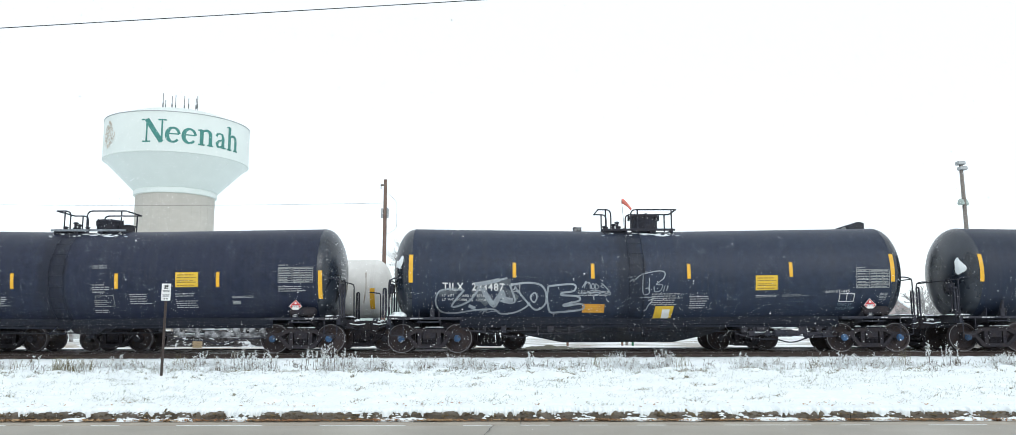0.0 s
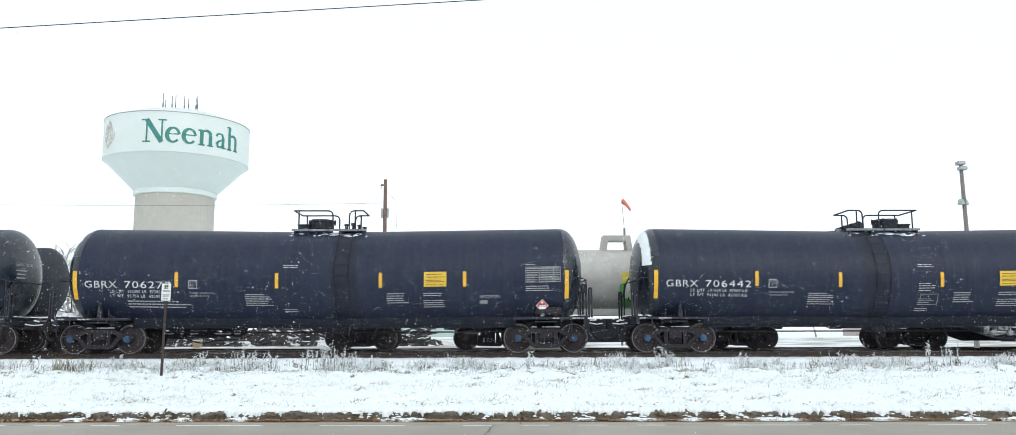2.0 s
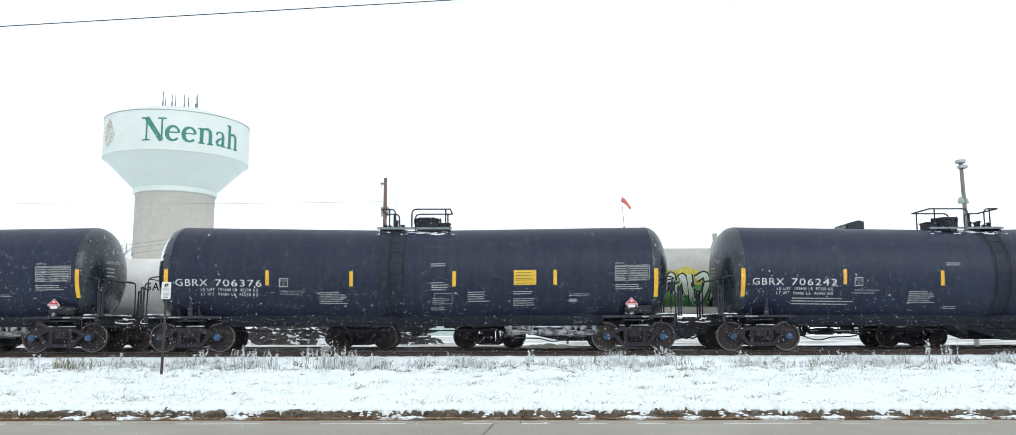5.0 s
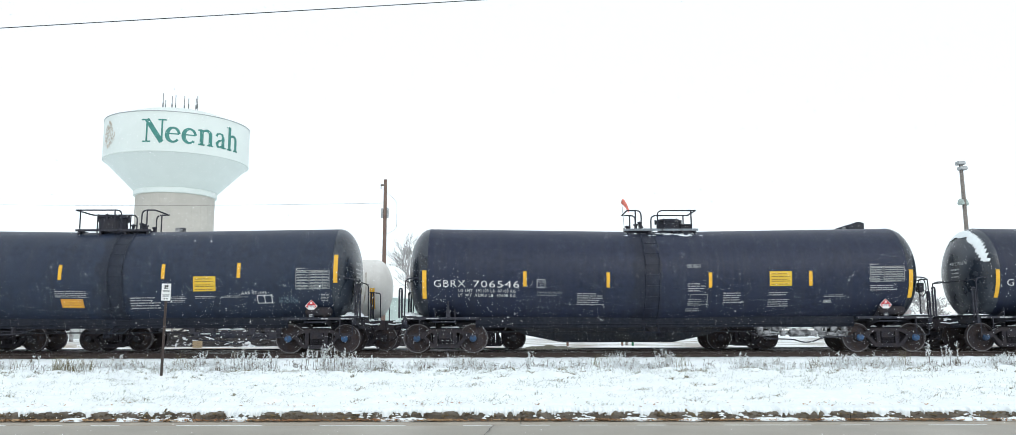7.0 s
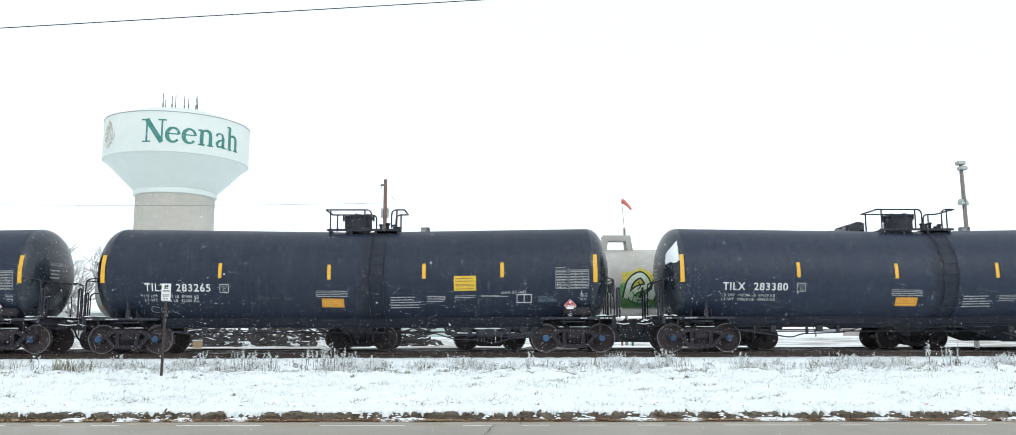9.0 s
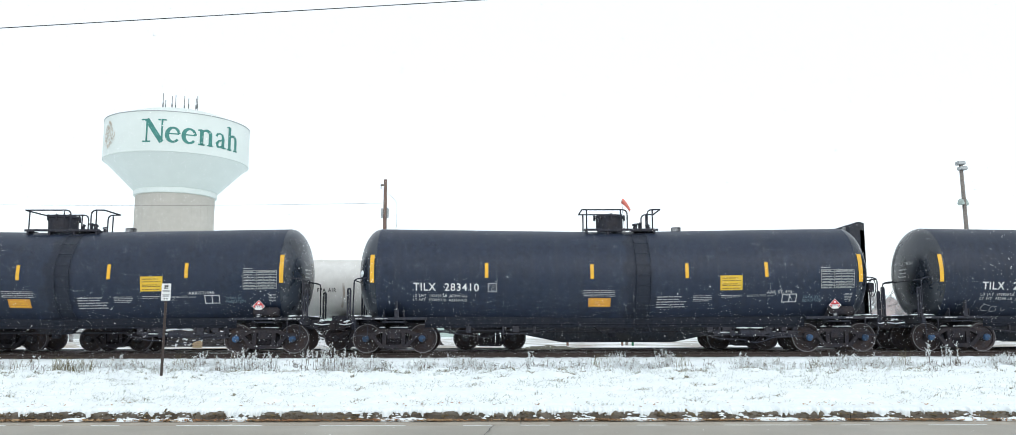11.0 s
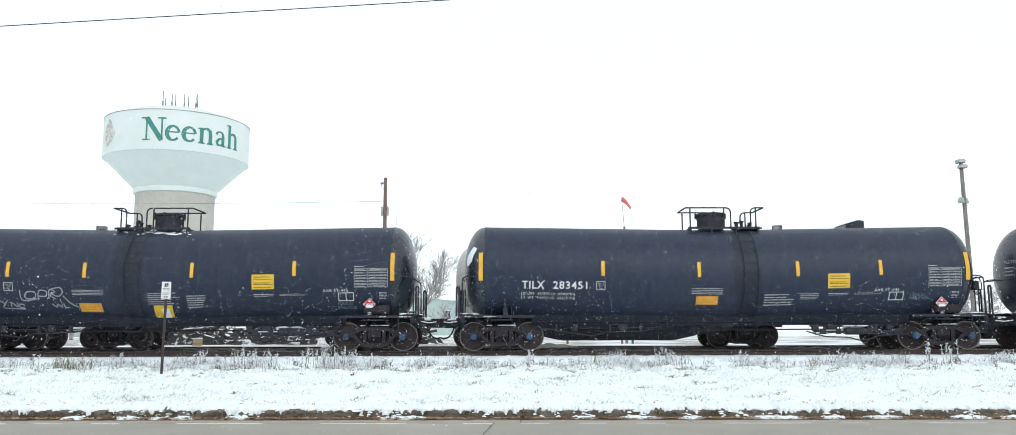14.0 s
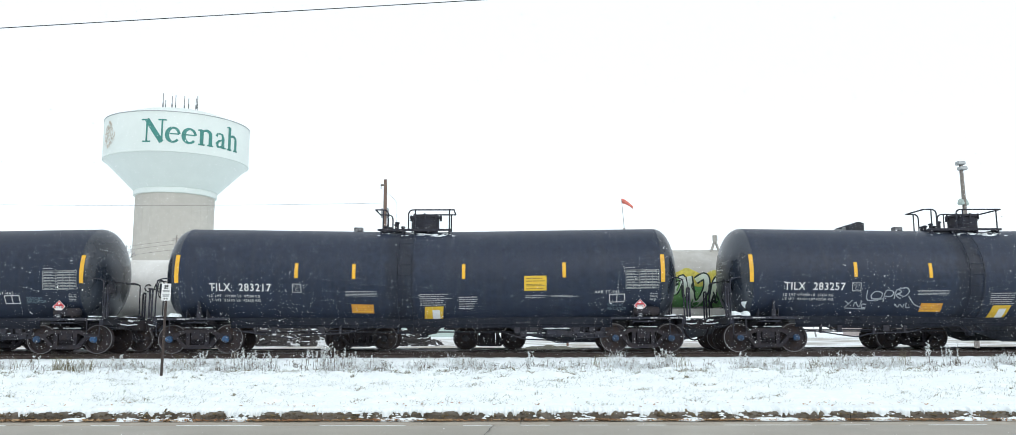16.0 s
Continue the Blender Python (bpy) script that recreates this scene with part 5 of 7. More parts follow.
train = (
    # first strip at the start, owner, number, flipped, strips along the side, load, tare
    (15.36, "TILX", "", True, (0.00, 3.26, 5.73, 8.77, 12.01, 15.24), "", ""),
    (-2.73, "TILX", "283487", True, (0.00, 3.26, 5.73, 8.77, 12.01, 15.24), "192600 LB  87350 KG", "93400 LB  42350 KG"),
    (-21.01, "GBRX", "706442", True, (0.00, 3.19, 5.84, 9.08, 12.24, 15.44), "191900 LB  87000 KG", "94100 LB  42700 KG"),
    (-39.23, "GBRX", "706277", False, (0.00, 3.16, 6.29, 9.54, 12.18, 15.40), "192300 LB  87200 KG", "93700 LB  42500 KG"),
    (-57.44, "GBRX", "706242", False, (0.00, 3.23, 6.33, 9.61, 12.24, 15.38), "192600 LB  87350 KG", "93400 LB  42350 KG"),
    (-75.59, "GBRX", "706376", True, (0.00, 3.16, 5.79, 9.02, 12.20, 15.39), "192600 LB  87350 KG", "93400 LB  42350 KG"),
    (-93.75, "GBRX", "706546", True, (0.00, 3.16, 5.79, 9.02, 12.20, 15.39), "192100 LB  87100 KG", "93900 LB  42600 KG"),
    (-111.95, "TILX", "283380", False, (0.00, 3.69, 6.81, 10.02, 12.38, 15.41), "192200 LB  87150 KG", "93800 LB  42550 KG"),
    (-130.14, "TILX", "283265", False, (0.00, 3.65, 7.06, 10.04, 12.50, 15.44), "192800 LB  87450 KG", "93200 LB  42250 KG"),
    (-148.16, "TILX", "283410", False, (0.00, 3.60, 6.93, 9.93, 12.45, 15.44), "192600 LB  87350 KG", "93400 LB  42350 KG"),
    (-166.32, "TILX", "283232", False, (0.00, 3.65, 7.10, 9.93, 12.35, 15.32), "192500 LB  87300 KG", "93500 LB  42400 KG"),
    (-184.56, "TILX", "283451", False, (0.00, 3.86, 6.90, 10.03, 12.67, 15.44), "192800 LB  87400 KG", "93200 LB  42300 KG"),
    (-202.66, "TILX", "283257", True, (0.00, 3.31, 5.70, 9.04, 12.24, 15.32), "192900 LB  87450 KG", "93100 LB  42250 KG"),
    (-220.75, "TILX", "283217", True, (0.00, 3.74, 5.54, 8.99, 12.16, 15.28), "192300 LB  87200 KG", "93700 LB  42500 KG"),
    (-239.05, "TILX", "", False, (0.00, 3.69, 7.09, 10.02, 12.42, 15.34), "", ""),
)
for left, owner, number, flip, bars, load, tare in train:
    x = left + bars[-1] / 2
    tank_car(x, owner, number, flip, bars, load, tare, TILX_ONE if owner == "TILX" else GBRX_ONE)


def spray(car, w, *pts):
    curve = smooth_line(pts, 5) if len(pts) > 2 else pts
    part("graffiti_stroke", stroke(curve, w), SPRAY, car, "silver sprayed graffiti line")


def graffiti():
    """Silver tags on two of the cars."""
    a, b = CARS[1][0], CARS[12][0]
    a["label"] = "black tank car with large silver graffiti letters and yellow strips"
    b["label"] = "black tank car with a small silver graffiti tag and yellow strips"
    spray(a, 0.05, (-5.64, 1.33), (-6.25, 1.23), (-6.66, 1.26), (-6.82, 1.43), (-6.84, 1.66), (-6.72, 1.89), (-6.45, 1.96), (-5.94, 1.94))
    spray(a, 0.06, (-5.94, 1.94), (-6.35, 1.43), (-5.81, 1.59), (-5.47, 2.02), (-5.60, 2.16), (-5.30, 2.12), (-4.82, 2.26), (-4.58, 2.33))
    spray(a, 0.06, (-5.43, 2.02), (-5.02, 1.43), (-4.72, 1.96), (-4.86, 1.66), (-4.35, 1.59), (-4.51, 2.12))
    spray(a, 0.05, (-5.64, 1.33), (-5.02, 1.36), (-4.79, 1.23), (-4.35, 1.27), (-4.01, 1.43), (-3.87, 1.59))
    spray(a, 0.06, (-4.45, 2.12), (-3.94, 2.19), (-3.53, 2.12), (-3.36, 1.86), (-3.39, 1.53), (-3.66, 1.36), (-3.90, 1.53), (-4.35, 2.06))
    spray(a, 0.05, (-3.73, 1.89), (-3.84, 1.79), (-3.82, 1.66), (-3.73, 1.59), (-3.66, 1.69), (-3.66, 1.82), (-3.73, 1.89))
    spray(a, 0.06, (-3.29, 2.09), (-2.51, 2.16), (-2.48, 1.96), (-2.85, 1.89), (-2.85, 1.82), (-2.37, 1.79), (-2.31, 1.66), (-2.78, 1.53), (-2.72, 1.49), (-2.24, 1.56), (-2.21, 1.39), (-2.99, 1.29), (-3.19, 1.29), (-3.26, 1.39), (-3.33, 1.72), (-3.29, 2.09))
    for w, *pts in ((0.26, (-5.64, 2.00), (-5.47, 1.82), (-5.19, 1.53)), (0.22, (-5.47, 2.12), (-4.98, 2.15), (-4.47, 2.20)), (0.24, (-4.92, 2.06), (-4.62, 1.88), (-4.27, 1.67)), (0.2, (-6.74, 1.80), (-6.45, 1.90), (-6.17, 1.92))):
        part("sprayed_mist", stroke(pts, w), MIST, a, "thin silver spray").location = (0, 0.003, 0)
    spray(a, 0.16, (-4.99, 1.53), (-4.75, 1.86), (-4.68, 1.69), (-4.41, 1.63))
    spray(a, 0.12, (-5.60, 2.12), (-5.30, 2.16), (-4.82, 2.27))
    spray(a, 0.10, (-5.81, 1.46), (-5.60, 1.38))
    spray(a, 0.14, (-5.36, 1.99), (-5.19, 1.72), (-5.02, 1.47))
    spray(a, 0.02, (-5.47, 1.26), (-5.30, 1.36), (-5.36, 1.25), (-5.19, 1.38), (-5.26, 1.26), (-5.09, 1.29), (-4.82, 1.31))
    spray(a, 0.03, (-2.23, 2.06), (-2.10, 2.26), (-2.16, 2.06))
    spray(a, 0.03, (-2.17, 2.14), (-2.00, 2.23), (-1.97, 2.02))
    spray(a, 0.03, (-1.93, 2.14), (-1.87, 2.19), (-1.84, 2.06), (-1.93, 2.04), (-1.93, 2.14))
    spray(a, 0.03, (-1.80, 2.19), (-1.80, 2.02), (-1.70, 2.09), (-1.80, 2.19))
    spray(a, 0.03, (-1.63, 2.20), (-1.56, 2.16), (-1.64, 2.11), (-1.55, 2.06))
    spray(a, 0.03, (-2.24, 1.99), (-2.21, 1.86), (-1.83, 1.99), (-1.32, 1.86), (-1.56, 2.16))
    spray(a, 0.03, (-2.03, 1.86), (-1.83, 1.92), (-1.63, 1.89), (-1.84, 1.82), (-1.84, 1.69))
    spray(a, 0.03, (-0.54, 2.33), (-0.34, 2.49), (0.14, 2.60), (0.38, 2.56), (0.34, 2.36), (0.11, 2.19), (0.31, 2.16), (0.24, 1.99), (0.07, 1.96), (0.04, 2.12))
    spray(a, 0.03, (-0.30, 2.46), (-0.30, 1.92), (-0.13, 1.89), (-0.10, 2.06), (-0.23, 2.06))
    spray(a, 0.03, (-0.10, 2.39), (-0.12, 1.99))
    spray(a, 0.03, (-0.40, 1.79), (0.00, 1.79), (0.34, 1.82))
    spray(a, 0.03, (-0.13, 1.69), (0.04, 1.72), (-0.10, 1.56), (-0.17, 1.39))
    spray(a, 0.03, (-0.78, 2.39), (-0.64, 2.41))
    spray(a, 0.03, (-0.74, 2.26), (-0.61, 2.34))
    spray(a, 0.03, (0.38, 2.12), (0.34, 1.96))
    spray(a, 0.03, (0.48, 2.14), (0.44, 1.98))
    c = CARS[8][0]
    c["label"] = "black tank car with faint chalk scribbles and yellow strips"
    scribble = random.Random(31)
    for x0, n, z, h in ((-2.9, 5, 1.72, 0.07), (-2.45, 4, 1.72, 0.06), (-2.05, 4, 1.71, 0.07)):
        pts = [(x0 + 0.08 * k / 2 + scribble.uniform(-0.02, 0.02), z + h * (k % 2) + scribble.uniform(-0.03, 0.03)) for k in range(n * 2)]
        part("chalk_stroke", stroke(smooth_line(pts, 4), 0.012), MIST, c, "thin chalk scribble")
    for pts in (((-6.05, 1.42), (-6.25, 1.45), (-6.30, 1.30), (-6.08, 1.27)), ((-5.80, 1.40), (-5.98, 1.40), (-5.99, 1.26), (-5.80, 1.27), (-5.82, 1.34)), ((-5.66, 1.36), (-5.60, 1.27), (-5.52, 1.31))):
        part("chalk_stroke", stroke(smooth_line(pts, 4), 0.016), DIM, c, "thin chalk scribble")
    spray(b, 0.035, (-3.98, 1.93), (-3.93, 1.63), (-3.46, 1.68))
    spray(b, 0.035, (-3.85, 1.78), (-3.72, 1.90), (-3.51, 1.86), (-3.54, 1.70), (-3.79, 1.68), (-3.85, 1.78))
    spray(b, 0.035, (-3.44, 1.63), (-3.38, 1.93), (-3.15, 1.90), (-3.20, 1.76), (-3.40, 1.76))
    spray(b, 0.035, (-3.10, 1.68), (-3.05, 1.96), (-2.89, 1.90), (-3.05, 1.80), (-2.89, 1.68))
    spray(b, 0.035, (-3.05, 1.96), (-2.74, 2.03), (-2.65, 1.90), (-2.79, 1.76), (-2.99, 1.83))
    spray(b, 0.035, (-2.65, 1.78), (-2.43, 1.53), (-2.17, 1.43))
    spray(b, 0.035, (-4.65, 1.60), (-4.49, 1.50))
    spray(b, 0.035, (-4.41, 1.63), (-4.62, 1.40))
    spray(b, 0.035, (-4.34, 1.43), (-4.31, 1.56), (-4.16, 1.42), (-4.13, 1.56))
    spray(b, 0.035, (-3.94, 1.50), (-4.08, 1.50), (-4.06, 1.40), (-3.94, 1.40))
    spray(b, 0.035, (-4.60, 1.38), (-3.93, 1.36))
    spray(b, 0.035, (-3.05, 1.53), (-2.92, 1.43), (-2.88, 1.52), (-2.76, 1.43), (-2.74, 1.53))
    spray(b, 0.035, (-2.68, 1.56), (-2.65, 1.42), (-2.53, 1.43))


graffiti()
def platform_heap(car, s, x, y, seed):
    """A small drift of snow on an end platform."""
    rnd = random.Random(seed)
    bm = bmesh.new()
    for _ in range(9):
        cx, cy, r = s * (x + rnd.uniform(-0.22, 0.22)), y + rnd.uniform(-0.2, 0.2), rnd.uniform(0.06, 0.16)
        rings = [[(cx + rr * math.cos(a * math.pi / 4) * rnd.uniform(0.8, 1.2), cy + rr * math.sin(a * math.pi / 4), 1.15 + h) for a in range(8)] for rr, h in ((r, 0), (r * 0.9, r * 0.5), (r * 0.45, r * 0.95))]
        ring_surface(bm, rings, caps=True)
    tagged(part("snow_drift", bm, SNOW, car, "drift of snow on the end platform", 60), kind="stuff")


for k, s, x, y in ((12, -1, 7.95, -1.1), (13, -1, 7.85, -1.15), (1, -1, 8.05, -1.05), (10, -1, 8.2, -0.6), (7, 1, 8.2, -0.7), (3, -1, 8.25, -0.8), (6, -1, 8.25, -0.5)):
    platform_heap(CARS[k][0], s, x, y, 60 + k)
# snow stuck on tank ends
for k, s, y0, y1, z0, z1, rim in ((0, -1, -1.35, -0.85, 2.35, 3.05, None), (1, -1, -1.45, -0.9, 2.5, 3.1, None), (2, -1, -1.5, 0.1, 2.75, 4.05, 0.74), (3, -1, -1.25, 0.15, 2.85, 3.95, None),
                               (3, -1, -1.3, -0.75, 2.72, 3.12, None), (5, -1, -1.5, 0.9, 2.85, 4.05, 0.80), (11, -1, -1.4, -0.75, 2.7, 3.3, None), (7, -1, -1.5, -0.85, 2.75, 3.6, None), (9, -1, -1.28, -0.95, 2.38, 2.62, None), (10, -1, -1.35, -0.7, 2.75, 3.2, None),
                               (12, -1, -1.4, -1.0, 1.2, 1.6, None)):
    snow_patch(CARS[k][0], s, y0, y1, z0, z1, k * 3.7 + z0, rim)


# ---- cars standing on the siding ----
YARD_TOP = 0.93
PALE = mat("white_tank_paint", (0.70, 0.69, 0.66), 0.5, grain=5, vary=0.05, bump=0.03, patches=0.8, patch=(0.52, 0.50, 0.46), amount=0.38, edge=0.2)
GREYTANK = mat("grey_tank_paint", (0.50, 0.49, 0.46), 0.55, grain=5, vary=0.08, bump=0.03, patches=1.5, patch=(0.38, 0.36, 0.32), amount=0.42, edge=0.2)
STAIN = mat("brown_stain", (0.30, 0.25, 0.19), 0.7, grain=6, vary=0.4, bump=0.05, patches=2.5, patch=(0.62, 0.60, 0.56), amount=0.48, edge=0.15)
GREEN = mat("green_spray_paint", (0.08, 0.30, 0.09), 0.6, grain=8, vary=0.3, bump=0, patches=1.6, patch=(0.26, 0.45, 0.14), amount=0.45, edge=0.2)
OCHRE = mat("ochre_spray_paint", (0.60, 0.52, 0.07), 0.6, grain=8, vary=0.25, bump=0, patches=2, patch=(0.40, 0.40, 0.10), amount=0.4, edge=0.2)
LETTERFILL = mat("pale_spray_paint", (0.66, 0.72, 0.66), 0.6, grain=8, vary=0.15, bump=0, patches=2, patch=(0.50, 0.62, 0.36), amount=0.42, edge=0.25)
DARKSPRAY = mat("dark_green_outline", (0.015, 0.03, 0.022), 0.6, grain=20, vary=0.3, bump=0)
RUSTSTEEL = mat("weathered_black_steel", (0.042, 0.048, 0.062), 0.7, spec=0.2, grain=14, vary=0.35, bump=0.3, patches=2, patch=(0.060, 0.058, 0.062), amount=0.42, edge=0.15)
GREYBEAM = mat("galvanised_beam", (0.24, 0.25, 0.26), 0.55, grain=14, vary=0.2, bump=0.15, patches=4, patch=(0.12, 0.12, 0.12), amount=0.42)


RUNG = mat("rust_stained_white_steel", (0.55, 0.50, 0.44), 0.7, grain=14, vary=0.2, bump=0.1, patches=3, patch=(0.36, 0.24, 0.15), amount=0.46, edge=0.15)


def small_tank_mesh(half, head, r, zc):
    bm = bmesh.new()
    segs = 56
    xs = [(-half - head * math.sin(k / 9 * math.pi / 2), math.cos(k / 9 * math.pi / 2)) for k in range(9, 0, -1)]
    xs += [(x, 1.0) for x in np.linspace(-half, half, 9)]
    xs += [(half + head * math.sin(k / 9 * math.pi / 2), math.cos(k / 9 * math.pi / 2)) for k in range(1, 10)]
    ring_surface(bm, [[(x, -r * max(0.02, k) * math.cos(2 * math.pi * i / segs), zc + r * max(0.02, k) * math.sin(2 * math.pi * i / segs)) for i in range(segs)] for x, k in xs], caps=True)
    bmesh.ops.recalc_face_normals(bm, faces=bm.faces[:])
    return bm


def side_ribbon(pts, w, r, zc, lift):
    """A painted line on the near side of a round tank."""
    bm = bmesh.new()
    p = [Vector((a, 0, b)) for a, b in pts]
    rows = []
    for i, q in enumerate(p):
        d = (p[min(i + 1, len(p) - 1)] - p[max(i - 1, 0)]).normalized()
        o = Vector((-d.z, 0, d.x)) * w / 2
        rows.append([bm.verts.new(q - o), bm.verts.new(q + o)])
    for a, b in zip(rows, rows[1:]):
        bm.faces.new((a[0], a[1], b[1], b[0]))
    for v in bm.verts:
        s = max(-0.99, min(0.99, (v.co.z - zc) / r))
        v.co.y = -(r + lift) * math.cos(math.asin(s))
    return bm


def side_patch(x0, x1, z0, z1, r, zc, lift, seed, rough=0.25):
    """A painted field on the near side of a round tank, with a wavering outline."""
    bm = bmesh.new()
    nx, nz = max(2, int((x1 - x0) / 0.08)), 14
    rows = []
    for i in range(nx + 1):
        x = x0 + (x1 - x0) * i / nx
        top = z1 + rough * noise.noise(Vector((x * 1.7, seed, 0)))
        bot = z0 + 0.3 * rough * noise.noise(Vector((x * 1.7, seed, 5)))
        col = []
        for j in range(nz + 1):
            z = bot + (top - bot) * j / nz
            s = max(-0.99, min(0.99, (z - zc) / r))
            col.append(bm.verts.new((x, -(r + lift) * math.cos(math.asin(s)), z)))
        rows.append(col)
    for a, b in zip(rows, rows[1:]):
        for j in range(nz):
            bm.faces.new((a[j], b[j], b[j + 1], a[j + 1]))
    return bm


def parked_frame(car, half, trucks, beam=True):
    for s in (-1, 1):
        bm = bmesh.new()
        box(bm, *sorted((s * (half - 1.8), s * (half + 0.55))), -0.25, 0.25, 0.72, 1.05, 0.02)
        box(bm, *sorted((s * (half + 0.28), s * (half + 0.38))), -1.35, 1.35, 0.88, 1.12, 0.012)
        for y in (-1.25, 1.25):
            box(bm, *sorted((s * (half - 1.8), s * (half + 0.38))), y - 0.05, y + 0.05, 1.0, 1.1, 0.01)
        prism(bm, [(-1.0, 0.95), (-1.0, 1.3), (-0.5, 1.0), (0.5, 1.0), (1.0, 1.3), (1.0, 0.95)], s * (half - 1.2) - 0.3, s * (half - 1.2) + 0.3, "x")
        part("stub_sill", bm, STEEL, car)
        for y in (-1.3, 1.3):
            bm = bmesh.new()
            tube(bm, rounded([(s * (half + 0.33), y, 1.1), (s * (half + 0.33), y, 2.1), (s * (half - 0.1), y * 0.9, 2.15)], 0.1), 0.022, 5)
            part("grab_iron", bm, STEEL, car)
        bm = bmesh.new()
        box(bm, *sorted((s * (half + 0.5), s * (half + 0.95))), -0.12, 0.12, 0.76, 1.0, 0.03)
        part("coupler", bm, CAST, car)
    for x in trucks:
        add_truck(car, x, STEEL)


# white tank car with a central ladder
def white_tank_car(x):
    car = empty("parked_tank_car", pose(x, YARD_Y, YARD_TOP), "white tank car standing on the siding", "tank car", "cars on the siding")
    r, zc, half = 1.12, 2.33, 5.0
    part("tank", small_tank_mesh(half, 0.62, r, zc), PALE, car, "glossy white tank with grime", 40)
    parked_frame(car, half, (-4.55, 4.55))
    for s in (-1, 1):
        bm = bmesh.new()
        n = 10
        pts = [(s * (half - 0.02), -(r + 0.006) * math.cos(a), zc + (r + 0.006) * math.sin(a)) for a in np.linspace(-0.78, -0.02, n)]
        rows = [[bm.verts.new(Vector(p) + Vector((d, 0, 0))) for d in (-0.09, 0.09)] for p in pts]
        for a, b in zip(rows, rows[1:]):
            bm.faces.new((a[0], a[1], b[1], b[0]))
        part("reflector", bm, YELLOW, car, "yellow reflective strip")
    for s in (-1, 1):
        bm = bmesh.new()
        lathe(bm, [(r - 0.01, s * half - 0.10), (r + 0.005, s * half - 0.09), (r + 0.005, s * half + 0.02), (r - 0.01, s * half + 0.03)], "x", 56, (0, 0, zc), caps=False)
        part("weld_band", bm, PALE, car, smooth=40)
    # ladder, walkway and dome
    bm = bmesh.new()
    for u in (-0.25, 0.25):
        tube(bm, [(u - 0.25, -1.32, 0.75), (u, -1.28, 2.4), (u + 0.12, -1.05, 3.5)], 0.024, 5)
    for k in range(9):
        t = k / 9
        tube(bm, [(-0.45 + t * 0.35, -1.31 + 0.2 * t * t, 0.9 + t * 2.5), (0.05 + t * 0.35, -1.31 + 0.2 * t * t, 0.9 + t * 2.5)], 0.014, 4)
    part("ladder", bm, RUNG, car, "rust-stained pale ladder")
    bm = bmesh.new()
    box(bm, -1.2, 1.5, -1.0, -0.5, 3.42, 3.47, 0.008)
    box(bm, -1.2, 1.5, 0.5, 1.0, 3.42, 3.47, 0.008)
    for u in (-1.1, 0.1, 1.4):
        box(bm, u - 0.03, u + 0.03, -1.0, 1.0, 3.3, 3.42)
    part("walkway", bm, PALE, car)
    bm = bmesh.new()
    for y in (-1.0, 1.0):
        tube(bm, rounded([(-1.65, y, 3.45), (-1.70, y, 4.38), (-0.40, y, 4.42), (-0.35, y, 3.45)], 0.15), 0.024, 5)
        tube(bm, rounded([(0.40, y, 3.45), (0.40, y, 4.42), (1.75, y, 4.42), (1.75, y, 3.45)], 0.15), 0.024, 5)
        for z in (3.78, 4.10):
            tube(bm, [(-1.66, y, z), (-0.37, y, z)], 0.017, 5)
            tube(bm, [(0.40, y, z), (1.75, y, z)], 0.017, 5)
    part("safety_rail", bm, PALE, car, "pale safety railing")
    bm = bmesh.new()
    lathe(bm, [(0.5, 0), (0.5, 0.45), (0.53, 0.46), (0.53, 0.54), (0.45, 0.58), (0.1, 0.6)], "z", 20, (0.2, 0, 3.40))
    part("dome", bm, PALE, car, smooth=40)
    for u, w, z0, z1 in ((4.72, 0.05, 1.75, 2.9), (-0.7, 0.10, 1.9, 3.0), (3.9, 0.08, 1.6, 2.5)):
        part("grime_streak", side_ribbon(smooth_line(((u, z1), (u + 0.03, (z0 + z1) / 2), (u - 0.06, z0))), w, r, zc, 0.006), STAIN, car, "brown streak of grime")
    part("side_label", side_patch(1.45, 2.3, 1.80, 1.98, r, zc, 0.012, 4.0, 0.0), PANEL, car, "yellow stencil panel")
    rust = mat("rust_streak", (0.30, 0.16, 0.07), 0.8, grain=8, vary=0.4, bump=0.1, patches=3, patch=(0.5, 0.42, 0.32), amount=0.45, edge=0.2)
    part("rust_streak", side_ribbon(smooth_line(((1.5, 3.25), (1.58, 2.95), (1.55, 2.5), (1.45, 2.1))), 0.10, r, zc, 0.010), rust, car, "brown rust streak")
    part("owner_mark", side_writing("GATX", -3.45, -2.35, 2.17, 2.47, r, zc), INK, car, "black lettering GATX")
    part("side_writing", side_writing("FPA AIR", 2.95, 3.65, 2.16, 2.31, r, zc), INK, car)
    return car


def side_writing(text, x0, x1, z0, z1, r, zc):
    bm = lettering(text, x1 - x0, z1 - z0)
    for v in bm.verts:
        z = z0 + v.co.z
        s = max(-0.99, min(0.99, (z - zc) / r))
        v.co = (x0 + v.co.x, -(r + 0.02) * math.cos(math.asin(s)), z)
    return bm


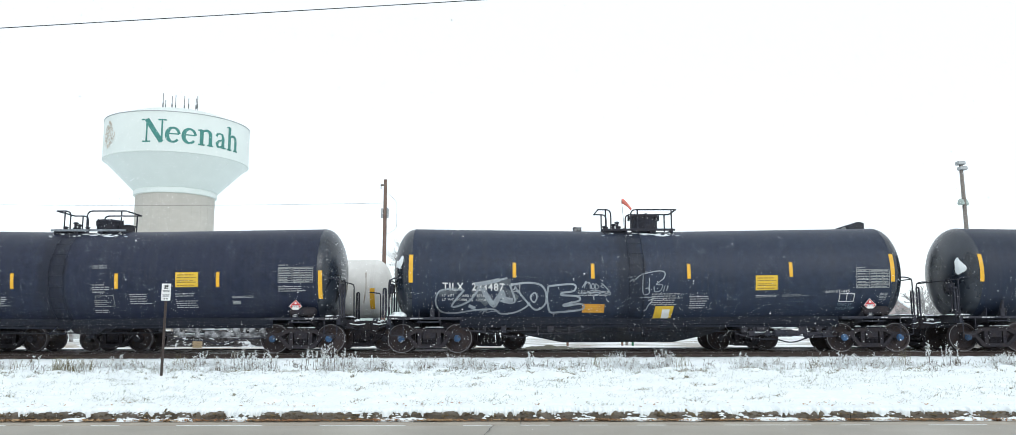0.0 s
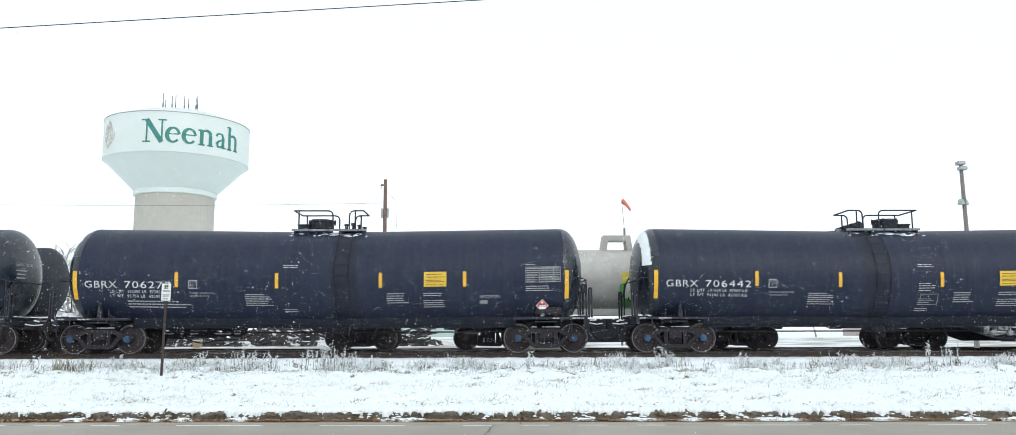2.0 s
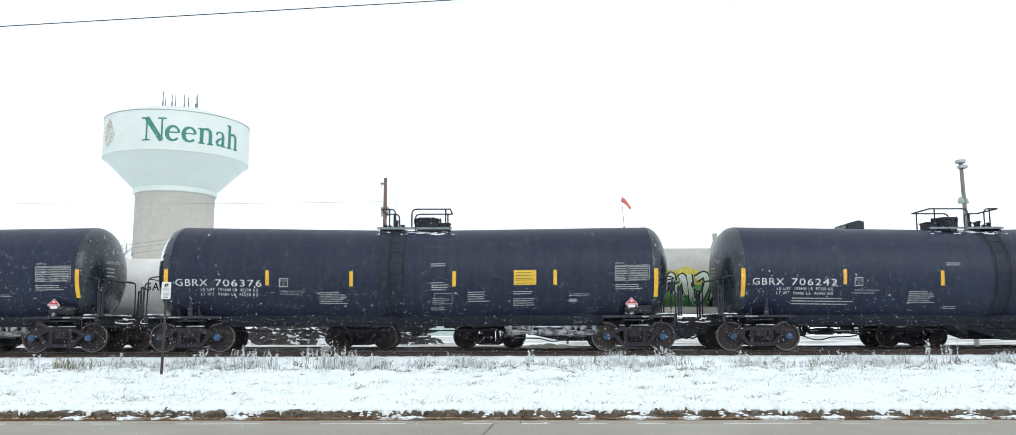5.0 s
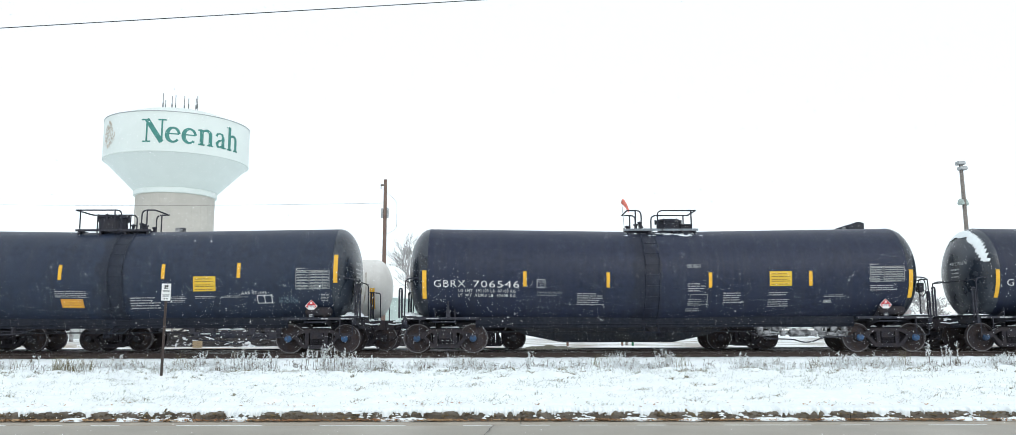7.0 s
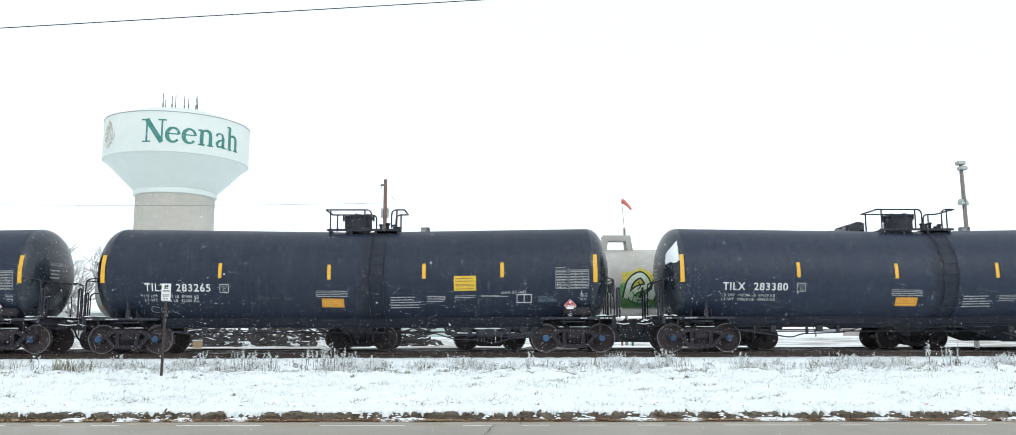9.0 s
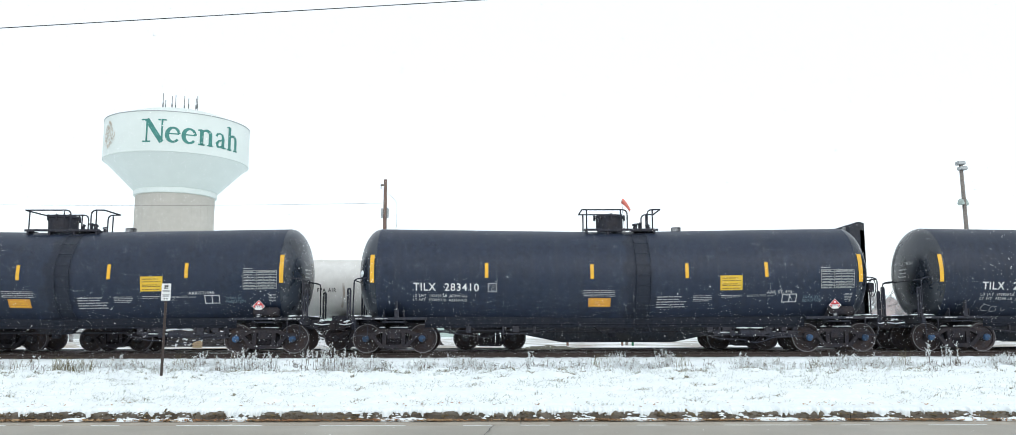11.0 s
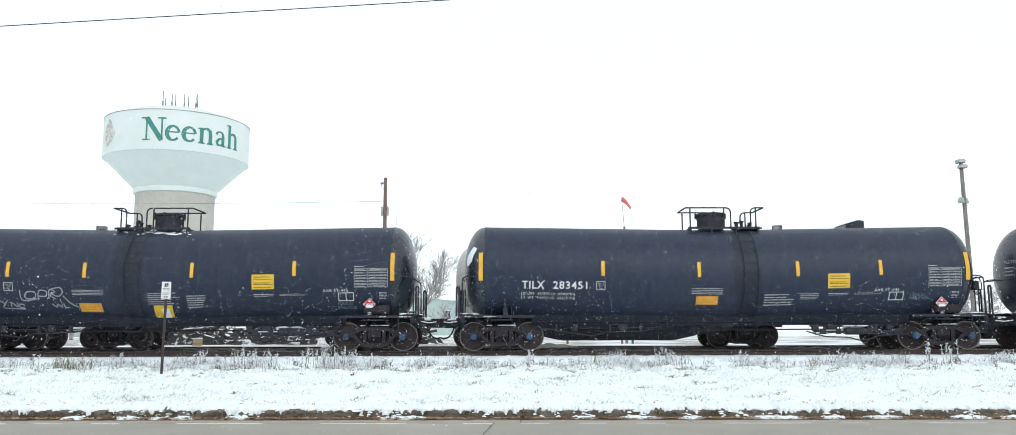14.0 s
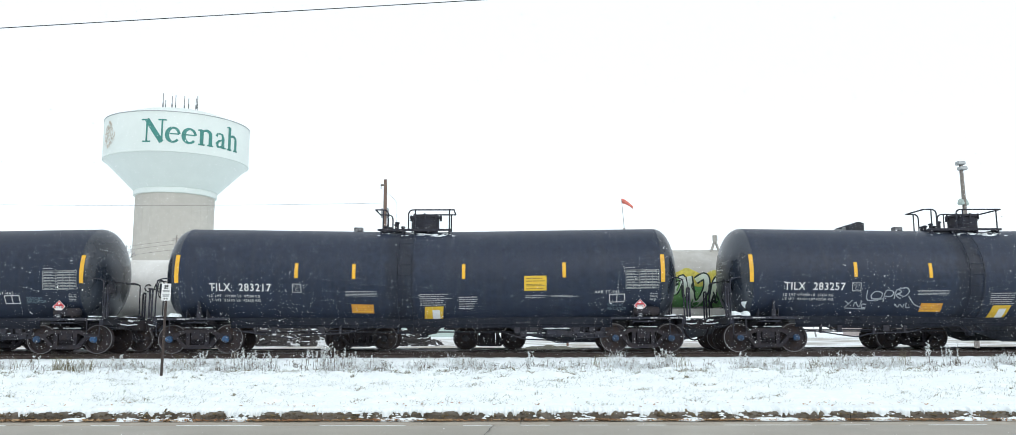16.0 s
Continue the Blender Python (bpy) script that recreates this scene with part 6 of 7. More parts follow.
# grey tank car with a painted side and a deep sill
def painted_tank_car(x):
    car = empty("parked_tank_car", pose(x, YARD_Y, YARD_TOP), "grey tank car with green graffiti standing on the siding", "tank car", "cars on the siding")
    r, zc, half = 1.2, 2.62, 5.55
    part("tank", small_tank_mesh(half, 0.5, r, zc), GREYTANK, car, "weathered grey tank", 40)
    parked_frame(car, half, (-4.75, 4.75))
    bm = bmesh.new()
    for y in (-1.2, 1.2):
        prism(bm, [(-6.0, 1.52), (6.0, 1.52), (6.0, 1.30), (-6.0, 1.30)], y - 0.04, y + 0.04)
    part("side_sill", bm, GREYTANK, car)
    bm = bmesh.new()
    for y in (-1.16, 1.16):
        prism(bm, [(-4.0, 1.16), (4.0, 1.16), (4.0, 0.80), (3.35, 0.56), (2.05, 0.29), (-2.05, 0.29), (-3.38, 0.56), (-4.0, 0.80)], y - 0.03, y + 0.03)
    belly = part("fishbelly_sill", bm, RUSTSTEEL, car)
    for u, w, z0 in ((-3.1, 0.05, 0.66), (-2.35, 0.04, 0.44), (-1.5, 0.05, 0.34), (-0.55, 0.05, 0.34), (0.15, 0.16, 0.62), (0.95, 0.05, 0.34), (1.7, 0.04, 0.34), (2.6, 0.05, 0.5), (3.2, 0.06, 0.66)):
        bm = bmesh.new()
        box(bm, u - w, u + w, -1.225, -1.192, z0, 1.10, 0.008)
        part("rib", bm, RUSTSTEEL, belly)
    bm = bmesh.new()
    box(bm, -2.1, 2.1, -1.27, -1.192, 0.30, 0.33, 0.006)
    part("lower_flange", bm, RUSTSTEEL, belly)
    bm = bmesh.new()
    box(bm, -4.0, 4.0, -1.28, -1.192, 1.11, 1.15, 0.006)
    part("upper_flange", bm, RUSTSTEEL, belly)
    for s in (-1, 1):
        bm = bmesh.new()
        prism(bm, [(-1.0, 1.30), (1.0, 1.30), (1.0, 1.75), (-1.0, 1.75)], s * 5.3 - 0.03, s * 5.3 + 0.03, "x")
        part("saddle", bm, GREYTANK, car)
    # a loading arch and a hatch on the crown
    bm = bmesh.new()
    prism(bm, [(-0.62, 3.75), (-0.52, 4.36), (0.52, 4.36), (0.62, 3.75), (0.40, 3.75), (0.34, 4.16), (-0.34, 4.16), (-0.40, 3.75)], -0.35, 0.35)
    part("hatch_frame", bm, GREYTANK, car, "grey arched hatch frame").location = (0.15, 0, 0)
    bm = bmesh.new()
    tube(bm, [(3.6, -0.5, 3.3), (3.9, -0.5, 4.15)], 0.05, 6)
    tube(bm, [(4.2, -0.5, 3.3), (3.9, -0.5, 4.15)], 0.05, 6)
    box(bm, 3.82, 4.0, -0.55, -0.45, 4.1, 4.35, 0.02)
    tube(bm, [(3.5, -0.55, 3.3), (4.3, -0.55, 3.3)], 0.03, 6)
    part("vent", bm, GREYTANK, car)
    # graffiti
    part("painted_field", side_patch(0.1, 5.9, 1.58, 2.35, r, zc, 0.006, 1.0, 0.25), GREEN, car, "green sprayed field")
    part("painted_field", side_patch(0.2, 5.85, 2.15, 2.92, r, zc, 0.004, 2.0, 0.3), OCHRE, car, "yellow sprayed field")
    shapes = (
        ((0.35, 2.15), (0.5, 2.7), (0.9, 2.95), (1.15, 2.6), (0.75, 2.45), (0.55, 2.2), (1.0, 2.1), (1.35, 2.4)),
        ((1.3, 2.1), (1.55, 2.85), (1.7, 2.3), (2.05, 2.9), (2.15, 2.35), (2.45, 2.85), (2.6, 2.2)),
        ((2.7, 2.9), (2.85, 2.1), (3.1, 2.0), (3.35, 2.5), (3.3, 2.9), (2.95, 2.75)),
        ((3.6, 2.0), (3.7, 2.7), (4.1, 2.95), (4.4, 2.7), (4.0, 2.45), (4.4, 2.1), (4.75, 2.3)),
        ((4.75, 2.0), (4.9, 2.6), (5.2, 2.85), (5.05, 2.3), (5.45, 2.1), (5.55, 2.7)))
    for pts in shapes:
        line = smooth_line([(a, 2.72 - (2.90 - b) * 1.08) for a, b in pts], 8)
        part("painted_outline", side_ribbon(line, 0.30, r, zc, 0.010), DARKSPRAY, car, "dark outline of sprayed letters")
        part("painted_letter", side_ribbon(line, 0.18, r, zc, 0.014), LETTERFILL, car, "pale sprayed letters")
    drip = random.Random(6)
    for k in range(26):
        a, b = drip.uniform(0.3, 5.7), drip.uniform(1.75, 2.7)
        line = smooth_line([(a, b), (a + drip.uniform(-0.12, 0.12), b - 0.15), (a + drip.uniform(-0.2, 0.2), b - drip.uniform(0.25, 0.55))], 5)
        part("painted_stroke", side_ribbon(line, drip.uniform(0.03, 0.08), r, zc, 0.018), DARKSPRAY if k % 3 else GREEN, car)
    return car


def black_tank_car(x):
    car = empty("parked_tank_car", pose(x, YARD_Y, YARD_TOP), "black tank car standing on the siding", "tank car", "cars on the siding")
    r, zc, half = 1.32, 2.62, 6.4
    part("tank", small_tank_mesh(half, 0.55, r, zc), RUSTSTEEL, car, "black tank", 40)
    parked_frame(car, half, (-5.6, 5.6))
    return car


def bulkhead_flat_car(x):
    """x: the near end. An empty flat car with a tall ribbed bulkhead at each end."""
    car = empty("bulkhead_flat_car", pose(x, YARD_Y, YARD_TOP), "empty black flat car with a tall ribbed bulkhead", "flat car", "cars on the siding")
    bm = bmesh.new()
    box(bm, 0.0, 19.0, -1.4, 1.4, 1.0, 1.16, 0.015)
    part("deck", bm, RUSTSTEEL, car)
    bm = bmesh.new()
    for y in (-1.36, 1.36):
        prism(bm, [(0.0, 1.02), (19.0, 1.02), (19.0, 0.80), (15.4, 0.78), (13.6, 0.28), (5.4, 0.28), (3.9, 0.78), (0, 0.80)], y - 0.03, y + 0.03)
    part("side_sill", bm, RUSTSTEEL, car)
    part("sill_writing", block_flat(3.2, 5.0, 0.82, 0.98, -1.395), DIM, car)
    for e in (0.0, 18.44):
        bm = bmesh.new()
        prism(bm, [(-1.27, 1.16), (-1.27, 4.45), (-1.05, 4.78), (1.05, 4.78), (1.27, 4.45), (1.27, 1.16)], e + 0.40, e + 0.56, "x")
        for y in (-1.27, 1.23):
            prism(bm, [(e, 1.16), (e + 0.02, 4.55), (e + 0.22, 4.72), (e + 0.56, 4.72), (e + 0.56, 1.16)], y, y + 0.04)
        b = part("bulkhead", bm, RUSTSTEEL, car, "tall black steel bulkhead")
        for y in (-0.85, -0.5, 0.1, 0.75):
            bm = bmesh.new()
            box(bm, e + 0.05, e + 0.40, y - 0.04, y + 0.04, 1.16, 4.65, 0.008)
            part("rib", bm, RUSTSTEEL if abs(y + 0.85) < 0.01 or y > 0.5 else GREYBEAM, b)
        bm = bmesh.new()
        box(bm, e + 0.10, e + 0.14, -0.95, -0.52, 1.2, 2.6, 0.01)
        part("panel", bm, GREYBEAM, b)
        bm = bmesh.new()
        for k in range(8):
            tube(bm, [(e + 0.02, 0.80, 1.4 + k * 0.4), (e + 0.02, 1.22, 1.4 + k * 0.4)], 0.014, 4)
        for k in range(3):
            tube(bm, [(e + 0.02, -1.2, 1.4 + k * 0.4), (e + 0.02, -0.85, 1.4 + k * 0.4)], 0.014, 4)
        part("rung", bm, GREYBEAM, b)
    bm = bmesh.new()
    box(bm, -0.45, 0.0, -0.12, 0.12, 0.76, 1.0, 0.03)
    part("coupler", bm, CAST, car)
    add_truck(car, 2.35, STEEL)
    add_truck(car, 16.6, STEEL)
    return car


def block_flat(x0, x1, z0, z1, y):
    bm = bmesh.new()
    u, k = x0, 0
    while u < x1:
        w = 0.14
        for a, b in ((u, u + 0.05), (u + 0.09, u + w)):
            bm.faces.new([bm.verts.new(p) for p in ((a, y, z0), (b, y, z0), (b, y, z1), (a, y, z1))])
        u += 0.22 + (0.35 if k == 3 else 0)
        k += 1
    return bm


white_tank_car(-9.65)
painted_tank_car(4.45)
black_tank_car(-23.7)
bulkhead_flat_car(13.25)


# ---- beyond the tracks ----
TOWERWHITE = mat("white_tower_paint", (0.69, 0.745, 0.715), 0.5, grain=0.6, vary=0.03, bump=0.0, patches=0.12, patch=(0.63, 0.685, 0.655), amount=0.4, edge=0.3)
TOWERSTONE = mat("tower_concrete", (0.50, 0.475, 0.43), 0.9, grain=1.2, vary=0.06, bump=0.1, patches=0.25, patch=(0.43, 0.41, 0.37), amount=0.42, edge=0.3)
TOWERGREEN = mat("tower_lettering", (0.05, 0.22, 0.19), 0.5, grain=2, vary=0.12, bump=0, patches=0.8)
TOWERTAN = mat("tower_emblem", (0.50, 0.44, 0.36), 0.6, grain=2, vary=0.2, bump=0)
POLEWOOD = mat("pole_wood", (0.17, 0.115, 0.095), 0.9, grain=14, vary=0.35, bump=0.4, patches=1.5, patch=(0.20, 0.15, 0.12), amount=0.42)
GREYWOOD = mat("grey_pole_wood", (0.25, 0.225, 0.205), 0.9, grain=14, vary=0.35, bump=0.4, patches=1.5)
BARK = mat("frosted_bark", (0.20, 0.18, 0.17), 0.9, grain=8, vary=0.35, bump=0.3, patches=3, patch=(0.55, 0.57, 0.58), amount=0.45, edge=0.15)
WIRE = mat("cable", (0.03, 0.03, 0.035), 0.6, grain=5, vary=0.1, bump=0)
SIGNPOST = mat("rusty_post", (0.045, 0.032, 0.028), 0.8, grain=30, vary=0.4, bump=0.3, patches=6)
SOCK = mat("red_windsock", (0.74, 0.22, 0.17), 0.8, grain=8, vary=0.2, bump=0.2, patches=3)
# House wall made paler, putting distance haze into its colour.
HAZEDRED = mat("hazed_brown_red_siding", (0.46, 0.39, 0.375), 0.9, grain=6, vary=0.2, bump=0.2, patches=0.8)
GREENWALL = mat("pale_green_siding", (0.42, 0.50, 0.47), 0.8, grain=6, vary=0.1, bump=0.2, patches=0.8)
GREYWALL = mat("grey_wall", (0.50, 0.51, 0.50), 0.8, grain=6, vary=0.1, bump=0.2, patches=0.8)
GLASS = mat("dark_window", (0.04, 0.05, 0.06), 0.15, grain=3, vary=0.2, bump=0)
AERIAL = mat("dull_aerial_metal", (0.20, 0.21, 0.215), 0.6, 0.2, grain=10, vary=0.2, bump=0.1)
STEELGREY = mat("galvanised_steel", (0.40, 0.42, 0.43), 0.5, 0.6, grain=10, vary=0.2, bump=0.1)


def pen(bm, pts, widths):
    """A flat stroke whose width changes along it."""
    p = [Vector((a, 0, b)) for a, b in pts]
    rows = []
    for k, q in enumerate(p):
        d = (p[min(k + 1, len(p) - 1)] - p[max(k - 1, 0)]).normalized()
        w = widths[0] + (widths[1] - widths[0]) * k / (len(p) - 1) if len(widths) == 2 else widths[k]
        n = Vector((-d.z, 0, d.x)) * w / 2
        rows.append([bm.verts.new(q - n), bm.verts.new(q + n)])
    for a, b in zip(rows, rows[1:]):
        bm.faces.new((a[0], a[1], b[1], b[0]))


def tower_letters(width, height):
    """The town's name in a bold serif hand, built stroke by stroke."""
    bm = bmesh.new()
    def serif(x, z, w=0.42):
        pen(bm, [(x - w / 2, z), (x + w / 2, z)], (0.09, 0.09))
    def letter_n(x, tall=1.0):
        pen(bm, [(x + 0.22, 0), (x + 0.22, tall)], (0.24, 0.24))
        arc = [(x + 0.22 + 0.56 * t, 0.72 + 0.26 * math.sin(math.pi * (0.1 + 0.75 * t))) for t in np.linspace(0, 1, 8)]
        pen(bm, [*arc, (x + 0.80, 0.6), (x + 0.80, 0)], (0.08, 0.10, 0.12, 0.14, 0.17, 0.19, 0.21, 0.23, 0.24, 0.24))
        serif(x + 0.22, 0.045), serif(x + 0.80, 0.045)
        pen(bm, [(x - 0.02, tall - 0.06), (x + 0.2, tall - 0.03)], (0.08, 0.10))
    def letter_e(x):
        pen(bm, [(x + 0.10, 0.56), (x + 0.82, 0.56)], (0.08, 0.08))
        a = np.linspace(0.12, 5.6, 22)
        pts = [(x + 0.47 + 0.36 * math.cos(t), 0.50 + 0.44 * math.sin(t)) for t in a]
        pen(bm, pts, [0.12 + 0.14 * max(0, -math.cos(t)) + 0.05 * max(0, math.cos(t)) for t in a])
    def letter_a(x):
        pen(bm, [(x + 0.66, 0.02), (x + 0.66, 0.70)], (0.23, 0.23))
        pen(bm, [(x + 0.66, 0.68), (x + 0.60, 0.88), (x + 0.42, 0.95), (x + 0.22, 0.88), (x + 0.16, 0.74)], (0.22, 0.16, 0.09, 0.13, 0.18))
        pen(bm, [(x + 0.62, 0.56), (x + 0.35, 0.46), (x + 0.20, 0.28), (x + 0.28, 0.09), (x + 0.45, 0.08), (x + 0.62, 0.22)], (0.08, 0.14, 0.22, 0.17, 0.10, 0.08))
        pen(bm, [(x + 0.66, 0.06), (x + 0.90, 0.06)], (0.14, 0.07))
    pen(bm, [(0.24, 0), (0.24, 1.45)], (0.11, 0.11))
    pen(bm, [(0.22, 1.43), (1.18, 0.02)], (0.30, 0.30))
    pen(bm, [(1.18, 0), (1.18, 1.45)], (0.11, 0.11))
    serif(0.24, 0.045, 0.5), serif(0.12, 1.405, 0.5), serif(1.18, 1.405, 0.5)
    letter_e(1.38), letter_e(2.36), letter_n(3.36), letter_a(4.42), letter_n(5.40, 1.52)
    for v in bm.verts:
        v.co = (v.co.x / 6.4 * width - width / 2, 0, v.co.z / 1.45 * height)
    return bm


FACING = 0.60
BOWL = 11.35


def bend(bm, centre, z0, lift):
    """Lays flat letters round the bowl."""
    for k in range(1, 64):
        bmesh.ops.bisect_plane(bm, geom=bm.verts[:] + bm.edges[:] + bm.faces[:], plane_co=(-9.6 + k * 0.3, 0, 0), plane_no=(1, 0, 0))
    for v in bm.verts:
        a = centre + v.co.x / BOWL
        v.co = ((BOWL + lift) * math.sin(a), -(BOWL + lift) * math.cos(a), z0 + v.co.z)
    return bm


def water_tower(x, y):
    ob = empty("water_tower", pose(x, y, 0.75), "white water tower with green lettering on a concrete shaft", "water tower")
    shaft = 6.15
    bm = bmesh.new()
    lathe(bm, [(shaft, 0), (shaft, 8), (shaft, 16), (shaft, 23.3)], "z", 64)
    part("shaft", bm, TOWERSTONE, ob, "pale concrete shaft with form joints", 30)
    for k in range(16):
        bm = bmesh.new()
        z = 1.2 + k * 1.35
        lathe(bm, [(shaft - 0.02, z), (shaft + 0.02, z + 0.01), (shaft + 0.02, z + 0.05), (shaft - 0.02, z + 0.06)], "z", 64, caps=False)
        part("form_ring", bm, TOWERSTONE, ob)
    for k in range(24):
        a = k * math.pi / 12
        bm = bmesh.new()
        tube(bm, [(shaft * math.sin(a), -shaft * math.cos(a), 0), (shaft * math.sin(a), -shaft * math.cos(a), 22.6)], 0.03, 4)
        part("form_joint", bm, TOWERSTONE, ob)
    bm = bmesh.new()
    lathe(bm, [(shaft, 23.0), (shaft + 0.30, 23.05), (shaft + 0.34, 23.15), (shaft + 0.34, 23.8), (shaft + 0.2, 23.95)], "z", 64, caps=False)
    part("collar", bm, TOWERWHITE, ob, smooth=50)
    bm = bmesh.new()
    lathe(bm, [(shaft - 0.1, 23.7), (shaft + 0.4, 23.95), (11.15, 28.6)], "z", 96, caps=False)
    part("cone", bm, TOWERWHITE, ob, "white conical bowl underside", 20)
    bm = bmesh.new()
    lathe(bm, [(11.1, 28.55), (BOWL + 0.03, 28.6), (BOWL + 0.03, 28.78), (BOWL, 28.82), (BOWL, 34.8), (BOWL - 0.1, 35.0)], "z", 96, caps=False)
    part("bowl_wall", bm, TOWERWHITE, ob, "white bowl wall", 30)
    bm = bmesh.new()
    lathe(bm, [(BOWL - 0.05, 34.95), (9.0, 35.9), (7, 36.6), (5, 37.15), (3, 37.5), (0.2, 37.8)], "z", 96, caps=True)
    part("roof", bm, TOWERWHITE, ob, "shallow domed roof", 30)
    bm = bmesh.new()
    lathe(bm, [(BOWL + 0.01, 34.86), (BOWL + 0.06, 34.88), (BOWL + 0.06, 34.97), (BOWL - 0.05, 34.99)], "z", 96, caps=False)
    part("eave_ring", bm, STEELGREY, ob)
    part("lettering", bend(tower_letters(15.6, 3.65), FACING - 0.015, 29.95, 0.03), TOWERGREEN, ob, "dark green lettering Neenah")
    # tan tree emblem of many small leaves
    rnd = random.Random(3)
    bm = bmesh.new()
    for _ in range(190):
        a, h = rnd.uniform(-1, 1), rnd.random()
        w = 1.9 * math.sin(math.pi * min(1, 0.25 + 0.72 * h)) if h > 0.12 else 0.5
        u, z, s = a * w, 0.3 + h * 4.3, rnd.uniform(0.08, 0.2)
        bm.faces.new([bm.verts.new((u + s * c, 0, z + s * d)) for c, d in ((-1, 0), (0, -0.8), (1, 0), (0, 0.8))])
    tagged(part("emblem", bend(bm, FACING - 1.35, 29.4, 0.03), TOWERTAN, ob, "tan tree emblem"), kind="stuff")
    for k, (u, v, h) in enumerate(((-2.3, -1.5, 2.3), (-2.0, -1.2, 1.2), (-1.0, 0.5, 2.5), (-0.6, -2.0, 1.6), (0.6, 0.2, 2.3), (2.2, -2.2, 1.2), (3.0, -1.0, 1.5), (3.3, -1.2, 1.9))):
        bm = bmesh.new()
        tube(bm, [(u, v, 37.0), (u, v, 38.25 + h)], 0.06, 5)
        box(bm, u - 0.10, u + 0.10, v - 0.06, v + 0.06, 37.6 + h * 0.2, 37.9 + h * 0.45, 0.02)
        part("aerial", bm, AERIAL, ob)
    bm = bmesh.new()
    tube(bm, [(-2.4, -1.6, 37.75), (0.8, -1.6, 37.75)], 0.03, 4)
    part("aerial_rail", bm, STEELGREY, ob)
    return ob


def tree_meshes(h, seed, spread, depth, thick):
    rnd = random.Random(seed)
    trunk, twigs = bmesh.new(), ([], [])
    def twig(pts, r):
        verts, faces = twigs
        o = len(verts)
        for k, p in enumerate(pts):
            w = r * (1 - 0.5 * k / (len(pts) - 1))
            verts.extend(((p.x - w, p.y, p.z - w * 0.5), (p.x + w, p.y, p.z - w * 0.5), (p.x, p.y + w * 0.3, p.z + w)))
        for k in range(len(pts) - 1):
            for i in range(3):
                j = (i + 1) % 3
                faces.append((o + k * 3 + i, o + k * 3 + j, o + k * 3 + 3 + j, o + k * 3 + 3 + i))
    def grow(p, d, length, r, level):
        pts, q, e = [p], p.copy(), d.copy()
        for _ in range(3):
            e = (e + Vector((rnd.gauss(0, 0.13), rnd.gauss(0, 0.13), rnd.gauss(0.02, 0.07)))).normalized()
            q = q + e * length / 3
            pts.append(q.copy())
        if level >= depth - 1:
            tube(trunk, pts, r, 6, r * 0.62)
        else:
            twig(pts, max(r, thick))
        if level == 0:
            return
        for k in range(rnd.randint(3, 4)):
            t = 1.0 if k == 0 else rnd.uniform(0.3, 1.0)
            n = min(2, int(t * 3))
            b = pts[n].lerp(pts[n + 1], t * 3 - n)
            side = Vector((rnd.gauss(0, 1), rnd.gauss(0, 1), rnd.gauss(0.15, 0.45))).normalized()
            grow(b, (e + side * (spread + 0.45 * rnd.random())).normalized(), length * rnd.uniform(0.6, 0.82), r * 0.56, level - 1)
    grow(Vector((0, 0, 0)), Vector((0, 0, 1)), h * 0.30, h * 0.017, depth)
    me = bpy.data.meshes.new("crown")
    me.from_pydata(twigs[0], [], twigs[1])
    m2 = bpy.data.meshes.new("trunk")
    trunk.to_mesh(m2)
    trunk.free()
    return m2, me


def tree(x, y, meshes, turn=0, size=1.0, label="bare tree dusted with frost"):
    ob = empty("tree", pose(x, y, 0.72, 0, 0, turn) @ Matrix.Diagonal((size, size, size, 1)), label, "tree", "bare trees")
    link("trunk", meshes[0], BARK, ob)
    link("crown", meshes[1], BARK, ob, "fine frosted twigs")
    return ob


def utility_pole(x, y, h, r, material, label, fittings, lean=0.0):
    ob = empty("utility_pole", pose(x, y, 0.7, 0, lean, 0), label, "utility pole", "poles beyond the tracks")
    bm = bmesh.new()
    lathe(bm, [(r * 1.15, 0), (r, h * 0.4), (r * 0.8, h)], "z", 12)
    part("pole", bm, material, ob, smooth=40)
    fittings(ob, h, r)
    return ob


def first_pole(ob, h, r):
    bm = bmesh.new()
    box(bm, -0.36, 0.05, -0.10, 0.10, h - 0.48, h - 0.36, 0.02)
    tube(bm, [(-0.33, 0, h - 0.48), (-0.33, 0, h - 0.7)], 0.03, 5)
    part("lamp_arm", bm, GREYWOOD, ob)
    bm = bmesh.new()
    for s in (-1, 1):
        lathe(bm, [(0.07, h - 2.95), (0.085, h - 2.87), (0.085, h - 2.28), (0.05, h - 2.2)], "z", 10, (s * 0.21, -0.08, 0))
    part("transformer", bm, STEELGREY, ob, "pair of grey cans")
    bm = bmesh.new()
    tube(bm, rounded([(0.12, -0.1, h - 1.0), (0.9, -0.1, h - 1.7), (0.9, -0.1, h - 3.8), (0.1, -0.1, h - 4.2)], 0.3), 0.008, 4)
    part("drop_cable", bm, WIRE, ob)


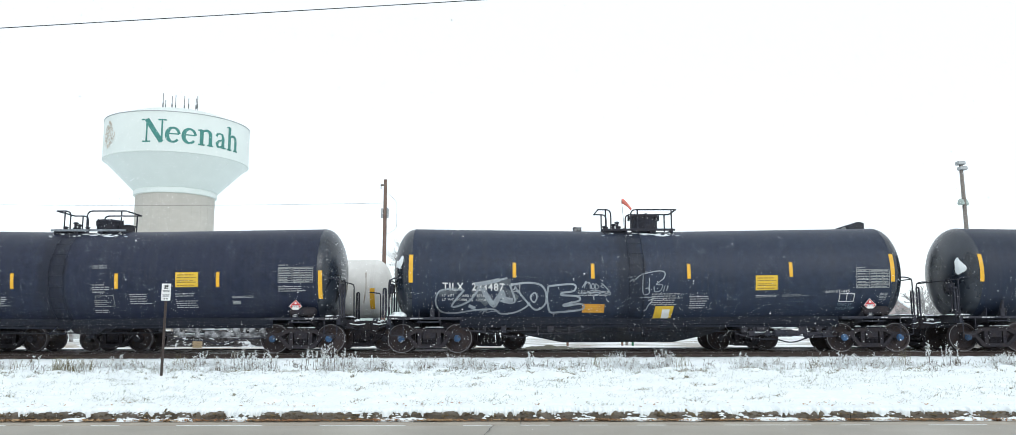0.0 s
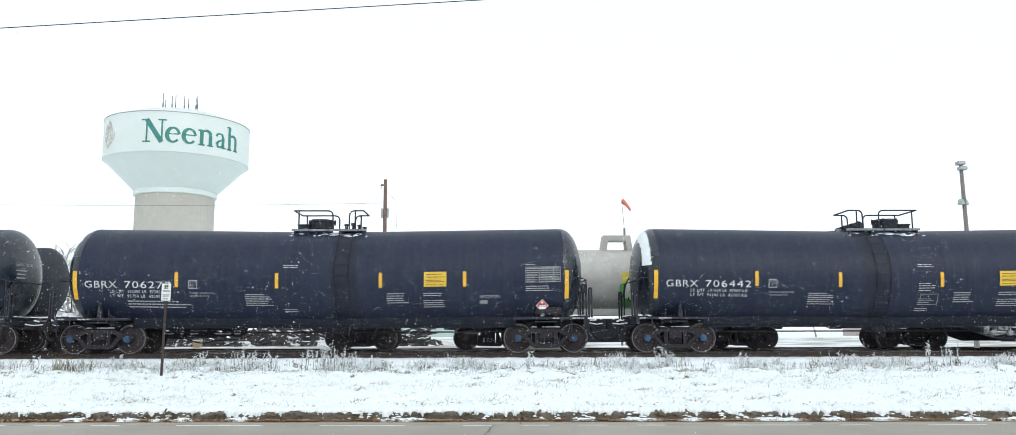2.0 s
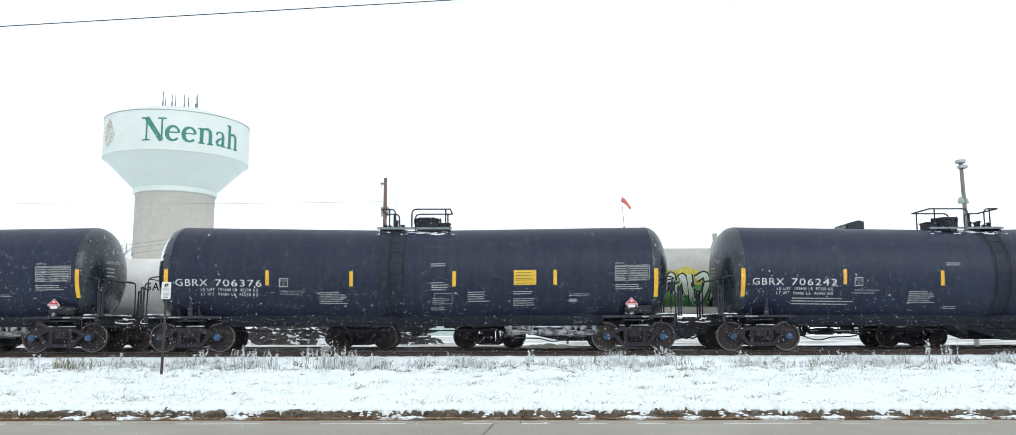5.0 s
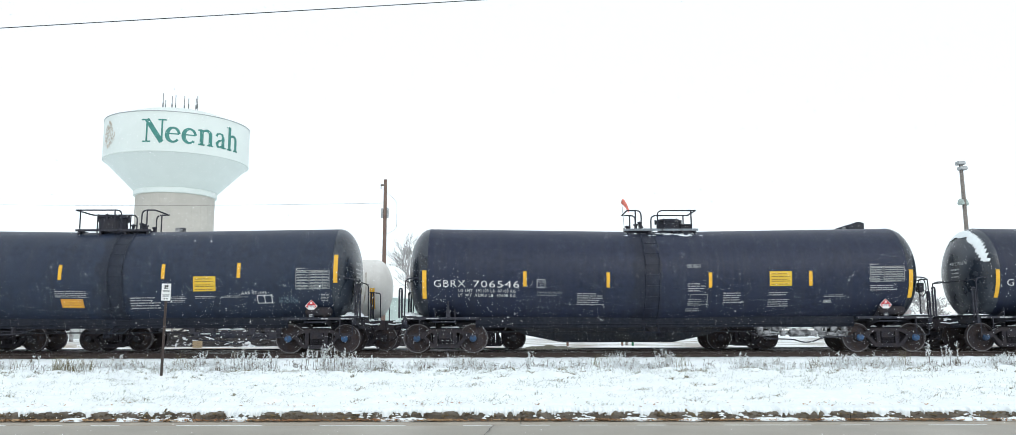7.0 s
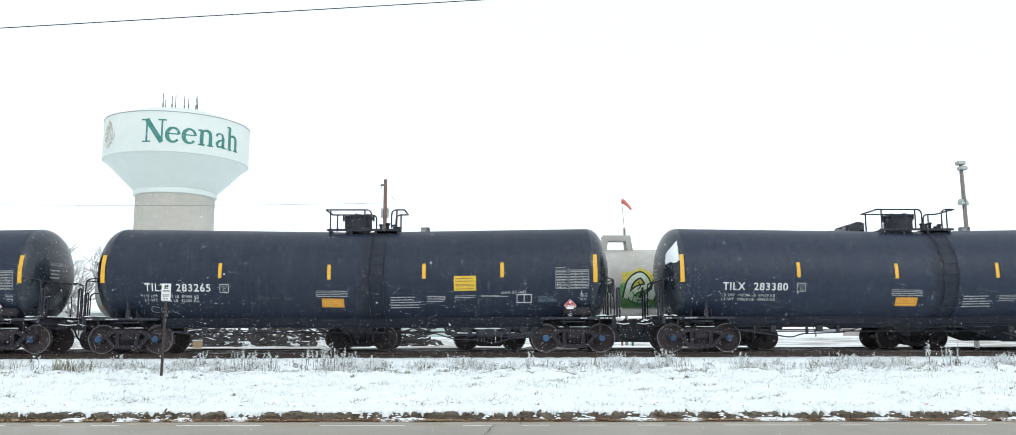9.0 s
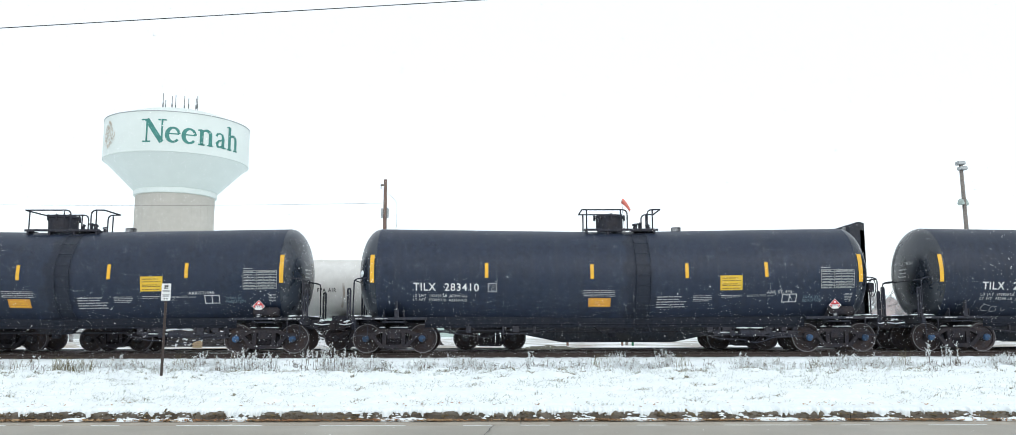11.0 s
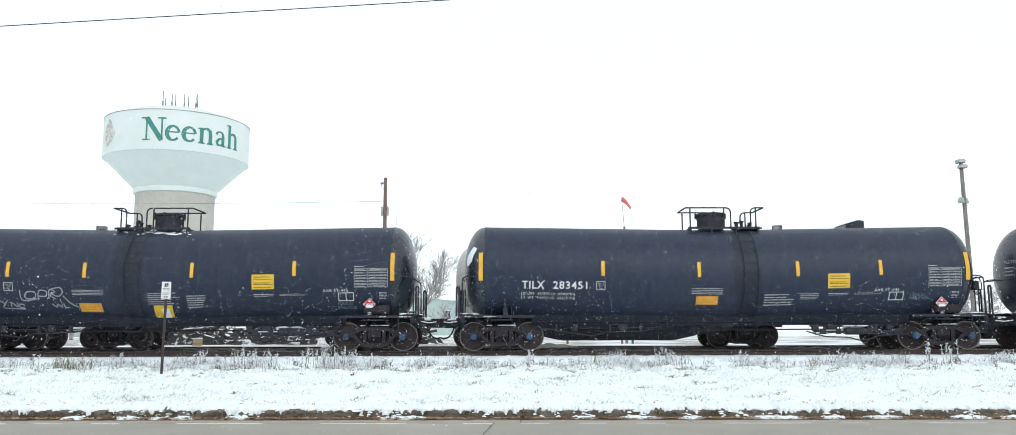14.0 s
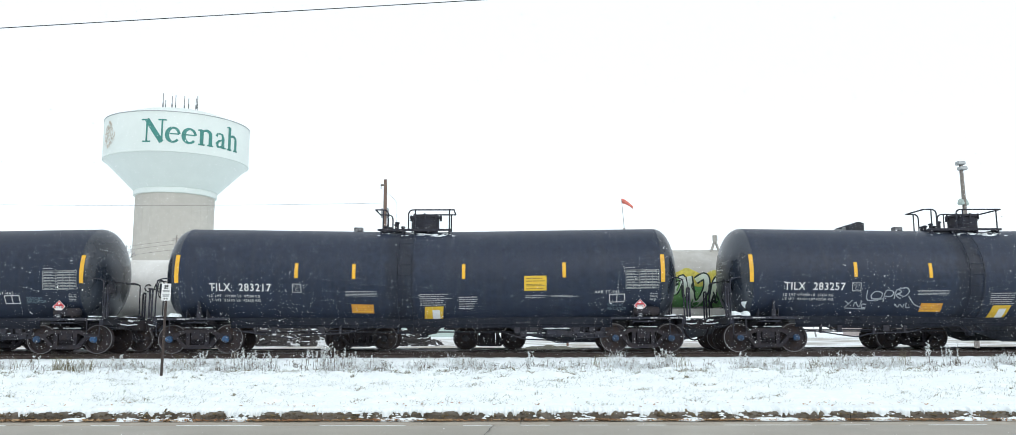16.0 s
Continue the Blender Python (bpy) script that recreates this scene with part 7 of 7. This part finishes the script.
def second_pole(ob, h, r):
    bm = bmesh.new()
    box(bm, -0.20, 0.16, -0.16, 0.16, h - 0.05, h + 0.12, 0.03)
    box(bm, -0.15, 0.2, -0.22, 0.1, h - 0.30, h - 0.14, 0.03)
    part("pole_cap", bm, STEELGREY, ob)
    bm = bmesh.new()
    lathe(bm, [(0.13, -0.08), (0.15, 0.0), (0.11, 0.14), (0.04, 0.20)], "z", 14, (-0.20, -0.1, h - 1.85))
    lathe(bm, [(0.10, -0.08), (0.12, 0.0), (0.08, 0.14), (0.04, 0.20)], "z", 14, (0.14, 0.1, h - 1.85))
    part("lamp_shade", bm, GREENWALL, ob, "pale green lamp shades", 40)


def wire(name, pts, r, label):
    bm = bmesh.new()
    (x0, y0, z0), (x1, y1, z1), sag = pts
    tube(bm, [(x0 + (x1 - x0) * t, y0 + (y1 - y0) * t, z0 + (z1 - z0) * t - sag * 4 * t * (1 - t)) for t in np.linspace(0, 1, 25)], r, 5)
    tagged(part(name, bm, WIRE, None), label, "cable", "overhead cables")


def windsock(x, y):
    ob = empty("windsock", pose(x, y, 0.75), "faded red windsock on a thin white pole", "windsock")
    bm = bmesh.new()
    tube(bm, [(0, 0, 0), (0, 0, 6.5)], 0.08, 8, 0.06)
    part("mast", bm, GREYWOOD, ob)
    bm = bmesh.new()
    tube(bm, [(0, 0, 6.4), (-0.12, 0, 8.05)], 0.018, 6, 0.014)
    part("pole", bm, STEELGREY, ob)
    return ob


def sock_mesh():
    bm = bmesh.new()
    n = 14
    rings = []
    for u, r, dz in ((0, 0.13, 0), (0.12, 0.14, -0.06), (0.28, 0.11, -0.22), (0.42, 0.08, -0.42), (0.50, 0.065, -0.55)):
        rings.append([(u * 0.9 + 0.03 * math.sin(2 * math.pi * i / n), r * math.cos(2 * math.pi * i / n), dz + r * math.sin(2 * math.pi * i / n)) for i in range(n)])
    ring_surface(bm, rings)
    return bm


def sign(x, y):
    z = verge_height(x, y)
    ob = empty("track_sign", pose(x, y, z - 0.05, 0, 0.6, 0), "small white notice on a rusty steel post in snow", "sign")
    bm = bmesh.new()
    prism(bm, [(-0.03, 0), (0.03, 0), (0.03, 0.03), (0.012, 0.03), (0.012, 0.012), (-0.012, 0.012), (-0.012, 0.03), (-0.03, 0.03)], 0, 2.36, "z")
    part("post", bm, SIGNPOST, ob)
    bm = bmesh.new()
    box(bm, -0.118, 0.118, -0.012, -0.006, 1.94, 2.37, 0.002)
    plate_ob = part("sign_plate", bm, WHITE, ob, "white metal sign plate")
    def bars(rects, material, name):
        for a, b, c, d in rects:
            bm = bmesh.new()
            box(bm, a, b, -0.016, -0.012, c, d)
            part(name, bm, material, plate_ob)
    bars(((-0.045, -0.015, 2.25, 2.33), (0.0, 0.05, 2.27, 2.33), (-0.05, 0.05, 2.235, 2.25)), INK, "symbol")
    bars(((-0.085, 0.085, 2.185, 2.205), (-0.08, 0.08, 2.155, 2.172), (-0.085, 0.085, 2.08, 2.095), (-0.07, 0.075, 2.055, 2.068), (-0.08, 0.08, 2.03, 2.045)), TABLE, "sign_writing")
    bars(((-0.05, -0.01, 1.97, 2.0), (0.01, 0.05, 1.97, 2.0)), INK, "symbol")
    return ob


def shed(x, y, w, d, h, roof, wall, label, gable=True, windows=0):
    ob = empty("building", pose(x, y, 0.75), label, "building", "buildings beyond the yard")
    bm = bmesh.new()
    box(bm, -w / 2, w / 2, -d / 2, d / 2, 0, h)
    if gable:
        prism(bm, [(-w / 2, h), (w / 2, h), (0, h + roof)], -d / 2, d / 2)
    part("wall", bm, wall, ob)
    bm = bmesh.new()
    for s in (-1, 1):
        t = 0.2
        prism(bm, [(0, h + roof + t), (0, h + roof), (s * (w / 2 + 0.4), h - roof * 0.8 / w), (s * (w / 2 + 0.4), h - roof * 0.8 / w + t)], -d / 2 - 0.4, d / 2 + 0.4)
    part("roof", bm, SNOW, ob, "snow-covered roof")
    for k in range(windows):
        u = -w / 2 + w * (k + 0.7) / (windows + 0.4)
        bm = bmesh.new()
        box(bm, u - 0.6, u + 0.6, -d / 2 - 0.06, -d / 2 + 0.02, h * 0.35, h * 0.75)
        win = part("window", bm, WHITE, ob)
        bm = bmesh.new()
        box(bm, u - 0.5, u + 0.5, -d / 2 - 0.09, -d / 2 - 0.06, h * 0.35 + 0.1, h * 0.75 - 0.1)
        part("pane", bm, GLASS, win)
    return ob


def heap(name, x, y, length, depth, height, material, label, seed, category="heap", rough=0.0):
    """A low mound with a soft uneven back."""
    bm = bmesh.new()
    nx, ny = (220, 44) if rough else (40, 10)
    rows = []
    for i in range(nx + 1):
        u = i / nx * 2 - 1
        row = []
        for j in range(ny + 1):
            v = j / ny * 2 - 1
            e = max(0, 1 - u * u) ** 0.8 * max(0, 1 - v * v)
            z = height * e * (0.75 + 0.5 * noise.noise(Vector((u * 4, v * 3, seed)))) - 0.02
            z += rough * min(1, 4 * e) * (noise.noise(Vector((u * length * 1.2, v * depth * 1.2, 1))) + 0.8 * noise.noise(Vector((u * length * 2.8, v * depth * 2.8, 2))))
            row.append(bm.verts.new((x + u * length / 2, y + v * depth / 2, 0.78 + z)))
        rows.append(row)
    for a, b in zip(rows, rows[1:]):
        for j in range(ny):
            bm.faces.new((a[j], b[j], b[j + 1], a[j + 1]))
    return tagged(part(name, bm, material, smooth=60), label, category)


def timber_pile(x0, x1, y, seed):
    """Old ties and scrap thrown in a long heap, snow lying on each piece."""
    rnd = random.Random(seed)
    dark = mat("old_timber", (0.045, 0.041, 0.043), 0.9, grain=12, vary=0.5, bump=0.4, patches=3)
    rubble = mat("snowy_rubble", (0.045, 0.04, 0.04), 0.95, grain=9, vary=0.5, bump=0.8, patches=1.5, patch=(0.80, 0.82, 0.84), amount=0.44, edge=0.03)
    pile = empty("scrap_pile", pose(0, 0, 0), "long heap of dark old ties under patches of snow", "scrap pile")
    for k in range(298):
        x, h = rnd.uniform(x0, x1), rnd.random()
        m = pose(x, y + rnd.uniform(-1.2, 1.2) + h, 0.84 + h * 1.0, rnd.uniform(-14, 14), rnd.gauss(0, 12), rnd.uniform(-50, 50))
        lx, ly, lz = rnd.uniform(0.10, 0.55), rnd.uniform(0.03, 0.09), rnd.uniform(0.025, 0.07)
        bm = bmesh.new()
        box(bm, -lx, lx, -ly, ly, -lz, lz, 0.015)
        piece = part("tie", bm, dark, pile)
        piece.matrix_basis = m
        if rnd.random() < 0.40:
            bm = bmesh.new()
            a = rnd.uniform(-lx, 0.2 * lx)
            b = a + rnd.uniform(0.5, 1.1) * lx
            box(bm, a, b, -ly, ly, lz, lz + rnd.uniform(0.02, 0.045), 0.008)
            part("snow_cap", bm, SNOW, piece)
    heap("rubble", (x0 + x1) / 2, y + 1.8, x1 - x0 + 1.5, 4.5, 1.5, rubble, "dark rubble below old ties flecked with snow", seed, "rubble", 0.35)


def crate(x, y):
    ob = empty("wooden_crate", pose(x, y, 0.79, 0, 0, 8), "pale wooden crate in the snow", "crate")
    tan = mat("pale_wood", (0.42, 0.32, 0.20), 0.8, grain=12, vary=0.2, bump=0.2, patches=3)
    for k in range(4):
        bm = bmesh.new()
        box(bm, -0.20, 0.20, -0.18, 0.18, k * 0.11, k * 0.11 + 0.10, 0.01)
        part("board", bm, tan, ob)
    bm = bmesh.new()
    box(bm, -0.22, 0.22, -0.20, 0.20, 0.44, 0.48, 0.02)
    part("snow_cap", bm, SNOW, ob)


def marker_post(x, y, h, material, label):
    bm = bmesh.new()
    lathe(bm, [(0.06, 0), (0.06, h), (0.04, h + 0.05)], "z", 8, (x, y, 0.75))
    tagged(part("marker_post", bm, material), label, "post")


def yard():
    gravel = mat("snowy_gravel", (0.30, 0.27, 0.23), 0.95, grain=3, vary=0.2, bump=0.2, patches=0.35, patch=(0.78, 0.81, 0.82), amount=0.52, edge=0.10)
    bm = bmesh.new()
    xs = [-150 + k * 10 for k in range(31)]
    rows = [[bm.verts.new((x, y, 0.875)) for x in xs] for y in (39.4, 44, 50, 54, 60, 70, 84, 100)]
    for a, b in zip(rows, rows[1:]):
        for k in range(len(xs) - 1):
            bm.faces.new((a[k], a[k + 1], b[k + 1], b[k]))
    tagged(part("gravel_yard", bm, gravel), "tan gravel yard half covered by snow", "gravel", kind="structure")
    grass = mat("matted_grass", (0.085, 0.08, 0.055), 0.95, grain=6, vary=0.4, bump=0.5, patches=1.2, patch=(0.20, 0.20, 0.17), amount=0.34, edge=0.1)
    sand = mat("wet_sand", (0.36, 0.31, 0.25), 0.95, grain=5, vary=0.15, bump=0.3, patches=0.8, patch=(0.70, 0.71, 0.71), amount=0.4, edge=0.15)
    heap("grass_mound", 2.3, 40, 3.4, 3, 0.26, grass, "low mound of brown-green grass", 3.0, "mound")
    heap("sand_heap", -24.5, 44, 6.5, 4, 0.65, sand, "smooth tan sand heap with snow", 5.0)
    timber_pile(-18.4, -3.6, 46, 8)
    crate(-14.6, 41.6)
    brown = mat("brown_post", (0.18, 0.11, 0.08), 0.8, grain=12, vary=0.3, bump=0.2)
    green = mat("green_post", (0.02, 0.16, 0.08), 0.6, grain=12, vary=0.3, bump=0.1)
    marker_post(6.6, 45, 0.6, brown, "short brown post in the snow")
    marker_post(7.15, 45, 0.85, green, "short green marker post in the snow")
    marker_post(3.7, 45, 0.4, brown, "short dark post in the snow")


water_tower(-53.40, 138.67)
utility_pole(-8.50, 63.11, 12.4, 0.155, POLEWOOD, "brown wooden utility pole with grey cans", first_pole)
utility_pole(21.67, 38.24, 8.6, 0.10, GREYWOOD, "grey wooden pole with small lamp shades", second_pole, -0.75)


def far_pole(ob, h, r):
    bm = bmesh.new()
    box(bm, -0.4, 0.4, -0.05, 0.05, h - 0.42, h - 0.34)
    tube(bm, rounded([(0, -0.1, h - 1.3), (0.9, -0.1, h - 1.0), (1.3, -0.1, h - 1.15)], 0.2), 0.05, 5)
    part("cross_arm", bm, GREYWOOD, ob)


utility_pole(-34.50, 90.43, 11.3, 0.10, GREYWOOD, "far wooden pole with a cross arm", far_pole)
sock = windsock(6.98, 45.92)
sign(-8.42, 21.51)
yard()
OAK = tree_meshes(8.6, 5, 0.34, 6, 0.011)
ELM = tree_meshes(7.0, 12, 0.45, 5, 0.02)
BUSH = tree_meshes(7.5, 19, 0.55, 5, 0.03)
tree(-5.5, 66.1, OAK, 20, 1.16)
tree(-3.62, 80.06, ELM, 0, 0.8)
tree(-34.05, 70.43, ELM, 40, 1.75)
tree(-37.10, 74.46, ELM, 130, 1.6)
tree(-31.55, 78.40, ELM, 200, 1.5)
for k, (tx, ty, th) in enumerate(((50, 118, 1.2), (54, 122, 1.1), (58, 118, 1.25), (62, 125, 1.1), (66, 120, 1.2), (70, 122, 1.25), (75, 119, 1.1), (80, 124, 1.2), (46, 126, 1.1), (86, 122, 1.2))):
    tree(tx + 1.4, ty, BUSH if k % 2 else ELM, k * 47, th * 1.15)
shed(66.83, 149.21, 7, 12, 4.4, 2.4, HAZEDRED, "pinkish-brown house paled by painted haze, with a snowy gable roof", True, 1)
shed(-17.17, 150.23, 26, 20, 5.5, 1.0, GREENWALL, "low pale green industrial building", True, 4)
shed(-73.41, 130.91, 22, 20, 4.0, 1.0, GREYWALL, "low grey building with a snowy roof", True, 3)
wire("overhead_cable", ((-39.78, 18.49, 6.65), (40.22, 17.51, 11.34), 0.0), 0.011, "thin black overhead cable")
wire("overhead_cable", ((-73.78, 100.92, 17.3), (-8.63, 63.11, 11.3), 0.3), 0.009, "thin black overhead cable")
for z in (12.0, 11.6, 11.0):
    wire("overhead_cable", ((-73.84, 95.92, z - 3.6), (-34.50, 90.43, z - 0.5), 0.3), 0.011, "thin black overhead cable")


# ---- falling snow ----
SNOWFALL = []


def snowfall(seed, count, near, far, size):
    """A body of separate flakes, tall enough to keep falling through the view."""
    rnd = random.Random(seed)
    verts, faces = [], []
    for _ in range(count):
        y = near + (far - near) * rnd.random() ** 0.7
        x = rnd.uniform(-0.72, 0.72) * y + rnd.uniform(-5, 3)
        z = rnd.uniform(0.2, 34)
        s = size * min(2.2, math.exp(rnd.gauss(-0.50, 0.48)))
        o = len(verts)
        verts.extend(((x - s, y, z), (x + s, y, z), (x, y - s, z), (x, y + s, z), (x, y, z - s), (x, y, z + s)))
        faces.extend(((o + a, o + b, o + c) for a, b, c in ((0, 2, 5), (2, 1, 5), (1, 3, 5), (3, 0, 5), (2, 0, 4), (1, 2, 4), (3, 1, 4), (0, 3, 4))))
    me = bpy.data.meshes.new("falling_snow")
    me.from_pydata(verts, [], faces)
    ob = tagged(link("falling_snow", me, FLAKE), "loose white snowflakes falling through the air", "snowflakes", kind="stuff")
    SNOWFALL.append(ob)


snowfall(1, 11000, 5, 13, 0.0042)
snowfall(2, 26000, 11, 20, 0.0064)
snowfall(3, 52000, 15, 26.2, 0.0080)
snowfall(4, 50000, 19, 26.3, 0.0062)


# ---- everything that moves ----
def travelled(t):
    """Metres the train has gone: 13.0 m/s, gently gaining."""
    return 12.983 * t + 0.01157 * t * t


def motions():
    times = [0, 2, 4, 6, 8, 10, 12, 14, 16]
    ticks = [k / 30 for k in range(481)]
    for car, x0, wheels in CARS:
        walk(car, [(t, pose(x0 + travelled(t), TRACK_Y, RAIL_TOP)) for t in times])
        for w in wheels:
            at = w.matrix_basis.translation.copy()
            walk(w, [(t, Matrix.Translation(at) @ Matrix.Rotation(travelled(t) / 0.457, 4, "Y")) for t in ticks])
    for ob, drift, fall in zip(SNOWFALL, (0.35, 0.25, 0.15, 0.2), (1.15, 1.0, 0.9, 0.95)):
        walk(ob, [(t, pose(drift * (t - 8), 0, -fall * t)) for t in (0, 4, 8, 12, 16)])
    swing = ((0, 8), (0.8, -4), (1.6, 6), (2.5, 0), (3.4, 10), (4.5, 2), (6.4, 12), (7.0, -6), (7.8, 2), (9.0, 9), (10.4, -3), (11.6, 5), (12.5, -4), (13.4, 8), (14.5, 2), (15.3, 12), (16.0, 20))
    walk(SOCK_CLOTH, [(t, pose(-0.12, 0, 8.02, 0, -a, 0)) for t, a in swing])


SOCK_CLOTH = part("sock", sock_mesh(), SOCK, sock, "faded red cloth cone", 50)
motions()
